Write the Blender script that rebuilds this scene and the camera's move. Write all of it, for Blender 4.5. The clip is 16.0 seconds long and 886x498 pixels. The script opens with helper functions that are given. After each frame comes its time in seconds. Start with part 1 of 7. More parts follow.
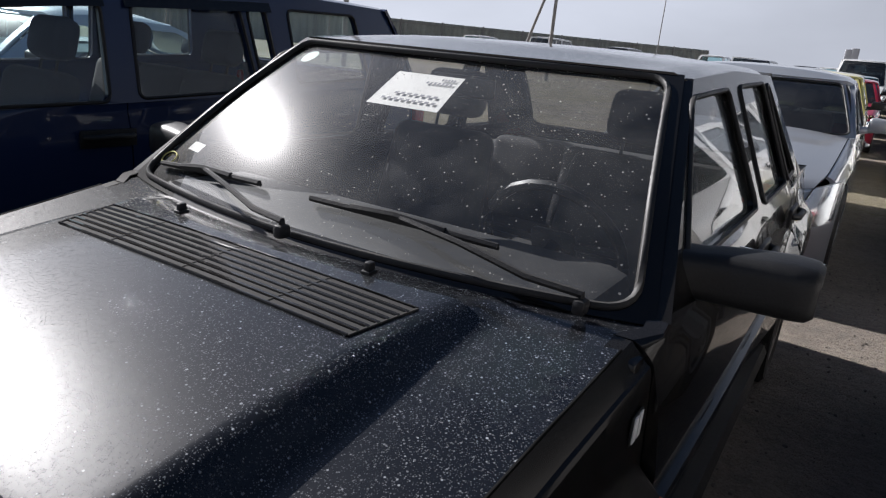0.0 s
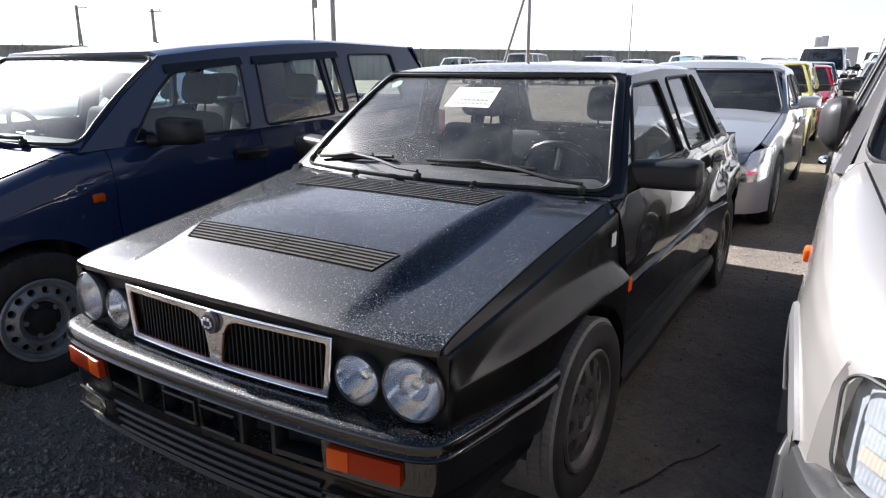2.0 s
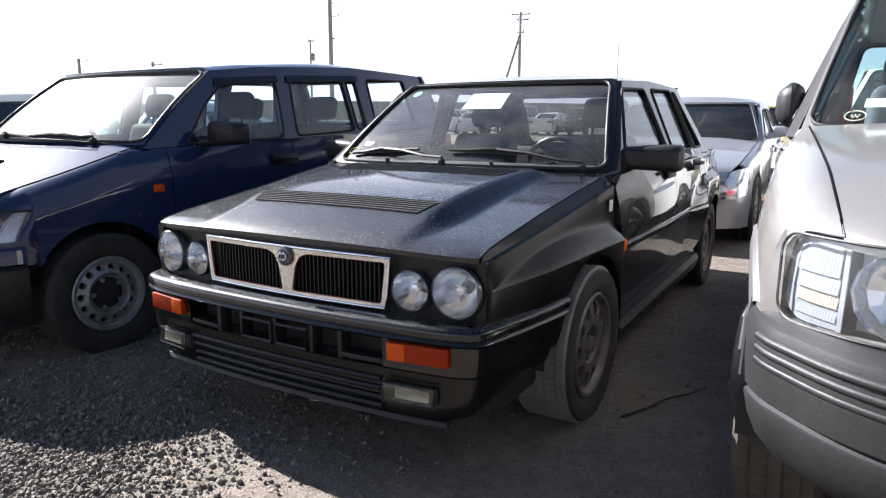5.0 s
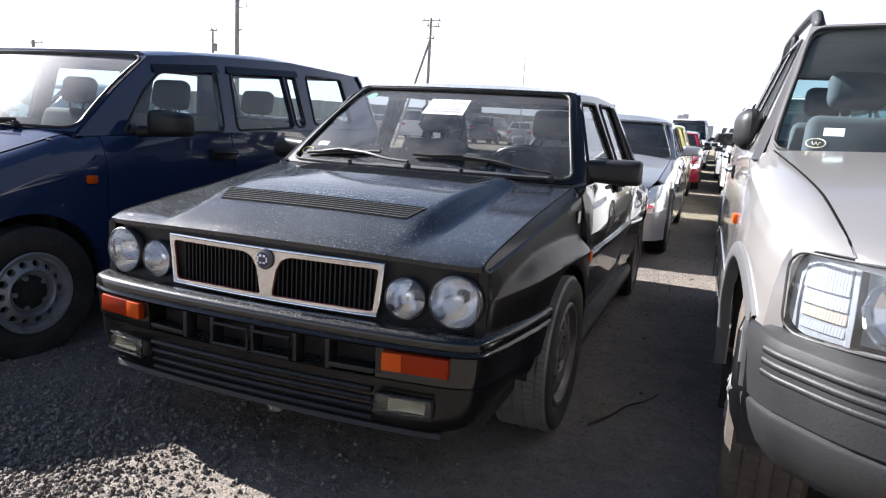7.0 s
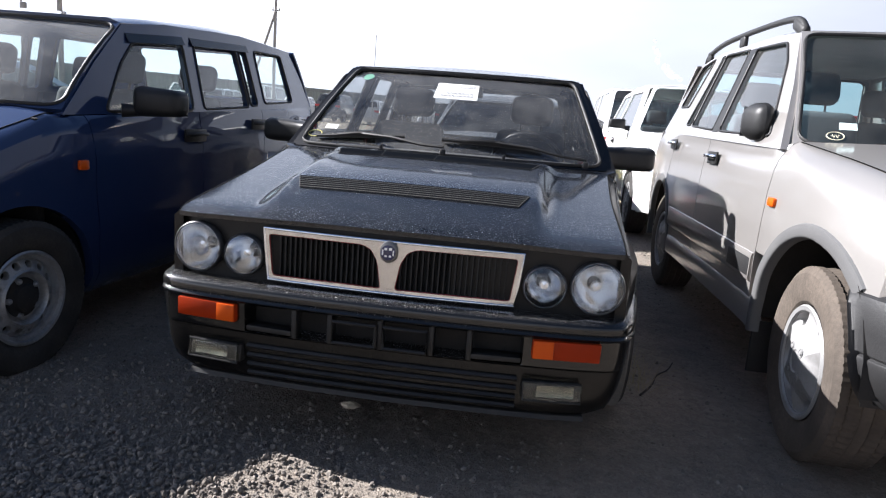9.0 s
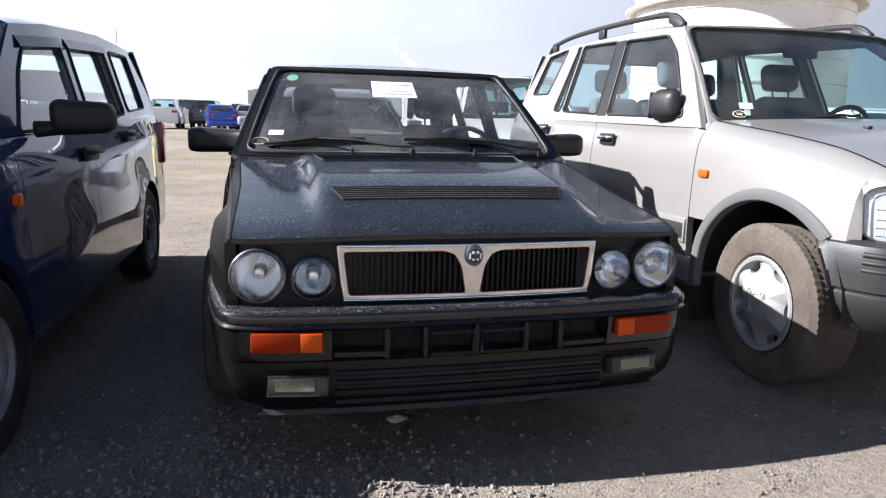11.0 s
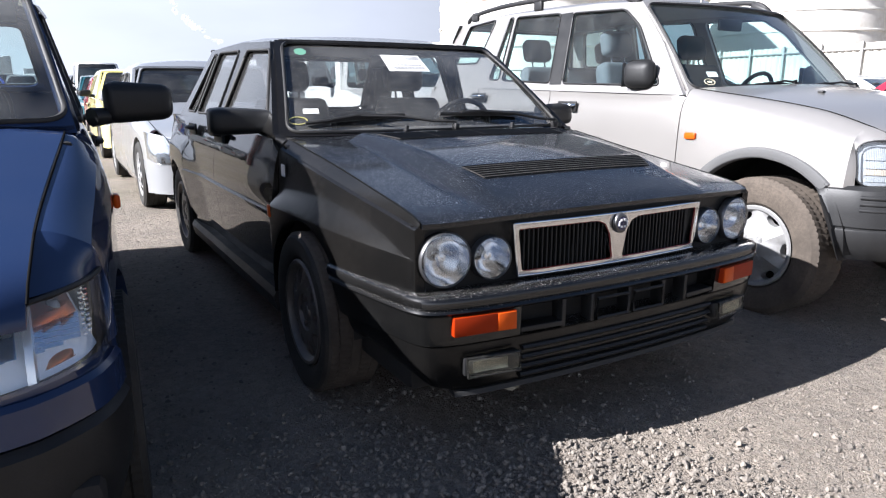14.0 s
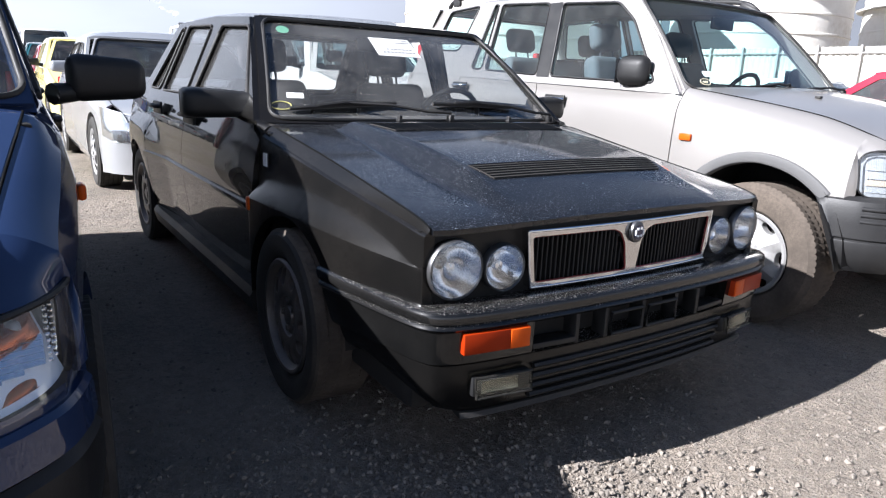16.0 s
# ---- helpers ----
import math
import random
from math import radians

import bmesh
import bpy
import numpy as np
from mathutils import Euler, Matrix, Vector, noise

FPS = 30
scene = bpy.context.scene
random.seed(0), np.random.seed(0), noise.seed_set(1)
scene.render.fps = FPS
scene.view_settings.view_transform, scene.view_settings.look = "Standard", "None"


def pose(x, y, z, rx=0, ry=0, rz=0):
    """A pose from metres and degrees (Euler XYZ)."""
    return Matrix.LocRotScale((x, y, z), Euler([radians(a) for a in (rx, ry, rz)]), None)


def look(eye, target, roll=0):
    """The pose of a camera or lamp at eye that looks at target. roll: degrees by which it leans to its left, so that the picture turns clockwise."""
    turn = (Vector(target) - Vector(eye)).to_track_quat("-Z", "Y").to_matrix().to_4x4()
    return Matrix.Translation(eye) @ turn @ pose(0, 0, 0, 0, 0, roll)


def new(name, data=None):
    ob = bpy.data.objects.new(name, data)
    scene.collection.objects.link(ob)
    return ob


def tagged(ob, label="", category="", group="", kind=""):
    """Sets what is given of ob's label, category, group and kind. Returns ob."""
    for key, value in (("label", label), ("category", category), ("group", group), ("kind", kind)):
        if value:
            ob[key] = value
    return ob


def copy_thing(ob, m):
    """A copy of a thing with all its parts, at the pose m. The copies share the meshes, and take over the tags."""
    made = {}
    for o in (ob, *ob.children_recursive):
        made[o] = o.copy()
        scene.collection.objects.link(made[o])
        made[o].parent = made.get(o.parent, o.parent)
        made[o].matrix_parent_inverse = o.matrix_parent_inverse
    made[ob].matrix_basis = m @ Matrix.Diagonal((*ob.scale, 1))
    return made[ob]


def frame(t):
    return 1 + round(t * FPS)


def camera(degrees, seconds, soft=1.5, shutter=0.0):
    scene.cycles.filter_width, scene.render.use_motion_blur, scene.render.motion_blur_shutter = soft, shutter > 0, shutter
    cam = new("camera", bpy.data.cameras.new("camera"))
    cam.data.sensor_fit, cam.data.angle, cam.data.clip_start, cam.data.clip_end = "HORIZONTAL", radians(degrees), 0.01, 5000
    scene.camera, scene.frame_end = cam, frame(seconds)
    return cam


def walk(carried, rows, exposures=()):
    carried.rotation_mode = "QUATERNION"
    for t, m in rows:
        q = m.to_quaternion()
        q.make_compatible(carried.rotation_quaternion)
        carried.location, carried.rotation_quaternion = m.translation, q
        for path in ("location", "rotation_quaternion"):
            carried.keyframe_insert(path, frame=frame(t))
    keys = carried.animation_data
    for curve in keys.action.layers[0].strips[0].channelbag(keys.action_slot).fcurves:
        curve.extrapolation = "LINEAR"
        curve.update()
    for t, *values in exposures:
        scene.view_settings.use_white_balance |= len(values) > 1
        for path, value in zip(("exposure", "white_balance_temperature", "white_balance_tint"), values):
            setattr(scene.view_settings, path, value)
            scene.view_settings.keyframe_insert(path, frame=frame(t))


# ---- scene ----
cam = camera(67.5, 16.0, soft=1.2)
PATH = [
    (0, (0.966, 0.062, 1.298), (-0.034, 1.693, 0.716), 5.5),
    (0.5, (1.065, -0.255, 1.294), (0.161, 1.442, 0.744), 4.5),
    (1, (1.181, -0.545, 1.298), (0.257, 1.144, 0.756), 2.2),
    (1.5, (1.31, -0.832, 1.306), (0.319, 0.816, 0.758), 0.3),
    (2, (1.381, -1.093, 1.294), (0.382, 0.56, 0.775), 0.2),
    (2.5, (1.438, -1.288, 1.282), (0.453, 0.386, 0.805), -0.4),
    (3, (1.501, -1.409, 1.219), (0.521, 0.278, 0.779), 0.4),
    (3.5, (1.502, -1.468, 1.147), (0.463, 0.195, 0.753), -0.3),
    (4, (1.507, -1.513, 1.102), (0.461, 0.158, 0.766), -0.6),
    (4.2, (1.515, -1.533, 1.088), (0.484, 0.144, 0.733), -0.5),
    (6.5, (1.378, -1.593, 1.058), (0.511, 0.174, 0.702), 2.4),
    (7, (1.232, -1.654, 1.063), (0.513, 0.18, 0.716), 3.5),
    (7.5, (1.063, -1.709, 1.049), (0.389, 0.141, 0.7), 3.7),
    (8, (0.851, -1.766, 1.048), (0.273, 0.114, 0.689), 4.5),
    (8.5, (0.641, -1.818, 1.043), (0.185, 0.094, 0.676), 5.1),
    (9, (0.389, -1.877, 1.036), (0.15, 0.073, 0.66), 4.6),
    (9.2, (0.274, -1.892, 1.041), (0.15, 0.065, 0.647), 4.5),
    (11.3, (-0.67, -1.808, 1.02), (-0.143, 0.086, 0.652), 1.0),
    (11.5, (-0.763, -1.789, 1.03), (-0.187, 0.088, 0.649), 1.0),
    (12, (-0.949, -1.756, 1.041), (-0.265, 0.084, 0.659), 0.5),
    (12.5, (-1.15, -1.694, 1.05), (-0.325, 0.084, 0.652), 0.8),
    (13, (-1.312, -1.646, 1.048), (-0.298, 0.026, 0.629), 0.4),
    (13.5, (-1.432, -1.547, 1.039), (-0.441, 0.135, 0.603), -0.8),
    (14, (-1.517, -1.495, 1.048), (-0.538, 0.188, 0.589), -0.1),
    (14.5, (-1.557, -1.484, 1.05), (-0.529, 0.174, 0.611), 1.0),
    (15, (-1.567, -1.457, 1.042), (-0.503, 0.177, 0.594), 1.5),
    (15.5, (-1.579, -1.397, 1.053), (-0.464, 0.202, 0.603), 1.8),
    (16, (-1.541, -1.266, 1.06), (-0.456, 0.338, 0.563), 2.5),
]
walk(cam, [(t, look(eye, target, roll)) for t, eye, target, roll in PATH],
     exposures=((0.0, 0.78, 5750, 12), (0.5, 1.05, 5750, 12), (1.0, 1.42, 5750, 12), (1.5, 1.7, 5750, 12), (4.0, 1.98, 5700, 12), (9.0, 1.86, 5680, 12), (12.5, 1.8, 5600, 12), (16.0, 1.83, 5550, 12)))

# ---- world and sun ----
SUN_WAY = Vector((-1.6, 0.28, 1.08)).normalized()
SUN_ELEV = math.asin(SUN_WAY.z)
SUN_ROT = math.atan2(SUN_WAY.x, SUN_WAY.y)
world = bpy.data.worlds.new("world")
scene.world = world
world.use_nodes = True
wn = world.node_tree.nodes
sky = wn.new("ShaderNodeTexSky")
sky.sky_type = "NISHITA"
sky.sun_disc = False
sky.sun_elevation = SUN_ELEV
sky.sun_rotation = SUN_ROT
sky.air_density, sky.dust_density, sky.ozone_density, sky.altitude = 1.0, 1.0, 1.5, 0
# white haze low in the sky, thinning out upwards
up = wn.new("ShaderNodeSeparateXYZ")
way_up = wn.new("ShaderNodeTexCoord")
thin = wn.new("ShaderNodeMapRange")
thin.inputs["From Min"].default_value, thin.inputs["From Max"].default_value = 0.17, 0.56
thin.inputs["To Min"].default_value, thin.inputs["To Max"].default_value = 0.98, 0.0
thin.interpolation_type = "SMOOTHERSTEP"
haze = wn.new("ShaderNodeMix")
haze.data_type = "RGBA"
glow = wn.new("ShaderNodeMix")
glow.data_type = "RGBA"
glow.inputs[6].default_value, glow.inputs[7].default_value = (5.15, 5.07, 5.18, 1), (17.0, 16.8, 17.0, 1)
# the haze is brighter towards the sun
toward = wn.new("ShaderNodeVectorMath")
toward.operation = "DOT_PRODUCT"
toward.inputs[1].default_value = SUN_WAY
near_sun = wn.new("ShaderNodeMapRange")
near_sun.inputs["From Min"].default_value, near_sun.inputs["From Max"].default_value = -0.5, 0.85
for a, b in ((way_up.outputs["Generated"], up.inputs[0]), (up.outputs["Z"], thin.inputs["Value"]), (thin.outputs["Result"], haze.inputs[0]),
             (way_up.outputs["Generated"], toward.inputs[0]), (toward.outputs["Value"], near_sun.inputs["Value"]), (near_sun.outputs["Result"], glow.inputs[0]),
             (sky.outputs[0], haze.inputs[6]), (haze.outputs[2], wn["Background"].inputs["Color"])):
    world.node_tree.links.new(a, b)
# faint streaks of cloud in the haze
veil = wn.new("ShaderNodeTexNoise")
veil.inputs["Scale"].default_value, veil.inputs["Detail"].default_value = 2.4, 6.0
stretch = wn.new("ShaderNodeMapping")
stretch.inputs["Scale"].default_value = (1.0, 1.0, 3.0)
tone = wn.new("ShaderNodeMapRange")
tone.inputs["From Min"].default_value, tone.inputs["From Max"].default_value = 0.3, 0.7
tone.inputs["To Min"].default_value, tone.inputs["To Max"].default_value = 0.84, 1.04
streak = wn.new("ShaderNodeVectorMath")
streak.operation = "SCALE"
for a, b in ((way_up.outputs["Generated"], stretch.inputs["Vector"]), (stretch.outputs[0], veil.inputs["Vector"]), (veil.outputs["Fac"], tone.inputs["Value"]),
             (tone.outputs["Result"], streak.inputs["Scale"]), (glow.outputs[2], streak.inputs[0]), (streak.outputs[0], haze.inputs[7])):
    world.node_tree.links.new(a, b)
wn["Background"].inputs["Strength"].default_value = 0.03
sun = bpy.data.lights.new("sun", "SUN")
sun.energy, sun.angle, sun.color = 5.6, radians(0.53), (1.0, 0.91, 0.80)
sun_ob = new("sun", sun)
sun_ob.matrix_world = Matrix.Translation((-30, 6, 20)) @ SUN_WAY.to_track_quat("Z", "Y").to_matrix().to_4x4()


# ---- materials ----
def mat(name, color, rough=0.5, metal=0.0, coat=0.0, spec=0.5, transmission=0.0, ior=1.5):
    m = bpy.data.materials.new(name)
    m.use_nodes = True
    b = m.node_tree.nodes["Principled BSDF"]
    b.inputs["Base Color"].default_value = (*color, 1)
    b.inputs["Roughness"].default_value = rough
    b.inputs["Metallic"].default_value = metal
    b.inputs["Coat Weight"].default_value = coat
    b.inputs["Coat Roughness"].default_value = 0.04
    b.inputs["Specular IOR Level"].default_value = spec
    b.inputs["Transmission Weight"].default_value = transmission
    b.inputs["IOR"].default_value = ior
    return m


def node(m, kind, **values):
    n = m.node_tree.nodes.new(kind)
    for k, v in values.items():
        n.inputs[k].default_value = v
    return n


def link(m, a, b):
    m.node_tree.links.new(a, b)


def coords(m):
    return m.node_tree.nodes.new("ShaderNodeTexCoord").outputs["Object"]


def noise_fac(m, scale, detail=4.0, rough=0.6, lo=0.3, hi=0.7, where=None):
    """A noise between 0 and 1, its contrast set by lo and hi."""
    n = node(m, "ShaderNodeTexNoise", Scale=scale, Detail=detail, Roughness=rough)
    link(m, where if where is not None else coords(m), n.inputs["Vector"])
    r = node(m, "ShaderNodeMapRange", **{"From Min": lo, "From Max": hi})
    link(m, n.outputs["Fac"], r.inputs["Value"])
    return r.outputs["Result"]


def mix_col(m, fac, a, b):
    x = m.node_tree.nodes.new("ShaderNodeMix")
    x.data_type = "RGBA"
    for sock, v in ((x.inputs[0], fac), (x.inputs[6], a), (x.inputs[7], b)):
        if isinstance(v, (int, float)):
            sock.default_value = v
        elif isinstance(v, tuple):
            sock.default_value = (*v, 1)
        else:
            link(m, v, sock)
    return x.outputs[2]


def math_node(m, op, a, b=0.0):
    x = m.node_tree.nodes.new("ShaderNodeMath")
    x.operation = op
    for sock, v in zip(x.inputs, (a, b)):
        if isinstance(v, (int, float)):
            sock.default_value = v
        else:
            link(m, v, sock)
    return x.outputs[0]


def bump(m, height, strength=0.3, distance=0.01, base=None):
    n = node(m, "ShaderNodeBump", Strength=strength, Distance=distance)
    link(m, height, n.inputs["Height"])
    if base is not None:
        link(m, base, n.inputs["Normal"])
    return n.outputs["Normal"]


def bsdf(m):
    return m.node_tree.nodes["Principled BSDF"]


def worn(name, a, b, rough=(0.4, 0.6), scale=3.0, fine=60.0, bumps=0.1, metal=0.0, coat=0.0):
    """A surface with stains at a large scale and grain at a small one."""
    m = mat(name, a, rough[0], metal, coat)
    big, small = noise_fac(m, scale), noise_fac(m, fine, 3)
    both = math_node(m, "MULTIPLY", big, math_node(m, "ADD", 0.4, math_node(m, "MULTIPLY", small, 0.6)))
    link(m, mix_col(m, both, a, b), bsdf(m).inputs["Base Color"])
    link(m, math_node(m, "ADD", rough[0], math_node(m, "MULTIPLY", both, rough[1] - rough[0])), bsdf(m).inputs["Roughness"])
    if not metal:
        bsdf(m).inputs["Specular IOR Level"].default_value = 0.3
    if bumps:
        link(m, bump(m, small, bumps, 0.002), bsdf(m).inputs["Normal"])
    return m


def car_paint(name, color, metal=0.0, dust=0.12, dust_col=(0.42, 0.39, 0.35), drops=0.0, rough=0.3, settle=0.0, sheen=0.02, coat=1.0, blur=0.012):
    """Clear-coated paint under a thin, uneven film of dust; drops: dried water spots and beads."""
    m = mat(name, color, rough, metal, coat, spec=0.12 if metal else sheen)
    film = noise_fac(m, 2.2, 5, 0.65, 0.35, 0.75)
    grain = noise_fac(m, 420.0, 2, 0.6, 0.25, 0.8)
    fac = math_node(m, "MULTIPLY", math_node(m, "MULTIPLY", film, dust), math_node(m, "ADD", 0.5, grain))
    nrm = None
    if settle or drops:
        sep = m.node_tree.nodes.new("ShaderNodeSeparateXYZ")
        geo = m.node_tree.nodes.new("ShaderNodeNewGeometry")
        link(m, geo.outputs["Normal"], sep.inputs[0])
        flat = node(m, "ShaderNodeMapRange", **{"From Min": 0.55, "From Max": 0.93})
        link(m, sep.outputs["Z"], flat.inputs["Value"])
    if settle:
        # dust lies on what faces up
        fac = math_node(m, "ADD", fac, math_node(m, "MULTIPLY", math_node(m, "MULTIPLY", flat.outputs["Result"], settle), math_node(m, "ADD", 0.4, grain)))
    if drops:
        where = coords(m)

        def dots(scale, least, most):
            v = node(m, "ShaderNodeTexVoronoi", Scale=scale, Randomness=1.0)
            link(m, where, v.inputs["Vector"])
            size = node(m, "ShaderNodeSeparateColor")
            link(m, v.outputs["Color"], size.inputs[0])
            edge = math_node(m, "ADD", least, math_node(m, "MULTIPLY", math_node(m, "MULTIPLY", size.outputs[0], size.outputs[1]), most))
            dot = node(m, "ShaderNodeMapRange", **{"From Max": 0.05, "From Min": -0.05})
            link(m, math_node(m, "SUBTRACT", edge, v.outputs["Distance"]), dot.inputs["Value"])
            return dot.outputs["Result"]

        both = math_node(m, "MAXIMUM", math_node(m, "MULTIPLY", dots(140.0, 0.0, 0.31), 0.9), math_node(m, "MULTIPLY", dots(190.0, 0.10, 0.26), 0.42))
        both = math_node(m, "MAXIMUM", both, math_node(m, "MULTIPLY", dots(330.0, 0.14, 0.28), 0.32))
        patch = math_node(m, "ADD", 0.5, math_node(m, "MULTIPLY", noise_fac(m, 5.0, 4, 0.6, 0.34, 0.6), 0.5))
        spots = math_node(m, "MULTIPLY", both, patch)
        # spots stay where water could lie
        spots = math_node(m, "MULTIPLY", spots, flat.outputs["Result"])
        fac = math_node(m, "ADD", fac, math_node(m, "MULTIPLY", spots, drops))
        nrm = bump(m, spots, 0.7, 0.002)
    link(m, mix_col(m, fac, color, dust_col), bsdf(m).inputs["Base Color"])
    link(m, math_node(m, "MULTIPLY", math_node(m, "SUBTRACT", 1.0, fac), metal), bsdf(m).inputs["Metallic"])
    link(m, math_node(m, "ADD", blur, math_node(m, "MULTIPLY", fac, 0.35)), bsdf(m).inputs["Coat Roughness"])
    fine = bump(m, grain, 0.02, 0.001, nrm)
    link(m, fine, bsdf(m).inputs["Normal"])
    if nrm is not None:
        link(m, fine, bsdf(m).inputs["Coat Normal"])
    return m


def car_glass(name, tint, dust=0.1, specks=0.0, scale=3.0, glare=0.15, mirror=1.7):
    """A tinted pane: see-through, mirror-like at a slant, with a film of dust."""
    m = bpy.data.materials.new(name)
    m.use_nodes = True
    nt = m.node_tree
    nt.nodes.remove(nt.nodes["Principled BSDF"])
    clear = node(m, "ShaderNodeBsdfTransparent", Color=(*tint, 1))
    gloss = node(m, "ShaderNodeBsdfGlossy", Roughness=0.015, Color=(1, 1, 1, 1))
    slant = node(m, "ShaderNodeLayerWeight", Blend=0.5)
    fres = math_node(m, "ADD", 0.043, math_node(m, "MULTIPLY", math_node(m, "POWER", slant.outputs["Facing"], 5.0), 0.957))
    one = nt.nodes.new("ShaderNodeMixShader")
    link(m, math_node(m, "MINIMUM", math_node(m, "MULTIPLY", fres, mirror), 1.0), one.inputs[0])
    link(m, clear.outputs[0], one.inputs[1])
    smear = node(m, "ShaderNodeBsdfGlossy", Roughness=0.27, Color=(1, 1, 1, 1))
    film_gloss = node(m, "ShaderNodeMixShader", Fac=glare)
    link(m, gloss.outputs[0], film_gloss.inputs[1])
    link(m, smear.outputs[0], film_gloss.inputs[2])
    link(m, film_gloss.outputs[0], one.inputs[2])
    film = noise_fac(m, scale, 5, 0.65, 0.3, 0.75)
    fac = math_node(m, "MULTIPLY", film, dust)
    if specks:
        v = node(m, "ShaderNodeTexVoronoi", Scale=120.0)
        link(m, coords(m), v.inputs["Vector"])
        c = node(m, "ShaderNodeSeparateColor")
        link(m, v.outputs["Color"], c.inputs[0])
        dot = node(m, "ShaderNodeMapRange", **{"From Max": 0.05, "From Min": -0.05})
        link(m, math_node(m, "SUBTRACT", math_node(m, "MULTIPLY", math_node(m, "MULTIPLY", c.outputs[0], c.outputs[1]), 0.36), v.outputs["Distance"]), dot.inputs["Value"])
        fac = math_node(m, "ADD", fac, math_node(m, "MULTIPLY", dot.outputs["Result"], specks))
    haze = node(m, "ShaderNodeBsdfDiffuse", Color=(0.5, 0.49, 0.46, 1))
    two = nt.nodes.new("ShaderNodeMixShader")
    link(m, math_node(m, "MINIMUM", fac, 0.9), two.inputs[0])
    link(m, one.outputs[0], two.inputs[1])
    link(m, haze.outputs[0], two.inputs[2])
    link(m, two.outputs[0], nt.nodes["Material Output"].inputs["Surface"])
    return m


M_DELTA = car_paint("black_paint", (0.004, 0.0045, 0.006), 0.0, 0.008, dust_col=(0.55, 0.57, 0.60), drops=0.62, rough=0.36, settle=0.0005, sheen=0.085, blur=0.045)
M_DELTA_SIDE = car_paint("black_side_paint", (0.003, 0.003, 0.003), 0.0, 0.015, dust_col=(0.33, 0.28, 0.23), settle=0.009, rough=0.42, sheen=0.04, coat=0.75, blur=0.02)
M_FENDER = car_paint("dusty_black_fender_paint", (0.003, 0.003, 0.003), 0.0, 0.017, dust_col=(0.33, 0.28, 0.23), settle=0.008, rough=0.42, sheen=0.03, coat=0.6, blur=0.24)
M_BLUE = car_paint("navy_paint", (0.0135, 0.025, 0.069), 0.0, 0.015)
M_BUMPER = car_paint("black_bumper_paint", (0.003, 0.003, 0.003), 0.0, 0.014, dust_col=(0.46, 0.44, 0.41), drops=1.3, rough=0.4, settle=0.008, sheen=0.07)
M_LINER = worn("grey_headliner", (0.24, 0.24, 0.23), (0.18, 0.18, 0.17), (0.85, 0.95), 6, 200, 0.1)
M_BROWNAMBER = mat("brown_amber_lens", (0.55, 0.14, 0.03), 0.2, 0.75, coat=0.3)
M_PALEAMBER = mat("pale_amber_lens", (0.27, 0.235, 0.19), 0.2, coat=0.4)
M_SILVER = car_paint("silver_paint", (0.315, 0.30, 0.285), 0.52, 0.06, blur=0.09)
M_SILVERBLUE = car_paint("pale_silver_paint", (0.34, 0.35, 0.365), 0.45, 0.1)
M_TRIM = worn("black_rubber", (0.012, 0.012, 0.013), (0.035, 0.033, 0.03), (0.45, 0.7), 6, 120, 0.15)
M_PLASTIC = worn("black_plastic", (0.008, 0.008, 0.0085), (0.02, 0.02, 0.02), (0.4, 0.6), 8, 200, 0.1)
M_GREYPLASTIC = worn("grey_cladding", (0.014, 0.014, 0.0148), (0.024, 0.0235, 0.023), (0.45, 0.6), 3, 160, 0.12)
M_CLAD = worn("pale_grey_cladding", (0.085, 0.085, 0.086), (0.11, 0.108, 0.105), (0.45, 0.6), 3, 160, 0.1)
M_TYRE = worn("tyre_rubber", (0.015, 0.0145, 0.014), (0.05, 0.046, 0.04), (0.75, 0.9), 9, 90, 0.3)
M_TYRE_DULL = worn("mud_caked_tread", (0.12, 0.112, 0.10), (0.25, 0.235, 0.21), (0.8, 0.95), 4, 80, 0.3)
M_TYRE_DUSTY = worn("dusty_tyre_rubber", (0.045, 0.037, 0.03), (0.11, 0.09, 0.072), (0.85, 0.95), 7, 80, 0.3)
M_FOG = worn("fog_reflector", (0.5, 0.5, 0.47), (0.03, 0.03, 0.027), (0.12, 0.35), 30, 70, 0.5, 0.9)
M_HOUSING = worn("pale_lamp_housing", (0.66, 0.69, 0.72), (0.58, 0.6, 0.62), (0.15, 0.25), 10, 60, 0.02, 0.6, 0.5)
M_CHROME = worn("chrome", (0.84, 0.88, 0.93), (0.66, 0.68, 0.7), (0.06, 0.2), 8, 90, 0.03, 1.0)
M_STEEL = worn("painted_steel_rim", (0.34, 0.35, 0.36), (0.17, 0.16, 0.15), (0.4, 0.6), 8, 90, 0.08, 0.5)
M_DARKRIM = worn("dark_alloy", (0.085, 0.077, 0.072), (0.165, 0.143, 0.126), (0.42, 0.6), 9, 80, 0.1, 0.5)
M_SATIN = worn("polished_grille_metal", (0.72, 0.71, 0.70), (0.5, 0.49, 0.47), (0.1, 0.22), 8, 90, 0.03, 1.0)
M_HUBCAP = worn("silver_hubcap", (0.27, 0.27, 0.268), (0.18, 0.172, 0.165), (0.35, 0.55), 6, 90, 0.05, 0.2)
M_AMBER = mat("amber_lens", (0.47, 0.068, 0.003), 0.3, spec=0.15)
M_AMBER2 = mat("deep_orange_lens", (0.23, 0.019, 0.001), 0.35, spec=0.12)
M_NOSE = worn("black_nose_panel", (0.005, 0.005, 0.005), (0.011, 0.0105, 0.01), (0.35, 0.5), 6, 120, 0.05)
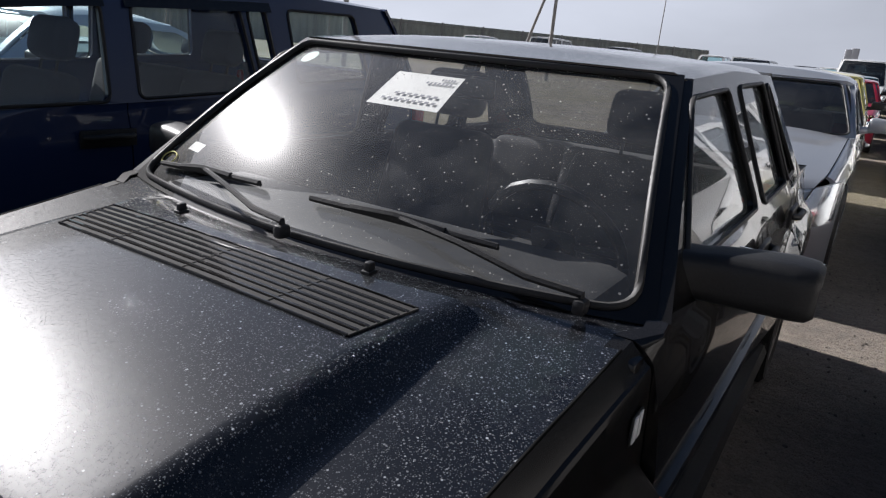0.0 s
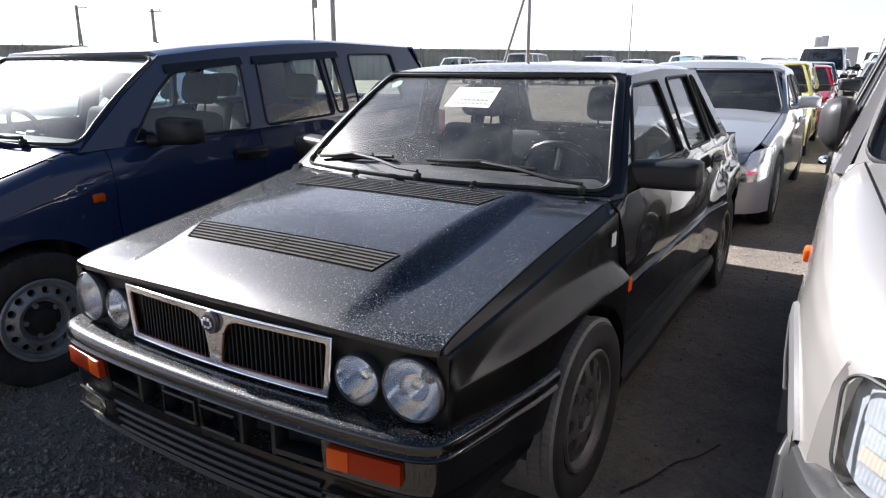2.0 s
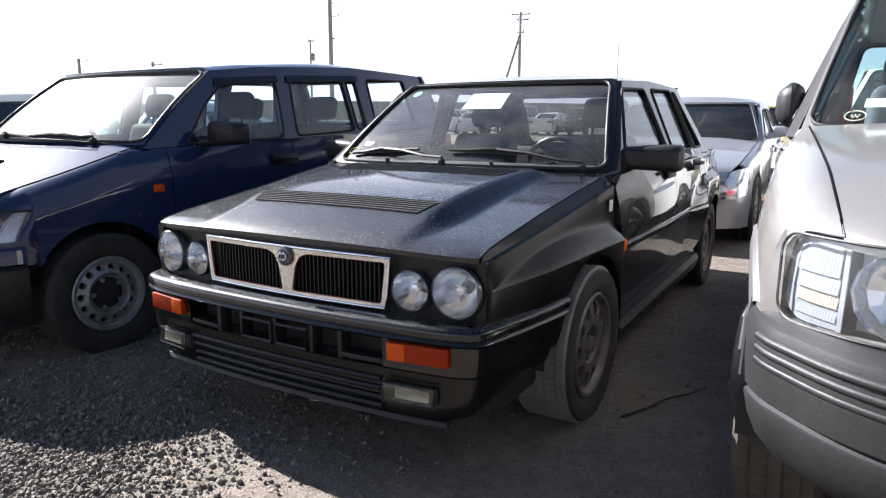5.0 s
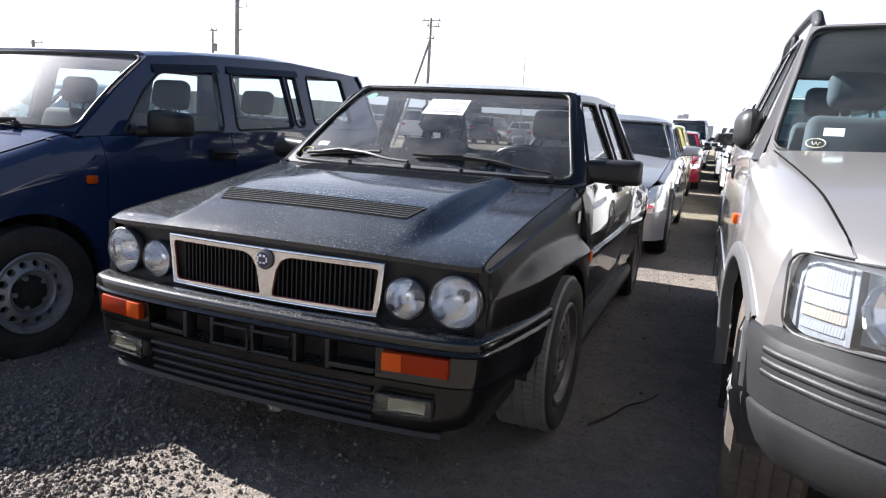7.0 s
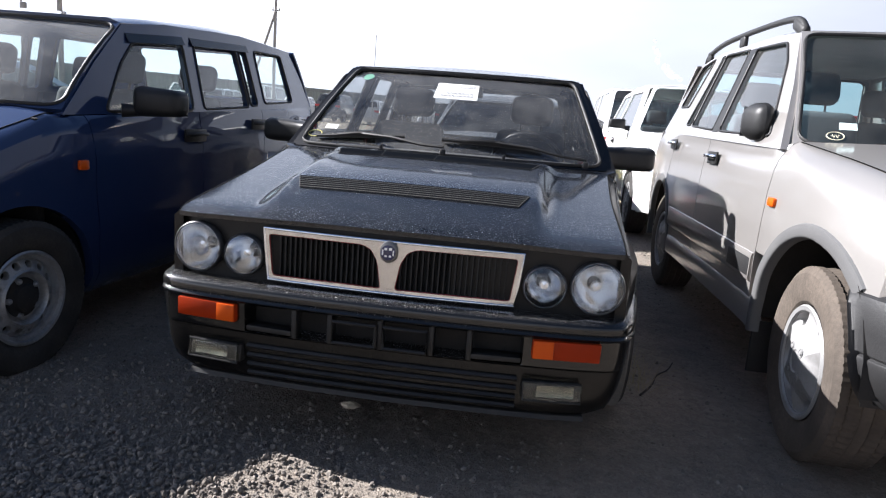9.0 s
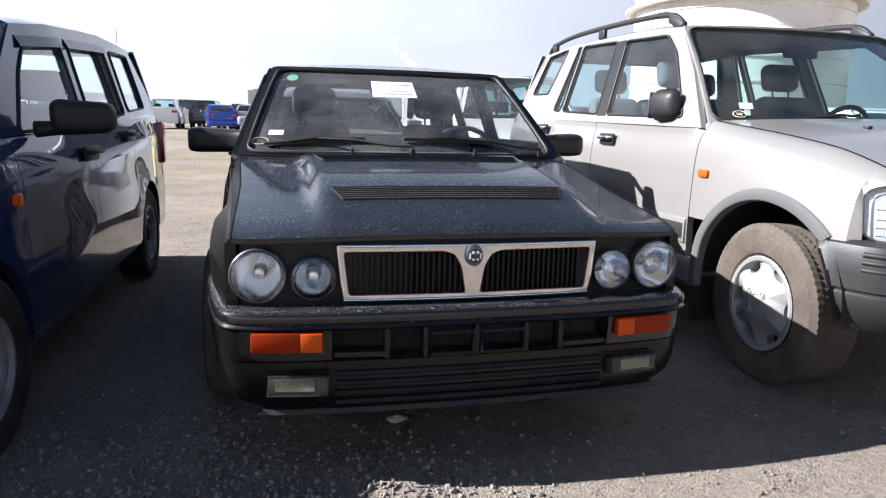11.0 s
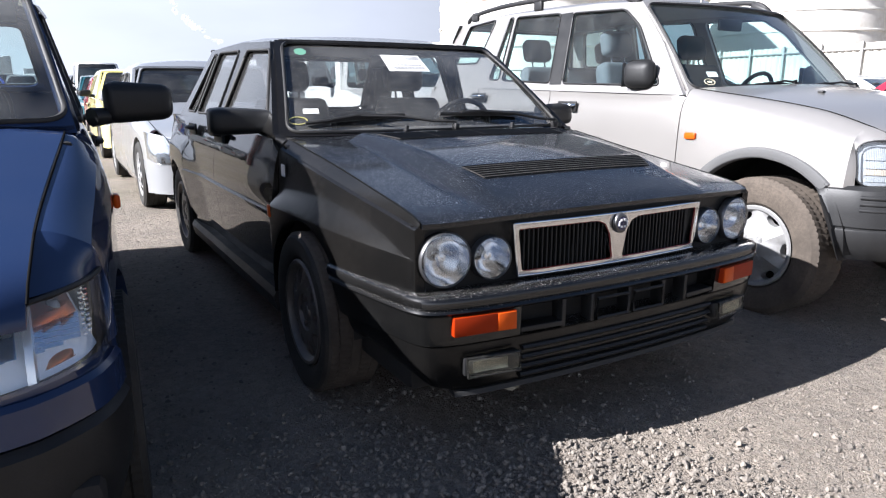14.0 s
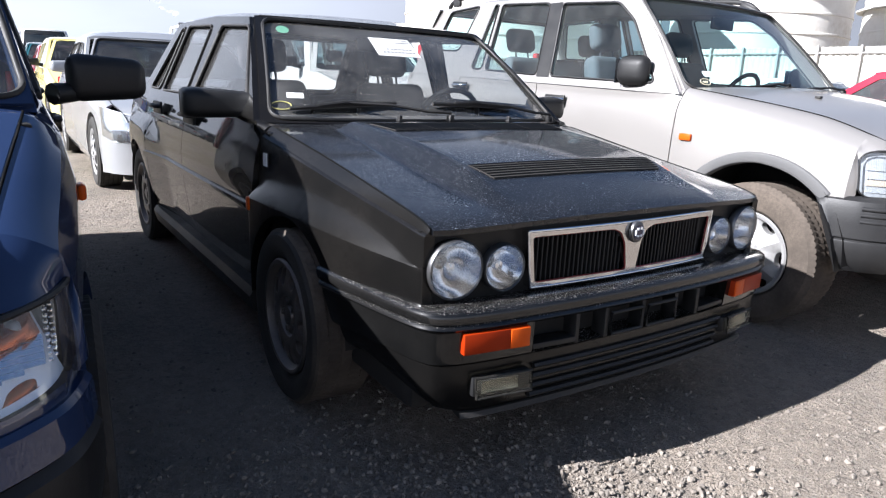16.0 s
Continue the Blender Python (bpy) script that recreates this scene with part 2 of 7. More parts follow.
M_RED = mat("red_lens", (0.35, 0.01, 0.01), 0.15, coat=0.5)
M_REDTRIM = mat("red_grille_line", (0.13, 0.008, 0.008), 0.4)
M_REFLECTOR = worn("lamp_reflector", (0.78, 0.79, 0.80), (0.62, 0.62, 0.62), (0.08, 0.16), 14, 45, 0.02, 1.0)
M_INTERIOR = worn("dark_cloth", (0.018, 0.018, 0.02), (0.036, 0.036, 0.04), (0.8, 0.95), 8, 220, 0.3)
M_GREYCLOTH = worn("grey_cloth", (0.05, 0.058, 0.066), (0.085, 0.095, 0.105), (0.8, 0.95), 8, 220, 0.3)
M_DASH = worn("dashboard_plastic", (0.026, 0.026, 0.027), (0.045, 0.043, 0.041), (0.6, 0.75), 8, 200, 0.2)
M_UNDER = worn("underbody", (0.012, 0.012, 0.012), (0.03, 0.027, 0.024), (0.8, 0.95), 6, 60, 0.2)
M_PAPER = worn("paper", (0.78, 0.77, 0.74), (0.66, 0.65, 0.62), (0.7, 0.85), 9, 60, 0.05)
M_PRINT = mat("pale_print", (0.2, 0.2, 0.22), 0.7)
M_WHITE = worn("white_paint", (0.74, 0.74, 0.73), (0.6, 0.59, 0.56), (0.35, 0.5), 2, 60, 0.03, 0, 0.4)
M_GLASS_DELTA = car_glass("dusty_windscreen", (0.84, 0.86, 0.86), 0.15, 0.36, 3.0, 0.075)
M_GLASS_SIDE = car_glass("side_glass", (0.72, 0.74, 0.74), 0.04, mirror=0.95)
M_GLASS_REAR = car_glass("dusty_rear_glass", (0.48, 0.5, 0.5), 0.1)
M_GLASS_VAN = car_glass("van_glass", (0.88, 0.96, 0.95), 0.035, 0.0, 3.0, 0.06)
M_SEAM = mat("dark_gap", (0.002, 0.002, 0.002), 0.9, spec=0.1)
# dust film made thicker, its pale colour standing in for white glare
M_SCREEN_VAN = car_glass("dusty_glare_van_windscreen", (0.74, 0.84, 0.83), 0.4, 0.0, 2.0, 0.13)
M_GLASS_CRV = car_glass("green_tinted_glass", (0.70, 0.86, 0.87), 0.06, 0.0, 3.0, 0.05, mirror=1.1)
M_GLASS_DARK = car_glass("dark_glass", (0.16, 0.19, 0.2), 0.06)
M_LENS = car_glass("lamp_lens", (0.95, 0.96, 0.97), 0.14, 0.0, 40.0)
M_MIRROR = mat("mirror_reflector", (0.93, 0.95, 0.97), 0.1, 1.0)
M_SMOKED = mat("smoked_visor", (0.012, 0.013, 0.015), 0.25, spec=0.4)
M_RING = worn("grey_lamp_rim", (0.16, 0.16, 0.165), (0.09, 0.088, 0.085), (0.3, 0.45), 10, 80, 0.05, 0.8)
M_LAMPWHITE = worn("white_lamp_lining", (0.25, 0.27, 0.29), (0.17, 0.185, 0.2), (0.25, 0.4), 22, 60, 0.02, 0.1, 0.4)
M_LAMPBLUE = worn("pale_blue_lamp_lining", (0.4, 0.45, 0.49), (0.32, 0.36, 0.4), (0.2, 0.3), 10, 60, 0.02, 0.4, 0.4)
# no metal: the bluish white stands in for bright sky mirrored in the lamp
M_LAMPSKY = worn("sky_white_lamp_lining", (0.82, 0.87, 0.92), (0.7, 0.75, 0.8), (0.14, 0.28), 14, 60, 0.05, 0.0, 0.6)
M_FOGBACK = worn("grimy_lamp_glass", (0.028, 0.027, 0.024), (0.012, 0.0115, 0.01), (0.2, 0.4), 20, 70, 0.2)
M_LENS_FOG = car_glass("grimy_fog_glass", (0.8, 0.8, 0.75), 0.03, 0.0, 25.0, mirror=0.6)
M_LENS_CLEAR = car_glass("clear_lamp_lens", (0.97, 0.98, 0.99), 0.06, 0.0, 25.0)


# ---- shaping ----
def S(tab, v):
    """A smooth curve through (place, value) pairs, with no overshoot."""
    xs, ys = [p[0] for p in tab], [p[1] for p in tab]
    if v <= xs[0]:
        return ys[0]
    if v >= xs[-1]:
        return ys[-1]
    i = max(k for k in range(len(xs) - 1) if xs[k] <= v)
    d = [(ys[k + 1] - ys[k]) / (xs[k + 1] - xs[k]) for k in range(len(xs) - 1)]

    def slope(k):
        if k in (0, len(xs) - 1):
            return d[0] if k == 0 else d[-1]
        a, b = d[k - 1], d[k]
        return 0.0 if a * b <= 0 else 2 * a * b / (a + b)

    h = xs[i + 1] - xs[i]
    t = (v - xs[i]) / h
    return ((2 * t**3 - 3 * t**2 + 1) * ys[i] + (t**3 - 2 * t**2 + t) * h * slope(i)
            + (3 * t**2 - 2 * t**3) * ys[i + 1] + (t**3 - t**2) * h * slope(i + 1))


def L(tab, v):
    return float(np.interp(v, [p[0] for p in tab], [p[1] for p in tab]))


def lerp(a, b, t):
    return a + (b - a) * t


def step(a, b, v):
    t = min(1.0, max(0.0, (v - a) / (b - a)))
    return t * t * (3 - 2 * t)


def thing(name, m, label, category, group="", kind=""):
    ob = new(name)
    ob.matrix_basis = m
    ob.empty_display_size = 0.2
    return tagged(ob, label, category, group, kind)


def mesh_of(name, bm, material, smooth=40):
    me = bpy.data.meshes.new(name)
    bm.normal_update()
    bm.to_mesh(me)
    bm.free()
    for m in material if isinstance(material, (list, tuple)) else [material]:
        me.materials.append(m)
    if smooth:
        me.polygons.foreach_set("use_smooth", [True] * len(me.polygons))
        me.set_sharp_from_angle(angle=radians(smooth))
    return me


def part(name, bm, material, parent=None, label="", smooth=40, m=None, shadow=True):
    ob = new(name, mesh_of(name, bm, material, smooth))
    ob.parent = parent
    if m is not None:
        ob.matrix_basis = m
    if not shadow:
        ob.visible_shadow = False
    return tagged(ob, label) if label else ob


def grid(nu, nv, fn, bm=None, flip=False, skip=None):
    """A sheet of quads over fn(u, v), u and v from 0 to 1."""
    bm = bm or bmesh.new()
    vs = [[bm.verts.new(fn(i / nu, j / nv)) for j in range(nv + 1)] for i in range(nu + 1)]
    for i in range(nu):
        for j in range(nv):
            if skip and skip((i + 0.5) / nu, (j + 0.5) / nv):
                continue
            q = [vs[i][j], vs[i + 1][j], vs[i + 1][j + 1], vs[i][j + 1]]
            bm.faces.new(q[::-1] if flip else q)
    return bm


def thicken(bm, way):
    """Gives a sheet an edge: its rim is drawn out along way."""
    rim = [e for e in bm.edges if e.is_boundary]
    r = bmesh.ops.extrude_edge_only(bm, edges=rim)
    bmesh.ops.translate(bm, vec=way, verts=[v for v in r["geom"] if isinstance(v, bmesh.types.BMVert)])
    return bm


def box(sx, sy, sz, at=(0, 0, 0), bevel=0.0, bm=None, seg=2, turn=None):
    b = bmesh.new()
    bmesh.ops.create_cube(b, size=1, matrix=Matrix.Diagonal((sx, sy, sz, 1)))
    if bevel:
        bmesh.ops.bevel(b, geom=b.edges[:], offset=bevel, segments=seg, affect="EDGES", profile=0.5)
    m = Matrix.Translation(at) @ (turn or Matrix.Identity(4))
    bmesh.ops.transform(b, matrix=m, verts=b.verts)
    return join(bm, b)


def join(bm, b):
    if bm is None:
        return b
    me = bpy.data.meshes.new("t")
    b.to_mesh(me)
    b.free()
    bm.from_mesh(me)
    bpy.data.meshes.remove(me)
    return bm


def lathe(profile, n=32, axis="x", bm=None, closed=False):
    """Turns (radius, along) pairs round an axis."""
    bm = bm or bmesh.new()
    rings = []
    for r, a in profile:
        ring = []
        for k in range(n):
            t = 2 * math.pi * k / n
            p = (a, r * math.cos(t), r * math.sin(t))
            ring.append(bm.verts.new(p if axis == "x" else (p[1], p[0], p[2]) if axis == "y" else (p[1], p[2], p[0])))
        rings.append(ring)
    pairs = list(zip(rings, rings[1:])) + ([(rings[-1], rings[0])] if closed else [])
    for a, b in pairs:
        for k in range(n):
            bm.faces.new((a[k], a[(k + 1) % n], b[(k + 1) % n], b[k]))
    return bm


def tube(points, r, n=8, bm=None, taper=None):
    """A round bar along points."""
    bm = bm or bmesh.new()
    pts = [Vector(p) for p in points]
    rings = []
    for i, p in enumerate(pts):
        d = (pts[min(i + 1, len(pts) - 1)] - pts[max(i - 1, 0)]).normalized()
        a = d.cross(Vector((0, 0, 1)) if abs(d.z) < 0.9 else Vector((1, 0, 0))).normalized()
        b = d.cross(a)
        rr = r if taper is None else lerp(r, taper, i / (len(pts) - 1))
        rings.append([bm.verts.new(p + rr * (math.cos(2 * math.pi * k / n) * a + math.sin(2 * math.pi * k / n) * b)) for k in range(n)])
    for a, b in zip(rings, rings[1:]):
        for k in range(n):
            bm.faces.new((a[k], a[(k + 1) % n], b[(k + 1) % n], b[k]))
    bm.faces.new(rings[0][::-1])
    bm.faces.new(rings[-1])
    return bm


def rounded(poly, r, n=4):
    """A polygon with its corners rounded."""
    out = []
    for i, p in enumerate(poly):
        p, a, b = Vector(p), Vector(poly[i - 1]), Vector(poly[(i + 1) % len(poly)])
        da, db = (a - p), (b - p)
        k = min(r, da.length * 0.45, db.length * 0.45)
        a, b = p + da.normalized() * k, p + db.normalized() * k
        for j in range(n + 1):
            t = j / n
            out.append((1 - t) ** 2 * a + 2 * t * (1 - t) * p + t * t * b)
    return out


def plate(outer, holes, fn, depth, bm=None):
    """A flat plate with holes, its points put in place by fn(a, b, k), k = 0 outside and 1 inside; depth: whether it has a back."""
    b = bmesh.new()
    for loop in (outer, *holes):
        vs = [b.verts.new((p[0], p[1], 0)) for p in loop]
        for i in range(len(vs)):
            b.edges.new((vs[i], vs[(i + 1) % len(vs)]))
    bmesh.ops.triangle_fill(b, use_beauty=True, edges=b.edges[:])
    bmesh.ops.recalc_face_normals(b, faces=b.faces)
    rim = [e for e in b.edges if e.is_boundary]
    if depth:
        r = bmesh.ops.extrude_edge_only(b, edges=rim)
        for v in r["geom"]:
            if isinstance(v, bmesh.types.BMVert):
                v.co.z = 1
    for v in b.verts:
        v.co = fn(v.co.x, v.co.y, v.co.z)
    bmesh.ops.recalc_face_normals(b, faces=b.faces)
    return join(bm, b)


def sweep(path, profile, bm=None, closed=True, caps=True):
    """Draws a profile of (out, height) pairs along a plan path; out is to the right of the way."""
    bm = bm or bmesh.new()
    rings = []
    pts = [Vector((p[0], p[1])) for p in path]
    base = [p[2] if len(p) > 2 else 0.0 for p in path]
    for i, p in enumerate(pts):
        d = (pts[min(i + 1, len(pts) - 1)] - pts[max(i - 1, 0)]).normalized()
        n = Vector((d.y, -d.x))
        rings.append([bm.verts.new((p.x + n.x * o, p.y + n.y * o, z + base[i])) for o, z in profile])
    m = len(profile)
    for a, b in zip(rings, rings[1:]):
        for k in range(m if closed else m - 1):
            bm.faces.new((a[k], b[k], b[(k + 1) % m], a[(k + 1) % m]))
    if closed and caps:
        bm.faces.new(rings[0])
        bm.faces.new(rings[-1][::-1])
    bmesh.ops.recalc_face_normals(bm, faces=bm.faces)
    return bm


def loft(rings, bm=None, caps=True):
    """Skins closed rings of points."""
    bm = bm or bmesh.new()
    vs = [[bm.verts.new(p) for p in r] for r in rings]
    m = len(vs[0])
    for a, b in zip(vs, vs[1:]):
        for k in range(m):
            bm.faces.new((a[k], b[k], b[(k + 1) % m], a[(k + 1) % m]))
    if caps:
        bm.faces.new(vs[0])
        bm.faces.new(vs[-1][::-1])
    bmesh.ops.recalc_face_normals(bm, faces=bm.faces)
    return bm


def outward(path):
    """Plan points with the way to their right."""
    pts = [Vector((p[0], p[1])) for p in path]
    out = []
    for i, p in enumerate(pts):
        d = (pts[min(i + 1, len(pts) - 1)] - pts[max(i - 1, 0)]).normalized()
        out.append((p, Vector((d.y, -d.x))))
    return out


def smooth_path(pts, n=6):
    """A Catmull-Rom line through plan or space points."""
    v = [Vector(p) for p in pts]
    out = []
    for i in range(len(v) - 1):
        a, b, c, d = v[max(i - 1, 0)], v[i], v[i + 1], v[min(i + 2, len(v) - 1)]
        for j in range(n):
            t = j / n
            out.append(0.5 * (2 * b + (c - a) * t + (2 * a - 5 * b + 4 * c - d) * t * t + (3 * b - a - 3 * c + d) * t**3))
    return out + [v[-1]]


def mirrored(pts):
    """A plan path from its right half, which begins on the middle line: from left end to right end."""
    return [(-x, y, *r) for x, y, *r in pts[::-1] if x > 1e-6] + list(pts)


# ---- wheels ----
def tyre_mesh(r, w, rim_r, blocks=44, deep=0.007):
    """A tyre round the x axis, its outer face towards -x, with ribs and cross grooves in the tread."""
    n = blocks * 4
    prof = [(rim_r, -w * 0.40), (rim_r + 0.012, -w * 0.46), (lerp(rim_r, r, 0.45), -w * 0.52), (lerp(rim_r, r, 0.8), -w * 0.5), (r - 0.012, -w * 0.45)]
    cross = [-0.42, -0.30, -0.27, -0.10, -0.07, 0.07, 0.10, 0.27, 0.30, 0.42]
    tread = [(r, c * w) for c in cross]
    full = prof + tread + [(a, -b) for a, b in prof[::-1]]
    bm = bmesh.new()
    rings = []
    t0 = len(prof)
    for k, (rad, a) in enumerate(full):
        ring = []
        for j in range(n):
            rr = rad
            if t0 <= k < t0 + len(tread):
                c = cross[k - t0]
                groove = min(abs(abs(c) - 0.285), abs(abs(c) - 0.085)) < 0.016 and k % 2 == (t0 % 2)
                lag = int(abs(c) * 6)
                if (j + lag) % 4 == 0 and abs(c) > 0.09:
                    rr -= deep
                if groove:
                    rr -= deep
            t = 2 * math.pi * j / n
            ring.append(bm.verts.new((a, rr * math.cos(t), rr * math.sin(t))))
        rings.append(ring)
    for k, (a, b) in enumerate(zip(rings, rings[1:])):
        for j in range(n):
            bm.faces.new((a[j], a[(j + 1) % n], b[(j + 1) % n], b[j])).material_index = int(t0 <= k + 1 <= t0 + len(tread))
    bmesh.ops.recalc_face_normals(bm, faces=bm.faces)
    return bm


def holed_ring(bm, r0, r1, n, hr, ha, face, rc=None, back=0.025, turn=0.0, sub=32, dip=0.0):
    """A ring of a disc with n oval holes; face(r): how far in it lies; hr, ha: the holes' half sizes, out and along, in metres."""
    rc = rc or (r0 + r1) / 2
    for i in range(n):
        mid = 2 * math.pi * i / n + turn
        half = math.pi / n
        rows = []
        for k in range(sub):
            t = 2 * math.pi * k / sub
            dr, da = math.cos(t), math.sin(t)
            reach_r = (r1 - rc) if dr > 0 else (rc - r0)
            m = max(abs(dr), abs(da))
            o = (rc + reach_r * dr / m, half * da / m)
            h = (rc + hr * dr, ha / rc * da)
            row = []
            for f in (-1, 0, 0.12, 0.5, 1):
                rr, aa = (lerp(h[0], o[0], max(f, 0)), lerp(h[1], o[1], max(f, 0)))
                x = face(rr) + (back if f < 0 else 0.002 if f == 0 else 0) + dip * (1 - max(f, 0)) ** 1.5
                row.append(bm.verts.new((x, rr * math.cos(mid + aa), rr * math.sin(mid + aa))))
            rows.append(row)
        for k in range(sub):
            a, b = rows[k], rows[(k + 1) % sub]
            for q in range(4):
                bm.faces.new((a[q], b[q], b[q + 1], a[q + 1]))


def rim_mesh(kind, R):
    """A wheel's face towards -x, its rim at radius R, with x = 0 at the rim's edge."""
    bm = bmesh.new()
    if kind == "steel":
        lathe([(R, 0.0), (R - 0.006, -0.006), (R - 0.014, -0.004), (R - 0.018, 0.012), (R - 0.03, 0.016), (R - 0.034, 0.03)], 48, bm=bm)
        holed_ring(bm, R * 0.6, R - 0.034, 14, R * 0.075, R * 0.085, lambda r: lerp(0.012, 0.03, (r - R * 0.6) / (R * 0.4 - 0.034)))
        lathe([(R * 0.6, 0.012), (R * 0.56, 0.004), (R * 0.53, 0.01), (R * 0.5, 0.034), (R * 0.25, 0.04), (R * 0.23, 0.05), (R * 0.15, 0.055), (0.001, 0.055)], 40, bm=bm)
        for k in range(5):
            t = 2 * math.pi * k / 5
            b = lathe([(0.012, 0.04), (0.012, 0.018), (0.0085, 0.012), (0.001, 0.011)], 8)
            bmesh.ops.translate(b, vec=(0, R * 0.38 * math.cos(t), R * 0.38 * math.sin(t)), verts=b.verts)
            join(bm, b)
    elif kind == "round_holes":
        lathe([(R, 0.0), (R - 0.006, -0.008), (R - 0.016, -0.006), (R - 0.022, 0.012), (R - 0.03, 0.02)], 48, bm=bm)
        f = lambda r: 0.02 - 0.016 * step(R * 0.95, R * 0.55, r)
        holed_ring(bm, R * 0.42, R - 0.03, 10, R * 0.15, R * 0.125, f, rc=R * 0.68, back=0.05)
        lathe([(R * 0.42, f(R * 0.42)), (R * 0.36, 0.006), (R * 0.33, 0.018), (R * 0.18, 0.02), (R * 0.16, 0.008), (0.001, 0.006)], 40, bm=bm)
        for k in range(5):
            t = 2 * math.pi * k / 5
            b = lathe([(0.011, 0.03), (0.011, 0.008), (0.001, 0.006)], 6)
            bmesh.ops.translate(b, vec=(0, R * 0.26 * math.cos(t), R * 0.26 * math.sin(t)), verts=b.verts)
            join(bm, b)
    else:
        cap = kind == "cap"
        spokes = 6 if cap else 7
        lathe([(R, 0.0), (R - 0.006, -0.008), (R - 0.02, -0.004), (R - 0.024, 0.004)] if cap else [(R, 0.0), (R - 0.006, -0.008), (R - 0.02, -0.004), (R - 0.028, 0.006)], 60, bm=bm)
        f = lambda r: 0.006 - 0.022 * step(R * 0.95, R * 0.4, r)
        holed_ring(bm, R * 0.36 if cap else R * 0.30, R - (0.024 if cap else 0.028), spokes, R * (0.105 if cap else 0.2), R * (0.185 if cap else 0.24), f,
                   rc=R * (0.77 if cap else 0.68), back=0.04, sub=32, dip=0.02 if cap else 0.0)
        hub = R * 0.36 if cap else R * 0.30
        lathe([(hub, f(hub)), (hub - 0.006, -0.018), (R * 0.2, -0.02), (R * 0.18, -0.016), (0.001, -0.017)], 40, bm=bm)
        for k in range(4 if cap else 5):
            t = 2 * math.pi * (k + 0.5) / (4 if cap else 5)
            b = lathe([(0.017, -0.012), (0.017, -0.021), (0.013, -0.021), (0.012, -0.012), (0.009, -0.012), (0.009, -0.022), (0.001, -0.024)], 10)
            bmesh.ops.translate(b, vec=(0, R * 0.29 * math.cos(t), R * 0.29 * math.sin(t)), verts=b.verts)
            join(bm, b)
    bmesh.ops.recalc_face_normals(bm, faces=bm.faces)
    return bm


WHEELS = {}


def wheel(root, x, y, z, r, w, R, kind, rim_mat, tyre_mat, steer=0.0, detail=True, tread=None):
    """A wheel whose outer face lies at x; the side tells which way it faces."""
    key = (r, w, R, kind, rim_mat.name, tyre_mat.name, detail, tread)
    if key not in WHEELS:
        t = tyre_mesh(r, w, R, 72 if detail else 12, 0.0055)
        back = lathe([(R, 0.012 - w * 0.5), (R - 0.02, 0.06 - w * 0.5), (R * 0.9, 0.1 - w * 0.5), (0.001, 0.1 - w * 0.5)], 32)
        rm = rim_mesh(kind, R)
        bmesh.ops.translate(rm, vec=(-w * 0.44, 0, 0), verts=rm.verts)
        WHEELS[key] = (mesh_of("tyre", t, [tyre_mat, tread or tyre_mat], 30), mesh_of("rim", rm, rim_mat, 40), mesh_of("brake", back, M_UNDER, 40))
    tyre_me, rim_me, back_me = WHEELS[key]
    side = -1 if x < 0 else 1
    hub = new("wheel", tyre_me)
    hub.parent = root
    m = Matrix.Translation((x - side * w * 0.5, y, z)) @ pose(0, 0, 0, 0, 0, steer)
    if side > 0:
        m = m @ pose(0, 0, 0, 0, 0, 180)
    hub.matrix_basis = m
    for name, me in (("rim", rim_me), ("hub_backing", back_me)):
        o = new(name, me)
        o.parent = hub
    if kind == "steel":
        if "cap" not in WHEELS:
            WHEELS["cap"] = mesh_of("hub_cover", lathe([(R * 0.42, 0.03), (R * 0.4, 0.022), (R * 0.3, 0.02), (R * 0.27, 0.006), (R * 0.2, 0.0), (0.001, -0.002)], 28), M_UNDER, 40)
        o = new("hub_cover", WHEELS["cap"])
        o.parent = hub
        o.location = (-w * 0.44, 0, 0)
    return hub


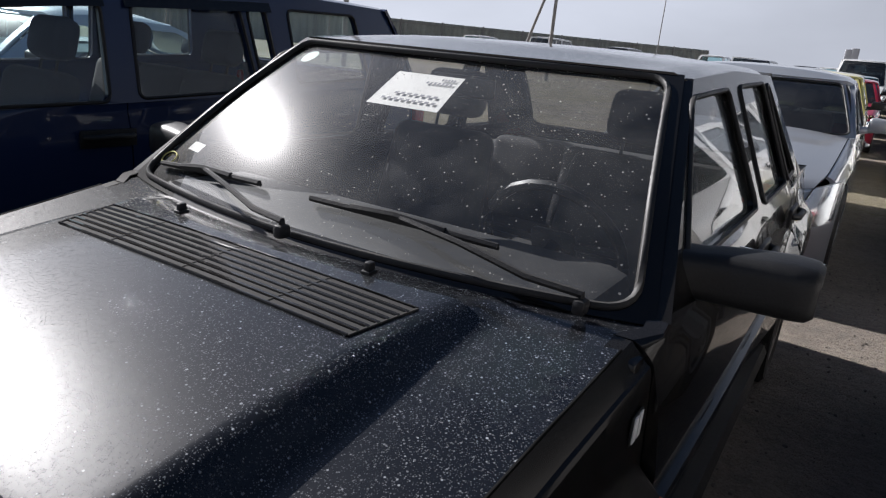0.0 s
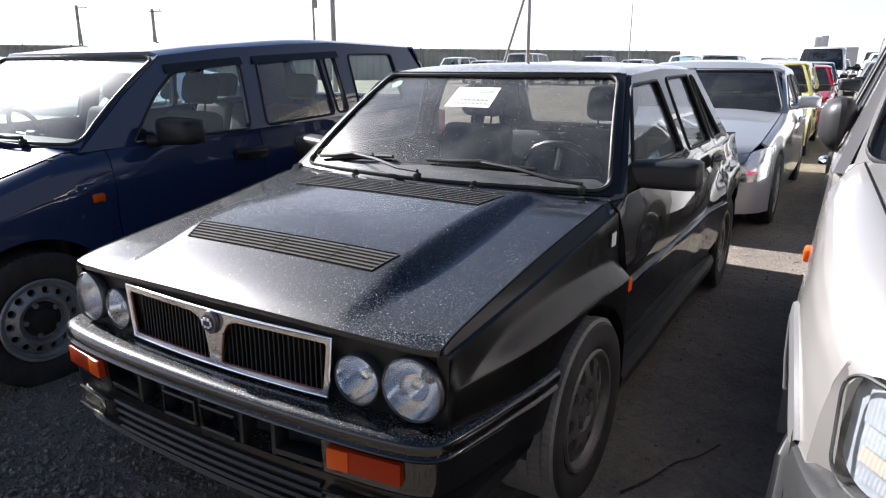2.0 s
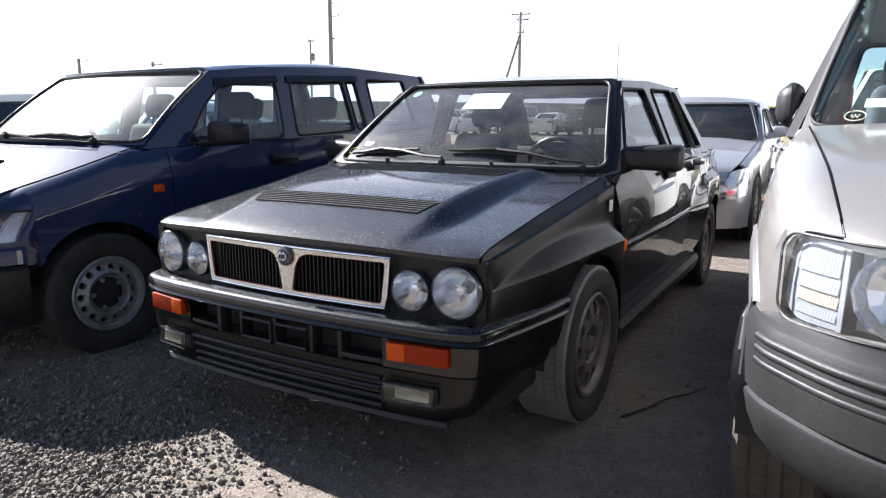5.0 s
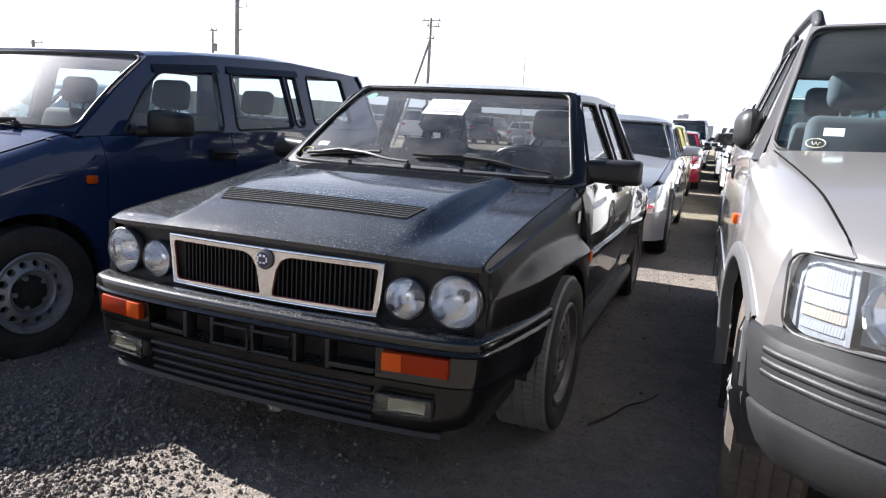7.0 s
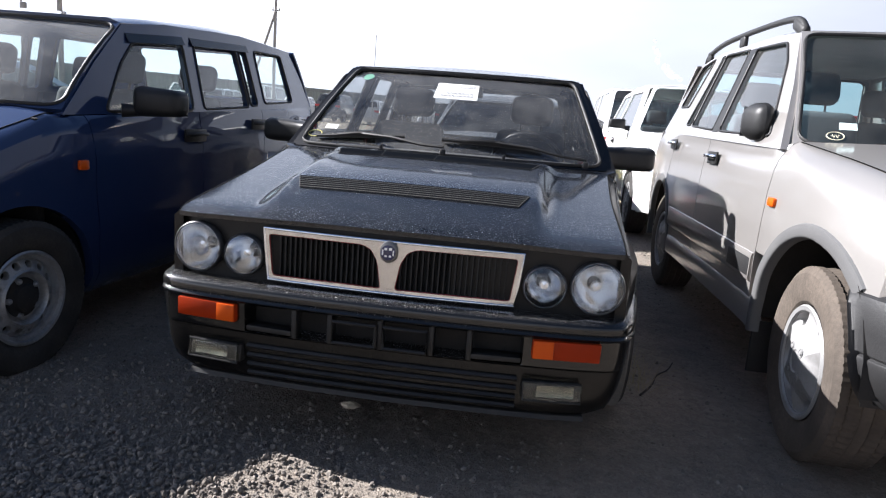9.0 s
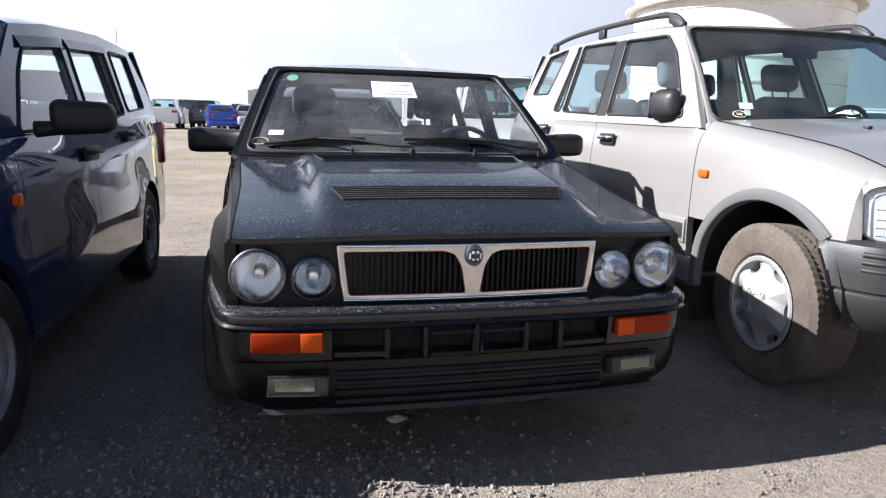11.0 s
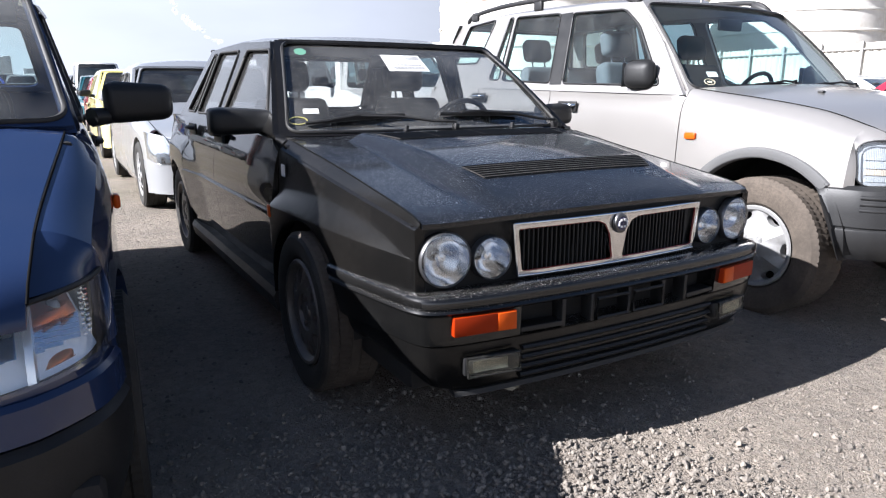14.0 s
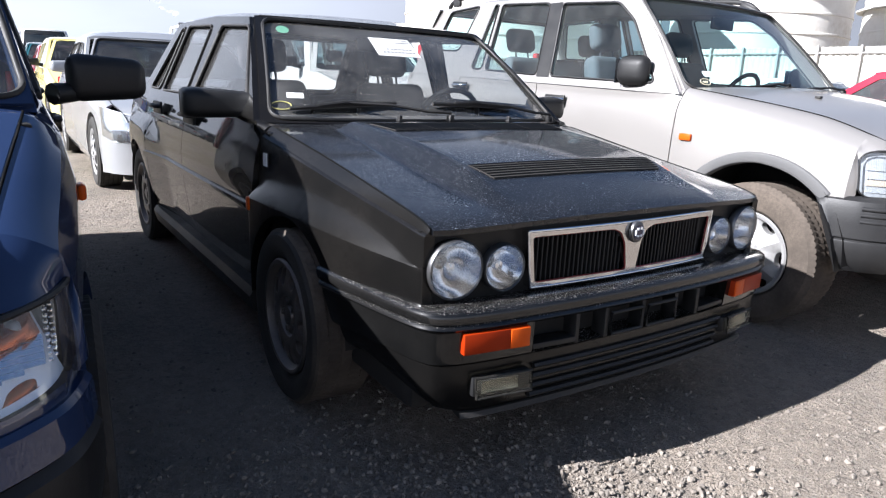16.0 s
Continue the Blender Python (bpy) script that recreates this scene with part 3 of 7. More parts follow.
# ---- car bodies: x across, y from nose to tail, z up; the root's place is added ----
class Car:
    def __init__(self, root, nose, rake, half, belt, hoodline, hoodedge, cowl, cab, cab_z, foot, ws, rw, roofline,
                 sill=0.2, arches=(), tumble=0.33, crown=0.02, flare=None, sec=((0, -0.05), (0.12, -0.012), (0.4, 0.0), (0.75, -0.004), (1, -0.03)), lip=0.03, hood_bump=None, glass=M_GLASS_SIDE, smooth=35, roof_crown=0.035):
        self.root = root
        self.nose, self.rake, self.half, self.belt, self.hoodline = nose, rake, half, belt, hoodline
        self.hoodedge, self.cowl, self.cab, self.cab_z, self.foot = hoodedge, cowl, cab, cab_z, foot
        self.ws, self.rw, self.roofline, self.sill, self.arches = ws, rw, roofline, sill, arches
        self.tumble, self.crown, self.flare, self.sec, self.lip = tumble, crown, flare, sec, lip
        self.hood_bump, self.glass, self.smooth, self.roof_crown = hood_bump, glass, smooth, roof_crown

    def nose_y(self, x):
        return S(self.nose, abs(x))

    def side_x(self, y, z):
        top = S(self.belt, y)
        t = (z - self.sill) / max(top - self.sill, 1e-3)
        return S(self.half, y) + L(self.sec, t) + (self.flare(y, z) if self.flare else 0.0)

    def bottom(self, y):
        for c, zc, r in self.arches:
            if abs(y - c) < r:
                return max(self.sill, zc + math.sqrt(r * r - (y - c) ** 2))
        return self.sill

    def hood_z(self, x, y):
        e = self.hood_edge(y)
        z = S(self.hoodline, y) + self.crown * (1 - min(1, (x / max(e, 0.01)) ** 2))
        if self.hood_bump:
            z += self.hood_bump(x, y)
        return z - self.lip * math.exp(-max(0.0, y - self.nose_y(x)) / 0.035)

    def hood_edge(self, y):
        return S(self.hoodedge, y)

    def cab_x(self, y, z):
        return S(self.cab, y) - self.tumble * (z - self.cab_z)

    def inner_rim(self, y):
        """Where the side's top turns in: to the hood, or to the foot of the side windows."""
        if y < self.cowl:
            e = self.hood_edge(y) + 0.004
            return e, self.hood_z(e - 0.004, y) - 0.002
        z = S(self.foot, y)
        return self.cab_x(y, z) - 0.004, z

    def side(self, name, ya, yb, sgn, material, label="", lo=None):
        ys = set(np.linspace(ya, yb, max(3, int((yb - ya) / 0.04))))
        for c, zc, r in self.arches:
            for k in range(25):
                ys.add(c + r * math.cos(math.pi * k / 24) * 0.9995)
            ys |= {c - r * 1.001, c + r * 1.001}
        ys = sorted(y for y in ys if ya <= y <= yb)
        rows = 16
        bm = bmesh.new()
        cols = []
        for y in ys:
            b, t = self.bottom(y), S(self.belt, y)
            if lo is not None:
                b = max(b, lo)
            xt, (xi, zi) = self.side_x(y, t), self.inner_rim(y)
            pts = [(self.side_x(y, lerp(b, t, k / rows)), lerp(b, t, k / rows)) for k in range(rows + 1)]
            pts += [(lerp(xt, xi, f), lerp(t, zi, 1 - (1 - f) ** 1.6)) for f in (0.25, 0.5, 0.75, 1.0)]
            cols.append([bm.verts.new((sgn * x, y, z)) for x, z in pts])
        for a, b in zip(cols, cols[1:]):
            for k in range(len(a) - 1):
                q = (a[k], b[k], b[k + 1], a[k + 1])
                bm.faces.new(q if sgn > 0 else q[::-1])
        thicken(bm, (-sgn * 0.035, 0, 0))
        return part(name, bm, material, self.root, label, self.smooth)

    def screen_at(self, s, v, k=None):
        """A point of the windscreen, or of the rear window: s from -1 to 1 across, v from its foot to its top."""
        xb, yb, cb, zb, xt, yt, ct, zt = k or self.ws
        c = 1 - s * s
        way = -1 if yb < yt else 1
        return Vector((s * lerp(xb, xt, v), lerp(yb, yt, v) + way * (lerp(cb, ct, v) * c + 0.012 * math.sin(math.pi * v)), lerp(zb, zt, v) + 0.012 * math.sin(math.pi * v)))

    def pane_frame(self, k, name, frame_mat, glass, mx, my, gasket=None, glass_label=""):
        """A window pane in its surround; mx, my: the surround's width across and up, as parts of the whole."""
        outer = [(-1, 0), (1, 0), (1, 1), (-1, 1)]
        hole = rounded([(-1 + mx, my), (1 - mx, my), (1 - mx * 1.1, 1 - my), (-1 + mx * 1.1, 1 - my)], 0.09, 6)
        dense = []
        for i in range(4):
            a, b = outer[i], outer[(i + 1) % 4]
            dense += [(lerp(a[0], b[0], j / 16), lerp(a[1], b[1], j / 16)) for j in range(16)]
        fill = []
        for i, p in enumerate(hole):
            q = hole[(i + 1) % len(hole)]
            n = max(1, int((q - p).length / 0.12))
            fill += [p.lerp(q, j / n) for j in range(n)]
        n0 = (self.screen_at(0.5, 0.5, k) - self.screen_at(-0.5, 0.5, k)).cross(self.screen_at(0, 0.9, k) - self.screen_at(0, 0.1, k)).normalized()
        n0 = n0 if n0.z > 0 else -n0
        fr = plate(dense, [fill], lambda a, b, d: self.screen_at(a, b, k) - n0 * 0.02 * d, True)
        fo = part(name + "_surround", fr, frame_mat, self.root, "", 30)
        g = grid(24, 12, lambda u, v: self.screen_at(lerp(-1 + mx * 0.7, 1 - mx * 0.7, u), lerp(my * 0.7, 1 - my * 0.7, v), k) - n0 * 0.008)
        part(name, g, glass, self.root, glass_label, 60, shadow=False)
        if gasket:
            pts = [self.screen_at(p[0], p[1], k) + n0 * 0.001 for p in fill]
            part(name + "_gasket", tube([*pts, pts[0], pts[1]], 0.008, 6), gasket, fo, "", 60)

    def roof(self, material, label=""):
        xb, yb, cb, zb, xt, yt, ct, zt = self.ws
        rxb, ryb, rcb, rzb, rxt, ryt, rct, rzt = self.rw

        def f(u, v):
            s = 2 * u - 1
            c = 1 - s * s
            y = lerp(yt - ct * c, ryt + rct * c, v)
            w = self.cab_x(y, S(self.roofline, y) - 0.012)
            z = S(self.roofline, y) + self.roof_crown * (1 - abs(s) ** 2.4) * min(1, 0.2 + v * 6, 0.2 + (1 - v) * 6) - 0.02 * step(0.93, 1.0, abs(s))
            return (s * w, y, z)

        bm = grid(28, 30, f)
        thicken(bm, (0, 0, -0.03))
        part("headliner", grid(8, 8, lambda u, v: Vector(f(lerp(0.05, 0.95, u), lerp(0.03, 0.97, v))) - Vector((0, 0, 0.032)), flip=True), M_LINER, self.root, "", 40)
        return part("roof", bm, material, self.root, label, 40)

    def side_glass(self, sgn, frame_mat, panes, outer, names=None, trim=None, glass=None):
        """The frame of the side windows and the panes in it."""
        place = lambda a, b, d: Vector((sgn * (self.cab_x(a, b) - 0.03 * d), a, b))
        holes = [rounded(p, 0.035, 4) for p in panes]
        dense = []
        for i, p in enumerate(outer):
            q = outer[(i + 1) % len(outer)]
            n = max(1, int(math.dist(p, q) / 0.1))
            dense += [(lerp(p[0], q[0], j / n), lerp(p[1], q[1], j / n)) for j in range(n)]
        part("window_frame", plate(dense, holes, place, True), frame_mat, self.root, "", 25)
        for h in holes:
            mid = sum(h, Vector((0, 0))) / len(h)
            big = [mid + (p - mid) * 1.04 for p in h]
            bm = bmesh.new()
            vs = [bm.verts.new((sgn * (self.cab_x(p.x, p.y) - 0.014), p.x, p.y)) for p in big]
            bm.faces.new(vs if sgn > 0 else vs[::-1])
            pane = part("side_window", bm, glass or self.glass, self.root, "", 0, shadow=False)
            if trim:
                pts = [(sgn * (self.cab_x(p.x, p.y) + 0.001), p.x, p.y) for p in h]
                part("window_seal", tube([*pts, pts[0]], 0.007, 6), trim, pane, "", 60)

    def hood(self, material, y_end, label="", name="hood", skip=None, nu=72, nv=48):
        def f(u, v):
            s = 2 * u - 1
            x0 = s * self.hood_edge(self.nose_y(s * self.hood_edge(self.cowl * 0.2)) + 0.02)
            y = lerp(self.nose_y(x0) + 0.002, y_end(s), v)
            x = s * self.hood_edge(y)
            y = lerp(self.nose_y(x) + 0.002, y_end(s), v)
            return (x, y, self.hood_z(x, y))

        for sd in (-1, 1):
            ys = np.linspace(self.nose_y(self.hood_edge(0.0)) + 0.01, y_end(1.0), 24)
            part("shut_line", tube([(sd * (self.hood_edge(y) + 0.002), y, self.hood_z(self.hood_edge(y), y) - 0.001) for y in ys], 0.003, 6), M_SEAM, self.root, "", 60)
        bm = grid(nu, nv, f, skip=skip and (lambda u, v: skip(*f(u, v)[:2])))
        thicken(bm, (0, 0, -0.014))
        return part(name, bm, material, self.root, label, 45)

    def face_at(self, s, z, out=0.0):
        """A point of the nose: s from -1 to 1 along its plan line."""
        xs = [p[0] for p in self.nose]
        x = s * xs[-1]
        y = self.nose_y(x) + S(self.rake, z)
        e = 0.01
        d = Vector((2 * e * xs[-1], self.nose_y(x + e * xs[-1]) - self.nose_y(x - e * xs[-1]), 0)).normalized()
        n = Vector((d.y, -d.x, 0))
        return Vector((x, y, z)) + n * out

    def face(self, name, s0, s1, z0, z1, material, out=0.0, deep=0.03, parent=None, label="", nu=24, nv=8, slant=0.0, shadow=True, warp=0):
        """A patch of the nose between two heights (numbers or functions of s)."""
        za = z0 if callable(z0) else (lambda s: z0)
        zb = z1 if callable(z1) else (lambda s: z1)

        def f(u, v):
            k = 1 - (1 - u) ** 2 if warp > 0 else u * u if warp < 0 else u
            s = lerp(s0, s1, k)
            p = self.face_at(s, lerp(za(s), zb(s), v), out(u, v) if callable(out) else out)
            if slant:
                p.y += slant * v * (abs(s) - 0.7 if abs(s) > 0.7 else 0) / 0.3
            return p

        bm = grid(nu, nv, f)
        if deep:
            thicken(bm, (0, deep, 0))
        return part(name, bm, material, parent or self.root, label, 40, shadow=shadow)

    def under(self, y0, y1, w, z0, z1):
        part("underbody", box(w * 2, y1 - y0, z1 - z0, (0, (y0 + y1) / 2, (z0 + z1) / 2), 0.03), M_UNDER, self.root)
        part("floor_pan", box((w - 0.22) * 2, y1 - y0 - 0.3, 0.24, (0, (y0 + y1) / 2, z1 + 0.11), 0.02), M_UNDER, self.root)
        for c, zc, r in self.arches:
            for s in (-1, 1):
                x0 = s * (w - 0.22)
                b = bmesh.new()
                x1 = s * (self.side_x(c, zc + r) - 0.03)
                for k in range(13):
                    t = math.pi * k / 12
                    for x in (x0, x1):
                        b.verts.new((x, c + (r + 0.02) * math.cos(t), zc + (r + 0.02) * math.sin(t)))
                b.verts.ensure_lookup_table()
                for k in range(12):
                    b.faces.new([b.verts[i] for i in (2 * k, 2 * k + 1, 2 * k + 3, 2 * k + 2)])
                part("wheel_well", b, M_UNDER, self.root)

    def tail(self, y, z_foot, material, half, rows=((0, 0.05), (0.3, 0.0), (1, 0.03))):
        """The back panel, from the sill to the rear window's foot."""
        def f(u, v):
            s = 2 * u - 1
            z = lerp(self.sill, z_foot, v)
            w = self.side_x(y, z)
            return (s * w, y + 0.06 * (1 - s**4) - L(rows, v), z)
        bm = grid(16, 8, f, flip=True)
        thicken(bm, (0, -0.03, 0))
        return part("tailgate", bm, material, self.root)

    def cabin(self, seats, floor, material, wheel_side, dash_y, dash_z, back_y, headrest=True, w=0.36, low_back=False):
        for y in seats:
            last = y == seats[-1] and len(seats) > 1
            for x in ((-w, w) if not last else (-w, 0, w)):
                self.seat(x, y, floor, material, headrest and not (last and (x == 0 or low_back)), 0.46 if not last else 0.42, 0.46 if last and low_back else 0.56)
        b = box(1.24, 0.34, 0.22, (0, dash_y + 0.12, dash_z - 0.12), 0.05)
        part("dashboard", b, M_DASH, self.root)
        if wheel_side:
            x = wheel_side * w
            ring = bmesh.new()
            pts = [(0.185 * math.cos(2 * math.pi * k / 24), 0, 0.185 * math.sin(2 * math.pi * k / 24)) for k in range(25)]
            tube(pts, 0.014, 8, ring)
            for a in (0.15, math.pi - 0.15, -math.pi / 2):
                tube([(0.04 * math.cos(a), 0.02, 0.04 * math.sin(a)), (0.18 * math.cos(a), 0, 0.18 * math.sin(a))], 0.013, 6, ring)
            box(0.12, 0.03, 0.09, (0, 0.012, 0), 0.012, ring)
            tube([(0, 0.0, 0), (0, -0.3, 0)], 0.03, 8, ring)
            part("steering_wheel", ring, M_PLASTIC, self.root, "", 40, pose(x, dash_y + 0.42, dash_z - 0.06, 24, 0, 0))

    def seat(self, x, y, floor, material, headrest, w, h=0.56):
        bm = box(w, 0.48, 0.16, (x, y, floor + 0.14), 0.05, seg=3)
        tilt = pose(0, 0, 0, -14, 0, 0)
        b = box(w, 0.13, h, (0, 0, h / 2), 0.05, seg=3)
        for v in b.verts:
            v.co.x *= 1 - 0.14 * step(h * 0.55, h, v.co.z)
            v.co.y -= 0.03 * abs(v.co.x / w * 2) ** 2
        bmesh.ops.transform(b, matrix=Matrix.Translation((x, y + 0.25, floor + 0.14)) @ tilt, verts=b.verts)
        join(bm, b)
        ob = part("seat", bm, material, self.root, "", 50)
        if headrest:
            hb = box(0.25, 0.1, 0.17, (0, 0, h + 0.13), 0.045, seg=3)
            tube([(-0.06, 0, h - 0.04), (-0.06, 0, h + 0.08)], 0.006, 6, hb)
            tube([(0.06, 0, h - 0.04), (0.06, 0, h + 0.08)], 0.006, 6, hb)
            bmesh.ops.transform(hb, matrix=Matrix.Translation((x, y + 0.25, floor + 0.14)) @ tilt, verts=hb.verts)
            part("headrest", hb, material, ob, "", 50)

    def wiper(self, pivot, tip, foot, length=0.5, k=None):
        """An arm from its pivot to the blade, which lies on the glass; tip and foot: the blade's ends as (s, v)."""
        a, b = self.screen_at(*foot, k), self.screen_at(*tip, k)
        n = Vector((0, -0.66, 0.75)) * 0.018
        mid = (a + b) / 2 + n * 1.3
        p = Vector(pivot)
        arm = tube([p, p + Vector((0, 0, 0.03)), p.lerp(mid, 0.25) + n * 1.4, p.lerp(mid, 0.6) + n * 1.4, mid], 0.008, 6, taper=0.006)
        join(arm, box(0.024, 0.034, 0.03, p + Vector((0, 0, 0.008)), 0.008))
        ob = part("wiper_arm", arm, M_TRIM, self.root, "", 40)
        blade = bmesh.new()
        pts = [a.lerp(b, t / 8) + n * (0.45 + 0.25 * math.sin(math.pi * t / 8)) for t in range(9)]
        tube(pts, 0.007, 6, blade)
        tube([a.lerp(b, t / 8) + n * 0.15 for t in range(9)], 0.005, 5, blade)
        tube([a.lerp(b, 0.25) + n * 0.8, mid + n * 0.15, a.lerp(b, 0.75) + n * 0.8], 0.008, 6, blade)
        part("wiper_blade", blade, M_TRIM, ob, "", 40)

    def mirror(self, x, y, z, w, h, d, material, arm_to, tilt=0):
        sgn = -1 if x < 0 else 1
        b = box(w, d, h, (0, 0, 0), min(h, d) * 0.3, seg=3)
        for v in b.verts:
            v.co.z *= 1 - 0.18 * (0.5 + sgn * v.co.x / w)
            v.co.x += 0.15 * v.co.y * sgn
        bmesh.ops.transform(b, matrix=Matrix.Translation((x, y, z)) @ pose(0, 0, 0, 0, 0, tilt * sgn), verts=b.verts)
        tube([arm_to, (lerp(arm_to[0], x, 0.7), y, z - h * 0.28)], 0.03, 8, b, 0.022)
        ob = part("door_mirror", b, material, self.root, "", 50)
        part("mirror_glass", box(w * 0.86, 0.004, h * 0.76, (x, y + d * 0.5, z), 0.0), M_CHROME, ob, "", 0)

    def handle(self, x, y, z, material, w=0.17):
        sgn = -1 if x < 0 else 1
        cup = box(0.012, w * 1.15, 0.065, (x, y, z), 0.004)
        ob = part("door_handle", cup, M_PLASTIC, self.root)
        part("grip", tube([(x + sgn * 0.004, y - w / 2, z + 0.008), (x + sgn * 0.026, y - w * 0.4, z + 0.008), (x + sgn * 0.028, y, z + 0.01), (x + sgn * 0.026, y + w * 0.4, z + 0.008), (x + sgn * 0.004, y + w / 2, z + 0.008)], 0.011, 8), material, ob, "", 60)


def round_lamp(root, x, y, z, r, tilt=0.0, fluted=True):
    """A round headlamp: chrome ring, bowl, bulb shield and domed lens, looking towards -y."""
    m = Matrix.Translation((x, y, z)) @ pose(0, 0, 0, 0, 0, tilt)
    ring = lathe([(r + 0.003, 0.02), (r + 0.004, -0.005), (r + 0.001, -0.008), (r - 0.002, -0.003)], 40, "y")
    ob = part("headlight", ring, M_RING, root, "clear round headlight with thin grey rim", 50, m)
    bowl = lathe([(r, 0.0), (r * 0.9, 0.03), (r * 0.7, 0.055), (r * 0.4, 0.07), (0.02, 0.078)], 40, "y")
    part("reflector", bowl, M_REFLECTOR, ob, "", 60)
    bulb = lathe([(0.001, 0.022), (0.012, 0.024), (0.015, 0.036), (0.009, 0.042), (0.009, 0.075)], 16, "y")
    part("bulb", bulb, M_CHROME, ob, "", 60)
    flutes = bmesh.new()
    for k in range(-8, 9):
        x = k * r / 9
        hgt = math.sqrt(max(0, r * r - x * x)) * 0.93
        low = -hgt if fluted else hgt * 0.35
        tube([(x, -0.001, low), (x, -0.004, (low + hgt) / 2), (x, -0.001, hgt)], 0.0016, 4, flutes)
    part("lens_flutes", flutes, M_LENS_CLEAR, ob, "", 60, shadow=False)
    rows = [(r * math.sin(t), -0.006 - 0.016 * (math.cos(t) - math.cos(1.1)) / (1 - math.cos(1.1))) for t in np.linspace(1.1, 0.02, 8)]
    k = r / rows[0][0]
    lens = lathe([(a * k, b) for a, b in rows], 48, "y")
    part("lens", lens, M_LENS if fluted else M_LENS_CLEAR, ob, "", 60, shadow=False)
    return ob


# ---- ground ----
def ground_z(x, y):
    """Low humps of the trampled gravel lot."""
    near = step(60, 12, math.hypot(x, y))
    p = Vector((x * 0.55, y * 0.55, 0.3))
    z = 0.018 * noise.noise(p) + 0.007 * noise.noise(p * 3.7) + 0.0015 * noise.noise(p * 11.0)
    return z * near - 0.004 + 0.5 * step(12.0, 42.0, y)


def spread(lo, hi, near0, near1, fine, grow=1.22, far=2200.0):
    v = list(np.arange(near0, near1 + 1e-6, fine))
    d = fine
    while v[-1] < hi:
        d *= grow
        v.append(v[-1] + d)
    d = fine
    while v[0] > lo:
        d *= grow
        v.insert(0, v[0] - d)
    return v


def build_ground():
    xs = spread(-2200, 2200, -4.5, 5.0, 0.045)
    ys = spread(-2200, 2200, -3.2, 9.0, 0.05)
    verts = [(x, y, ground_z(x, y)) for x in xs for y in ys]
    n = len(ys)
    faces = [(i * n + j, (i + 1) * n + j, (i + 1) * n + j + 1, i * n + j + 1) for i in range(len(xs) - 1) for j in range(n - 1)]
    me = bpy.data.meshes.new("ground")
    me.from_pydata(verts, [], faces)
    me.polygons.foreach_set("use_smooth", [True] * len(faces))
    m = mat("gravel_ground", (0.2, 0.18, 0.16), 0.92, spec=0.2)
    where = coords(m)
    stones = node(m, "ShaderNodeTexVoronoi", Scale=38.0)
    link(m, where, stones.inputs["Vector"])
    fine = node(m, "ShaderNodeTexVoronoi", Scale=120.0)
    link(m, where, fine.inputs["Vector"])
    patch = noise_fac(m, 0.9, 6, 0.65, 0.35, 0.65, where)
    dirt = noise_fac(m, 6.0, 5, 0.65, 0.3, 0.7, where)
    grass = noise_fac(m, 0.3, 5, 0.65, 0.4, 0.58, where)
    col = mix_col(m, patch, (0.14, 0.121, 0.104), (0.31, 0.262, 0.212))
    col = mix_col(m, math_node(m, "MULTIPLY", dirt, 0.5), col, (0.38, 0.32, 0.255))
    tone = node(m, "ShaderNodeSeparateColor")
    link(m, stones.outputs["Color"], tone.inputs[0])
    col = mix_col(m, math_node(m, "MULTIPLY", tone.outputs[0], 0.45), col, (0.112, 0.1, 0.09))
    tone2 = node(m, "ShaderNodeSeparateColor")
    link(m, fine.outputs["Color"], tone2.inputs[0])
    col = mix_col(m, math_node(m, "MULTIPLY", tone2.outputs[1], 0.35), col, (0.37, 0.335, 0.29))
    sep = node(m, "ShaderNodeSeparateXYZ")
    link(m, where, sep.inputs[0])
    beyond = node(m, "ShaderNodeMapRange", **{"From Min": 4.2, "From Max": 8.5})
    link(m, sep.outputs["Y"], beyond.inputs["Value"])
    tuft = noise_fac(m, 14.0, 4, 0.7, 0.35, 0.7, where)
    green = math_node(m, "MULTIPLY", math_node(m, "MULTIPLY", grass, beyond.outputs["Result"]), math_node(m, "ADD", 0.35, tuft))
    col = mix_col(m, math_node(m, "MINIMUM", math_node(m, "MULTIPLY", green, 0.6), 0.6), col, (0.16, 0.145, 0.06))
    link(m, col, bsdf(m).inputs["Base Color"])
    h0 = bump(m, noise_fac(m, 11.0, 5, 0.7, 0.25, 0.75, where), 0.9, 0.045)
    h1 = bump(m, noise_fac(m, 60.0, 5, 0.75, 0.25, 0.75, where), 0.9, 0.012, h0)
    h2 = bump(m, fine.outputs["Distance"], 0.7, 0.005, h1)
    link(m, h2, bsdf(m).inputs["Normal"])
    me.materials.append(m)
    ob = new("ground", me)
    return tagged(ob, "grey trampled gravel ground with thin grass patches", "ground", kind="structure")


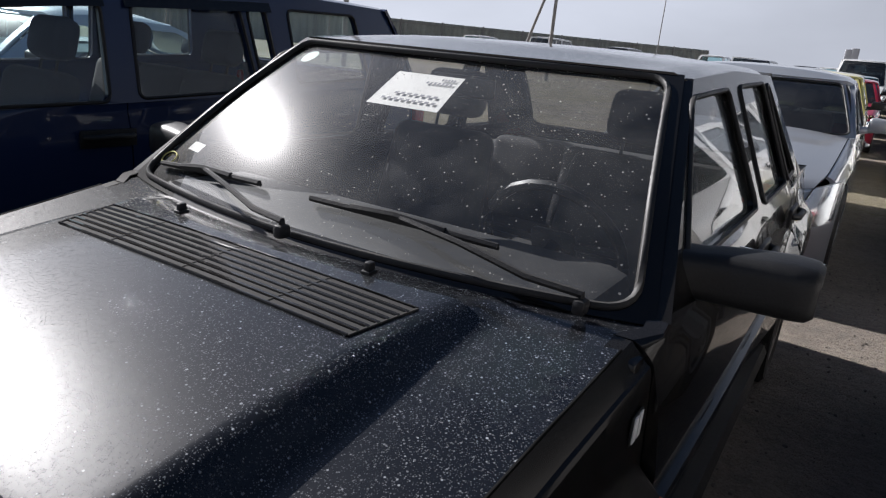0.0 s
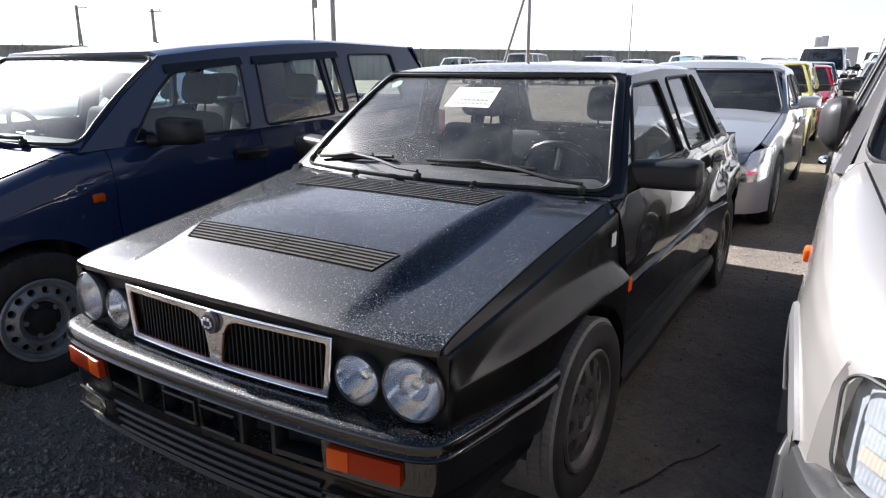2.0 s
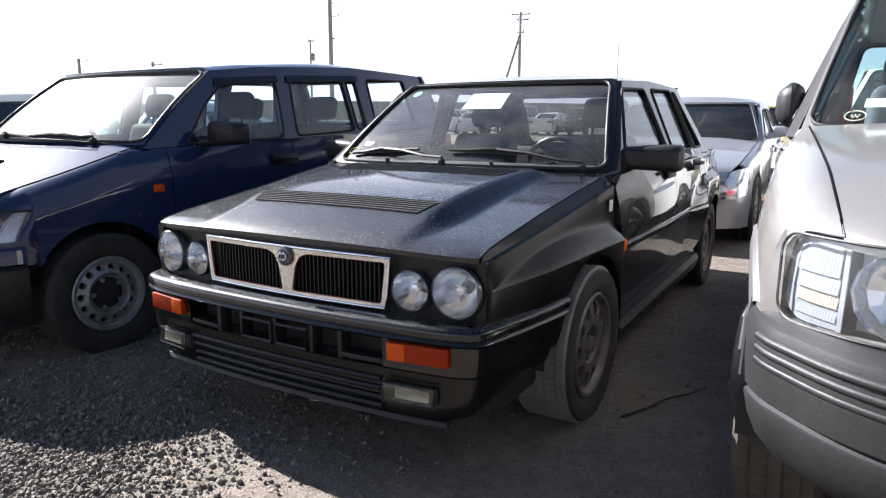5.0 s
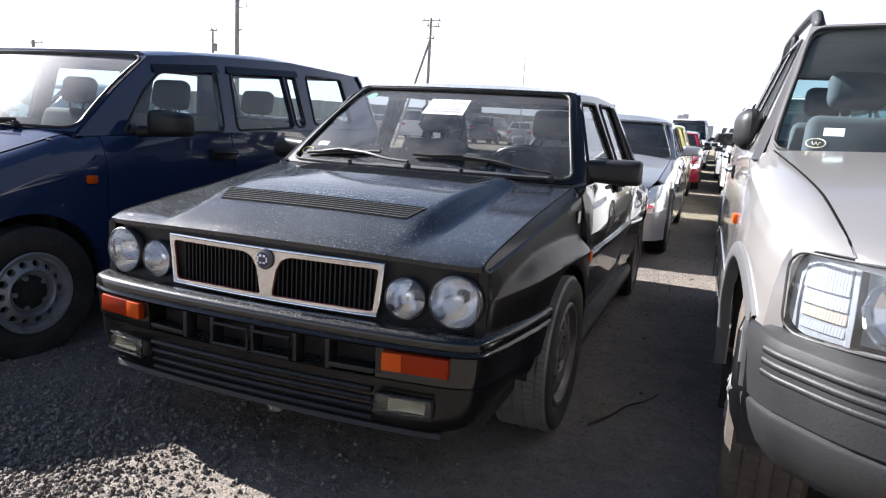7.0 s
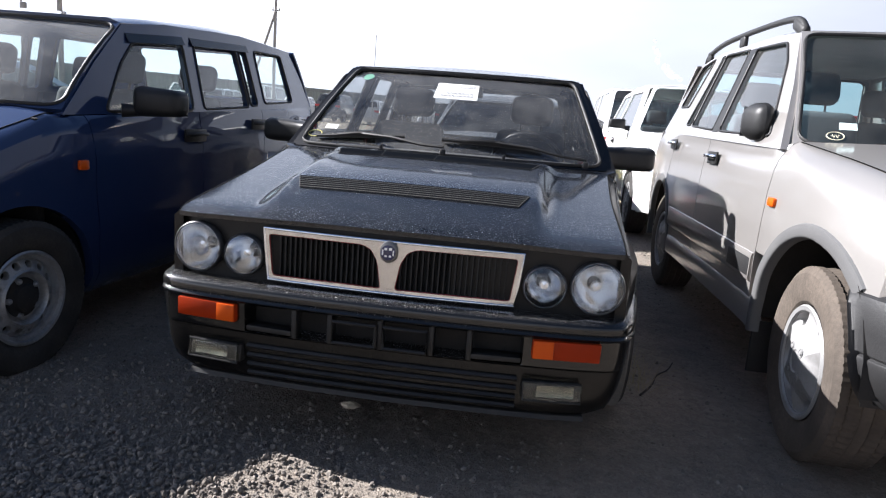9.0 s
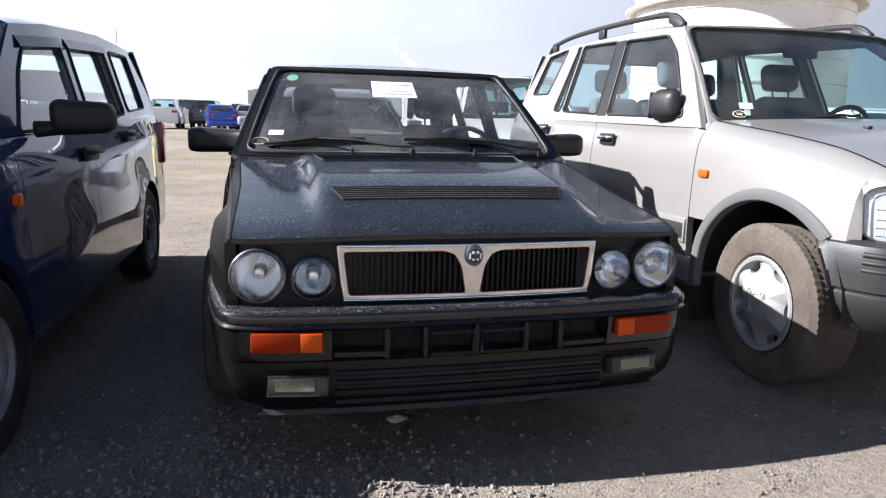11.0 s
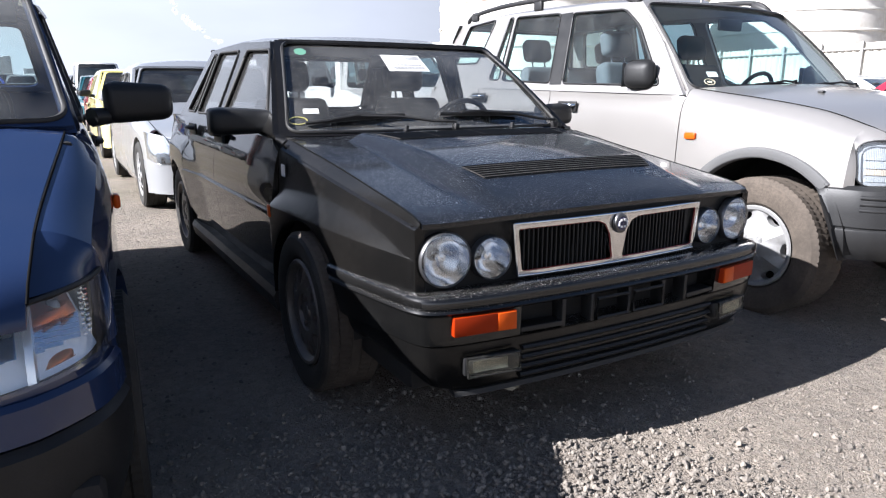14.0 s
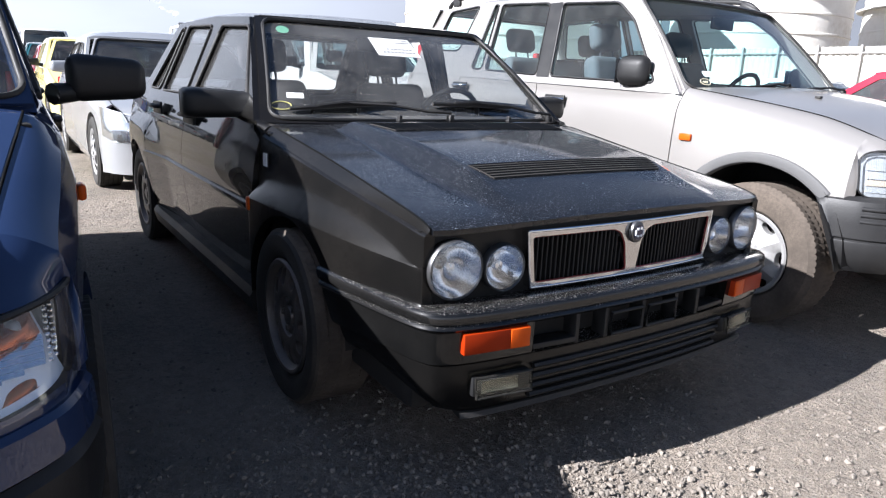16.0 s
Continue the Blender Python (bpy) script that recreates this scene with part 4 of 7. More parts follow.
def build_gravel():
    """Loose stones: a thick bank where the sun falls in, a thin scatter elsewhere."""
    rng = random.Random(4)
    shapes = []
    for k in range(10):
        b = bmesh.new()
        bmesh.ops.create_icosphere(b, subdivisions=1, radius=1.0)
        for v in b.verts:
            v.co *= rng.uniform(0.7, 1.15)
            v.co.z *= 0.65
        bmesh.ops.rotate(b, verts=b.verts, cent=(0, 0, 0), matrix=Euler((rng.uniform(0, 6), rng.uniform(0, 1), rng.uniform(0, 6))).to_matrix())
        b.verts.index_update()
        shapes.append(([v.co.copy() for v in b.verts], [[v.index for v in f.verts] for f in b.faces]))
        b.free()
    verts, faces = [], []

    def stone(x, y, r, lift=0.2):
        vs, fs = rng.choice(shapes)
        c, s = math.cos(a := rng.uniform(0, 6.28)), math.sin(a)
        o, z = len(verts), ground_z(x, y) + r * lift
        verts.extend(((x + r * (c * v.x - s * v.y)), (y + r * (s * v.x + c * v.y)), z + r * v.z) for v in vs)
        faces.extend([[i + o for i in f] for f in fs])

    for _ in range(9500):
        x, y = rng.gauss(-0.66, 0.36), rng.gauss(-0.62, 0.26)
        if y > 0.15 or y < -1.8:
            continue
        stone(x, y, 0.003 + 0.0105 * rng.random() ** 2.6, rng.uniform(0.1, 0.8))
    for _ in range(14000):
        x, y = rng.gauss(-1.0, 0.6), rng.gauss(-0.45, 0.5)
        if y > -2.0 and noise.noise(Vector((x * 2.1, y * 2.1, 2.0))) > -0.25:
            stone(x, y, 0.0025 + 0.0095 * rng.random() ** 3, rng.uniform(0.0, 0.5))
    for _ in range(95000):
        x, y = rng.uniform(-4, 4.0), rng.uniform(-2.2, 5.5)
        if rng.random() < 0.22 + 1.1 * max(0.0, noise.noise(Vector((x * 1.3, y * 1.3, 5.0)))):
            stone(x, y, 0.0018 + 0.0105 * rng.random() ** 5, rng.uniform(-0.35, 0.2))
    me = bpy.data.meshes.new("gravel")
    me.from_pydata(verts, [], faces)
    m = mat("gravel_stone", (0.2, 0.19, 0.18), 0.9, spec=0.25)
    geo = m.node_tree.nodes.new("ShaderNodeNewGeometry")
    ramp = m.node_tree.nodes.new("ShaderNodeValToRGB")
    ramp.color_ramp.elements[0].color, ramp.color_ramp.elements[1].color = (0.13, 0.116, 0.101, 1), (0.23, 0.202, 0.171, 1)
    e = ramp.color_ramp.elements.new(0.6)
    e.color = (0.18, 0.159, 0.136, 1)
    link(m, geo.outputs["Random Per Island"], ramp.inputs[0])
    link(m, ramp.outputs[0], bsdf(m).inputs["Base Color"])
    link(m, bump(m, noise_fac(m, 160.0, 3), 0.5, 0.003), bsdf(m).inputs["Normal"])
    me.materials.append(m)
    return tagged(new("gravel", me), "loose grey gravel stones lying on the lot", "gravel", kind="stuff")


build_ground()
build_gravel()


# ---- the black hatchback ----
def delta_fender(c, s):
    """A crisp front fender: lower side, wedge with a sloping top, upper side, shoulder and ledge to the hood."""
    ridge_z = ((0.075, 0.604), (0.4, 0.618), (0.8, 0.624), (1.06, 0.622))
    ridge_x = ((0.075, 0.713), (0.4, 0.779), (0.8, 0.808), (1.05, 0.82), (1.066, 0.815), (1.079, 0.788))
    crease_z = ((0.075, 0.606), (0.22, 0.65), (0.48, 0.69), (0.7, 0.70), (0.98, 0.692), (1.06, 0.672), (1.079, 0.645))
    crease_x = ((0.075, 0.7125), (0.25, 0.722), (0.48, 0.735), (0.7, 0.748), (1.079, 0.77))
    top_x = ((0.075, 0.702), (0.5, 0.722), (0.8, 0.738), (1.079, 0.758))
    top_z = ((0.075, 0.692), (0.5, 0.748), (1.079, 0.838))
    ys = set(np.linspace(0.056, 1.079, 34)) | {0.062, 0.07, 1.05, 1.058, 1.066}
    for a, zc, r in c.arches[:1]:
        ys |= {a + r * math.cos(math.pi * k / 24) * 0.9995 for k in range(25)}
    ys = sorted(y for y in ys if 0.056 <= y <= 1.079)
    bm = bmesh.new()
    cols = []
    for y in ys:
        b = c.bottom(y) if y > 0.48 else 0.47
        if y > 1.06:
            b = 0.27
        xr, zr, xc, zc, xs, zs = S(ridge_x, y), S(ridge_z, y), S(crease_x, y), S(crease_z, y), S(top_x, y), S(top_z, y)
        b = min(b, zr - 0.006)
        xe, ze = c.hood_edge(y) + 0.004, c.hood_z(c.hood_edge(y), y) - 0.002
        pts = [(xr - 0.004 * (1 - f), lerp(b, zr, f)) for f in (0, 0.3, 0.6, 0.9)] + [(xr - 0.001, zr)]
        pts += [(lerp(xr - 0.003, xc, f), lerp(zr + 0.004, zc, f)) for f in (0.06, 0.35, 0.65, 0.92)]
        pts += [(lerp(xc, xs, f), lerp(zc, zs, f)) for f in (0.04, 0.3, 0.65, 0.92)]
        pts += [(xs - 0.003, zs - 0.002), (xs - 0.009, zs + 0.001), (lerp(xs - 0.009, xe, 0.5), lerp(zs + 0.001, ze, 0.55)), (xe, ze)]
        # the front edge is rounded off
        turn_in = 0.022 * max(0.0, (0.078 - y) / 0.022) ** 2
        cols.append([bm.verts.new((s * max(x - turn_in, min(x, 0.703)), y, z)) for x, z in pts])
    for a, b in zip(cols, cols[1:]):
        for k in range(len(a) - 1):
            q = (a[k], b[k], b[k + 1], a[k + 1])
            bm.faces.new(q if s > 0 else q[::-1])
    thicken(bm, (-s * 0.03, 0, 0))
    return part("front_fender", bm, M_FENDER, c.root, "black fender with a wedge-shaped flare", 22)


def delta_flare(y, z):
    """The boxed rear wheel arch."""
    ridge2 = L(((2.5, 0.62), (2.95, 0.74), (3.45, 0.76), (3.8, 0.7)), y)
    amp2 = L(((2.5, 0.0), (2.9, 0.04), (3.4, 0.05), (3.75, 0.01)), y)
    return amp2 * (1 - step(ridge2 - 0.03, ridge2 + 0.035, z))


def delta_bulge(x, y):
    b = S(((0.03, 0.0), (0.1, 0.012), (0.2, 0.03), (0.33, 0.052), (0.5, 0.056), (0.75, 0.048), (0.95, 0.034), (1.05, 0.026)), y)
    edge = L(((0.05, 0.395), (0.35, 0.41), (0.85, 0.425), (1.0, 0.445)), y)
    return b * (1 - step(edge, edge + 0.07, abs(x)))


def slats(root, y0, y1, w0, w1, n, surface, name):
    """A louvred vent let into the hood: a dark tray, a rim and slats across."""
    p = lambda x, y, o=0.0: Vector((x, y, surface(x, y) + o))
    tray = grid(24, 4, lambda u, v: p(lerp(-1, 1, u) * lerp(w0, w1, v), lerp(y0, y1, v), 0.0016))
    ob = part(name, tray, M_UNDER, root, "", 60)
    for k in range(n + 1):
        t = k / n
        y, w = lerp(y0, y1, t), lerp(w0, w1, t)
        d = (y1 - y0) / n * (0.23 if 0 < k < n else 0.12)
        h = 0.0042
        rise = (surface(0, y + 0.02) - surface(0, y - 0.02)) / 0.04
        bm = sweep([(lerp(-w, w, i / 24), y, surface(lerp(-w, w, i / 24), y)) for i in range(25)], [(d, 0.001), (d * 0.8, h + d * 0.8 * rise), (-d * 0.8, h - d * 0.8 * rise), (-d, 0.001)])
        part("slat", bm, M_DELTA_SIDE, ob, "", 40)
    for s in (-1, 1):
        path = [(s * lerp(w0, w1, i / 6), lerp(y0, y1, i / 6), surface(s * lerp(w0, w1, i / 6), lerp(y0, y1, i / 6))) for i in range(7)]
        part("vent_end", sweep(path, [(0.003, 0.001), (0.002, 0.0036), (-0.002, 0.0036), (-0.003, 0.001)]), M_UNDER, ob, "", 40)
    for x in (-0.55, 0.0, 0.55):
        path = [(x * lerp(w0, w1, i / 6), lerp(y0, y1, i / 6), surface(x * lerp(w0, w1, i / 6), lerp(y0, y1, i / 6))) for i in range(7)]
        part("vent_rib", sweep(path, [(0.002, 0.001), (0.002, 0.003), (-0.002, 0.003), (-0.002, 0.001)]), M_UNDER, ob, "", 40)


def flag_mirror(root, s):
    """A door mirror that flares out of its triangular foot on the door."""
    rings = []
    for x, y, z, d, h in ((0.722, 1.335, 0.935, 0.10, 0.10), (0.748, 1.345, 0.932, 0.088, 0.105), (0.785, 1.362, 0.932, 0.09, 0.112), (0.85, 1.378, 0.933, 0.10, 0.119),
                          (0.91, 1.385, 0.934, 0.106, 0.122), (0.942, 1.387, 0.934, 0.10, 0.116), (0.954, 1.388, 0.934, 0.08, 0.095)):
        ring = []
        for p in rounded([(-d / 2, -h * 0.42), (d / 2, -h / 2), (d / 2, h / 2), (-d / 2, h * 0.40)], min(d, h) * 0.3, 4):
            ring.append((s * x, y + p.x, z + p.y))
        rings.append(ring)
    ob = part("door_mirror", loft(rings), M_PLASTIC, root, "black wedge-shaped door mirror", 50)
    part("mirror_glass", box(0.15, 0.004, 0.09, (s * 0.875, 1.4385, 0.934), 0.0), M_CHROME, ob, "", 0)


def build_delta():
    root = thing("hatchback_car", pose(0, 0, 0), "dusty black boxy five-door hatchback with flared arches on gravel", "car", "parked cars")
    c = Car(root,
            nose=((0, 0.018), (0.4, 0.024), (0.62, 0.035), (0.70, 0.052)), rake=((0.2, 0), (1, 0)),
            half=((0.075, 0.725), (0.4, 0.762), (1.0, 0.792), (2.0, 0.805), (3.0, 0.80), (3.82, 0.76)),
            belt=((0.05, 0.665), (0.5, 0.745), (1.05, 0.835), (1.3, 0.85), (3.0, 0.87), (3.82, 0.86)),
            sec=((0, -0.06), (0.15, -0.03), (0.45, -0.004), (0.66, 0.004), (0.86, -0.012), (1, -0.035)),
            hoodline=((0.02, 0.71), (0.3, 0.752), (1.08, 0.872)), hoodedge=((0.0, 0.682), (0.5, 0.685), (1.1, 0.715)), crown=0.012, lip=0.014,
            hood_bump=delta_bulge, flare=delta_flare, sill=0.235, cowl=1.12,
            arches=((0.737, 0.275, 0.335), (3.21, 0.285, 0.335)),
            cab=((1.0, 0.735), (1.5, 0.745), (2.6, 0.745), (3.4, 0.72)), cab_z=0.93, tumble=0.41, foot=((1.1, 0.875), (1.3, 0.905), (3.4, 0.90)),
            ws=(0.735, 1.15, 0.13, 0.878, 0.582, 1.655, 0.06, 1.287), rw=(0.70, 3.50, 0.05, 0.90, 0.575, 2.98, 0.03, 1.305),
            roofline=((1.58, 1.285), (2.0, 1.31), (2.6, 1.32), (3.03, 1.31)), roof_crown=0.025)
    # side panels with their seams
    for s in (-1, 1):
        delta_fender(c, s)
        c.side("front_door", 1.084, 2.118, s, M_DELTA_SIDE)
        c.side("rear_door", 2.124, 2.86, s, M_DELTA_SIDE)
        c.side("rear_quarter", 2.866, 3.82, s, M_DELTA_SIDE)
        c.side_glass(s, M_DELTA_SIDE, [[(1.295, 0.942), (2.105, 0.941), (2.03, 1.258), (1.60, 1.24)], [(2.235, 0.936), (2.777, 0.935), (2.68, 1.278), (2.20, 1.265)],
                                       [(2.865, 0.937), (3.17, 0.938), (2.83, 1.27), (2.765, 1.276)]],
                     [(1.16, 0.885), (3.49, 0.90), (3.0, 1.305), (2.2, 1.308), (1.66, 1.28), (1.42, 1.10)], trim=M_TRIM)
        strip = [(s * (c.side_x(y, 0.575) + 0.004), y) for y in np.linspace(1.09, 2.86, 24)]
        part("rub_strip", sweep(strip, [(0.0, 0.556), (0.012, 0.56), (0.014, 0.575), (0.012, 0.59), (0.0, 0.594), (-0.02, 0.594), (-0.02, 0.556)] if s > 0 else
                                [(0.0, 0.556), (-0.012, 0.56), (-0.014, 0.575), (-0.012, 0.59), (0.0, 0.594), (0.02, 0.594), (0.02, 0.556)]), M_DELTA_SIDE, root, "", 40)
        sill = [(s * 0.77, y) for y in np.linspace(1.08, 2.87, 10)]
        part("sill_trim", sweep(sill, [(-0.04, 0.17), (0.03, 0.18), (0.045, 0.24), (0.03, 0.27), (-0.05, 0.27)] if s > 0 else [(0.04, 0.17), (-0.03, 0.18), (-0.045, 0.24), (-0.03, 0.27), (0.05, 0.27)]), M_TRIM, root, "", 40)
        c.handle(s * 0.792, 1.99, 0.84, M_TRIM)
        c.handle(s * 0.797, 2.66, 0.845, M_TRIM)
        part("side_marker", box(0.02, 0.035, 0.05, (s * 0.815, 1.055, 0.60), 0.008), M_AMBER, root, "small amber side marker", 40)
        x = s * 0.7625
        badge = part("fender_badge", box(0.004, 0.05, 0.05, (x, 1.02, 0.758), 0.001), M_TRIM, root, "small white two-part badge", 30)
        for dy in (-0.012, 0.012):
            part("letter_mark", box(0.005, 0.016, 0.046, (x + s * 0.002, 1.02 + dy, 0.758), 0.001), M_WHITE, badge, "", 0)
        flag_mirror(root, s)
        wheel(root, s * 0.818, 0.737, 0.275, 0.293, 0.21, 0.195, "round_holes", M_DARKRIM, M_TYRE, steer=-1, tread=M_TYRE_DUSTY if s < 0 else M_TYRE_DULL)
        wheel(root, s * 0.815, 3.21, 0.28, 0.293, 0.2, 0.195, "round_holes", M_DARKRIM, M_TYRE)
    # hood, cowl, roof, glass
    vent1, vent2 = (0.232, 0.318, 0.36, 0.392), (0.757, 0.893, 0.39, 0.42)
    c.hood(M_DELTA, lambda s: 0.925 + 0.115 * s * s, "black hood with raised centre, water spots and dust")
    def cowl_at(u, v):
        s = 2 * u - 1
        y0 = 0.928 + 0.115 * s * s
        e = c.hood_edge(y0)
        return (lerp(s * e, s * 0.735, v), lerp(y0, 1.035 + 0.125 * s * s, v), lerp(c.hood_z(s * e, y0) - 0.003, 0.876, v))

    cowl = grid(48, 6, cowl_at)
    for s in (-1, 1):
        part("scuttle_corner", box(0.085, 0.15, 0.07, (s * 0.702, 1.105, 0.818), 0.012), M_DELTA_SIDE, root, "", 30)
    part("cowl", cowl, M_DELTA, root, "", 40)
    slats(root, *vent1, 6, c.hood_z, "hood_vent")
    slats(root, *vent2, 7, c.hood_z, "cowl_vent")
    for x in (-0.262, 0.268):
        z = c.hood_z(x, 0.95)
        part("washer_jet", join(box(0.014, 0.02, 0.022, (x, 0.955, z + 0.012), 0.004), box(0.02, 0.026, 0.008, (x, 0.955, z + 0.003), 0.002)), M_TRIM, root, "", 40)
    c.roof(M_DELTA, "dusty black roof with water spots")
    c.pane_frame(c.ws, "windscreen", M_DELTA_SIDE, M_GLASS_DELTA, 0.045, 0.03, M_TRIM, "dusty windscreen with water spots")
    c.pane_frame(c.rw, "rear_window", M_DELTA_SIDE, M_GLASS_REAR, 0.1, 0.08, M_TRIM)
    part("roof_spoiler", sweep([(lerp(-0.575, 0.575, i / 12), 3.01 + 0.03 * (1 - (i / 6 - 1) ** 2)) for i in range(13)], [(0.06, 1.30), (-0.03, 1.316), (-0.05, 1.308), (-0.03, 1.295)]), M_TRIM, root, "", 40)
    c.wiper((0.0, 1.0, 0.898), (-0.86, 0.10), (-0.27, 0.165))
    c.wiper((0.62, 1.09, 0.89), (-0.03, 0.165), (0.60, 0.145))
    # nose
    rim = [(lerp(-0.70, 0.70, i / 30), 0.49) for i in range(30)] + [(0.70, 0.49), (0.70, 0.60)] + [(lerp(0.70, -0.70, i / 30), 0.695) for i in range(30)] + [(-0.70, 0.695), (-0.70, 0.60)]
    rounds = [[(q + r * math.cos(t), (0.596 if abs(q) > 0.5 else 0.585) + r * math.sin(t)) for t in np.linspace(0, 2 * math.pi, 25)[:-1]] for q, r in ((-0.615, 0.078), (-0.463, 0.0635), (0.463, 0.0635), (0.615, 0.078))]
    fascia = plate(rim, rounds, lambda a, b, d: Vector((a, c.nose_y(a) + 0.03 + 0.02 * d, b)), True)
    part("nose_panel", fascia, M_NOSE, root, "", 30)
    for s in (-1, 1):
        round_lamp(root, s * 0.615, 0.042, 0.596, 0.0755, s * 4)
        round_lamp(root, s * 0.463, 0.036, 0.585, 0.061, s * 3, False)
    # grille: a chrome frame with a V bar, slats behind
    gy = lambda x: 0.012 + 0.02 * (abs(x) / 0.4) ** 2
    zt, zb = 0.678, 0.520
    outer = [(-0.395, zt), (0.395, zt), (0.378, zb), (-0.378, zb)]

    def half_hole(s):
        p = [(s * 0.38, zt - 0.016), (s * 0.085, zt - 0.016), (s * 0.055, zt - 0.028), (s * 0.035, zt - 0.062), (s * 0.020, zb + 0.013), (s * 0.365, zb + 0.013)]
        return [tuple(q) for q in rounded(p, 0.012, 3)]

    dense = []
    for i in range(4):
        a, b = outer[i], outer[(i + 1) % 4]
        n = 12 if i % 2 == 0 else 3
        dense += [(lerp(a[0], b[0], j / n), lerp(a[1], b[1], j / n)) for j in range(n)]
    holes = [half_hole(1), half_hole(-1)]
    frame_bm = plate(dense, holes, lambda a, b, d: Vector((a, gy(a) + 0.03 * d - 0.006 * (1 - d), b)), True)
    grille = part("grille", frame_bm, M_SATIN, root, "chrome framed grille with V-shaped centre bar", 30)
    rim_pts = [(a, gy(a) - 0.005, b) for a, b in dense]
    part("grille_edge", tube([*rim_pts, rim_pts[0]], 0.0045, 8), M_CHROME, grille, "bright chrome edge", 50)
    for h in holes:
        pts = [(p[0], gy(p[0]) - 0.002, p[1]) for p in h]
        part("red_line", tube([*pts, pts[0]], 0.0028, 5), M_REDTRIM, grille, "thin red line", 40)
    for k in range(-21, 22):
        x = k * 0.0165
        if abs(x) < 0.03:
            continue
        part("grille_bar", box(0.005, 0.02, 0.145, (x, gy(x) + 0.022, 0.597), 0.001), M_PLASTIC, grille, "", 0)
    back = grid(10, 2, lambda u, v: (lerp(-0.38, 0.38, u), gy(lerp(-0.38, 0.38, u)) + 0.034, lerp(zb, zt, v)))
    part("grille_backing", back, M_UNDER, grille, "", 0)
    shield = lathe([(0.001, -0.016), (0.018, -0.016), (0.026, -0.012), (0.028, -0.002)], 24, "y")
    for v in shield.verts:
        v.co.z *= 1.2
    part("badge", shield, M_RING, grille, "round shield badge, dark blue with white marks", 50, Matrix.Translation((0, 0.006, 0.648)))
    face = lathe([(0.001, -0.019), (0.0225, -0.0175)], 20, "y")
    part("badge_face", face, mat("badge_blue", (0.01, 0.012, 0.06), 0.25, coat=0.5), grille, "", 0, Matrix.Translation((0, 0.006, 0.648)))
    for x, z, w, h in ((-0.007, 0.659, 0.008, 0.007), (0.007, 0.659, 0.008, 0.007), (-0.016, 0.648, 0.004, 0.016), (0.016, 0.648, 0.004, 0.016), (-0.0065, 0.638, 0.007, 0.006), (0.0065, 0.638, 0.007, 0.006)):
        part("badge_bar", box(w, 0.003, h, (x, -0.0135, z), 0.0), M_WHITE, grille, "", 0)
    # bumper and valance
    half_plan = [(0.0, -0.072), (0.2, -0.069), (0.4, -0.06), (0.58, -0.043), (0.68, -0.018), (0.725, 0.03), (0.752, 0.14), (0.774, 0.28), (0.79, 0.40), (0.80, 0.50)]
    plan = [tuple(p) for p in smooth_path(mirrored(half_plan), 4)]

    def plan_at(x):
        return float(np.interp(x, [p[0] for p in plan], [p[1] for p in plan]))

    prof = [(-0.12, 0.505), (-0.03, 0.512), (-0.012, 0.509), (-0.004, 0.503), (0.0, 0.494), (-0.001, 0.478), (-0.006, 0.474), (-0.001, 0.47), (0.002, 0.464), (-0.002, 0.458), (-0.006, 0.455),
            (-0.007, 0.448), (-0.010, 0.40), (-0.012, 0.374), (-0.013, 0.368), (-0.02, 0.36), (-0.12, 0.36)]
    sunk = (0.448, 0.40, 0.374)
    wide = sorted([p for p in plan if abs(abs(p[0]) - 0.417) > 0.02] + [(x, plan_at(x)) for x in (-0.419, -0.415, 0.415, 0.419)])
    rings = []
    for p, n in outward(wide):
        k = step(0.2, 0.48, p.y)
        deep = step(0.5, 0.1, p.y)
        row = []
        for o, z in prof:
            o = lerp(-0.03, o, deep) if o < -0.1 else o - 0.075 if abs(p.x) < 0.417 and z in sunk else o
            row.append((p.x + n.x * o, p.y + n.y * o - k * (0.51 - z) * 0.65, z))
        rings.append(row)
    bumper = part("front_bumper", loft(rings), M_BUMPER, root, "worn black bumper with water spots on top", 30)

    valance = bmesh.new()
    low_plan = [(x * 0.995, y + 0.004) for x, y in plan if y < 0.47]
    rings = []
    for p, n in outward(low_plan):
        zb = lerp(0.205, 0.305, min(1.0, max(0.0, (p.y + 0.01) / 0.36))) + 0.03 * step(0.54, 0.7, abs(p.x)) * step(0.45, 0.1, p.y)
        k = step(0.2, 0.48, p.y)
        ring = []
        for o, f in ((-0.012, 0), (-0.014, 0.3), (-0.02, 0.62), (-0.032, 0.9), (-0.042, 1), (-0.07, 1), (-0.07, 0)):
            z = lerp(0.362, zb, f)
            ring.append((p.x + n.x * o, p.y + n.y * o - k * (0.51 - z) * 0.65, z))
        rings.append(ring)
    loft(rings, valance)
    part("front_valance", valance, M_FENDER, root, "", 35)
    lip_plan = [(x * 0.955, y + 0.042) for x, y in plan if abs(x) < 0.64]
    part("chin_spoiler", sweep(lip_plan, [(-0.02, 0.222), (0.012, 0.216), (0.018, 0.203), (-0.04, 0.2)]), M_TRIM, root, "", 35)
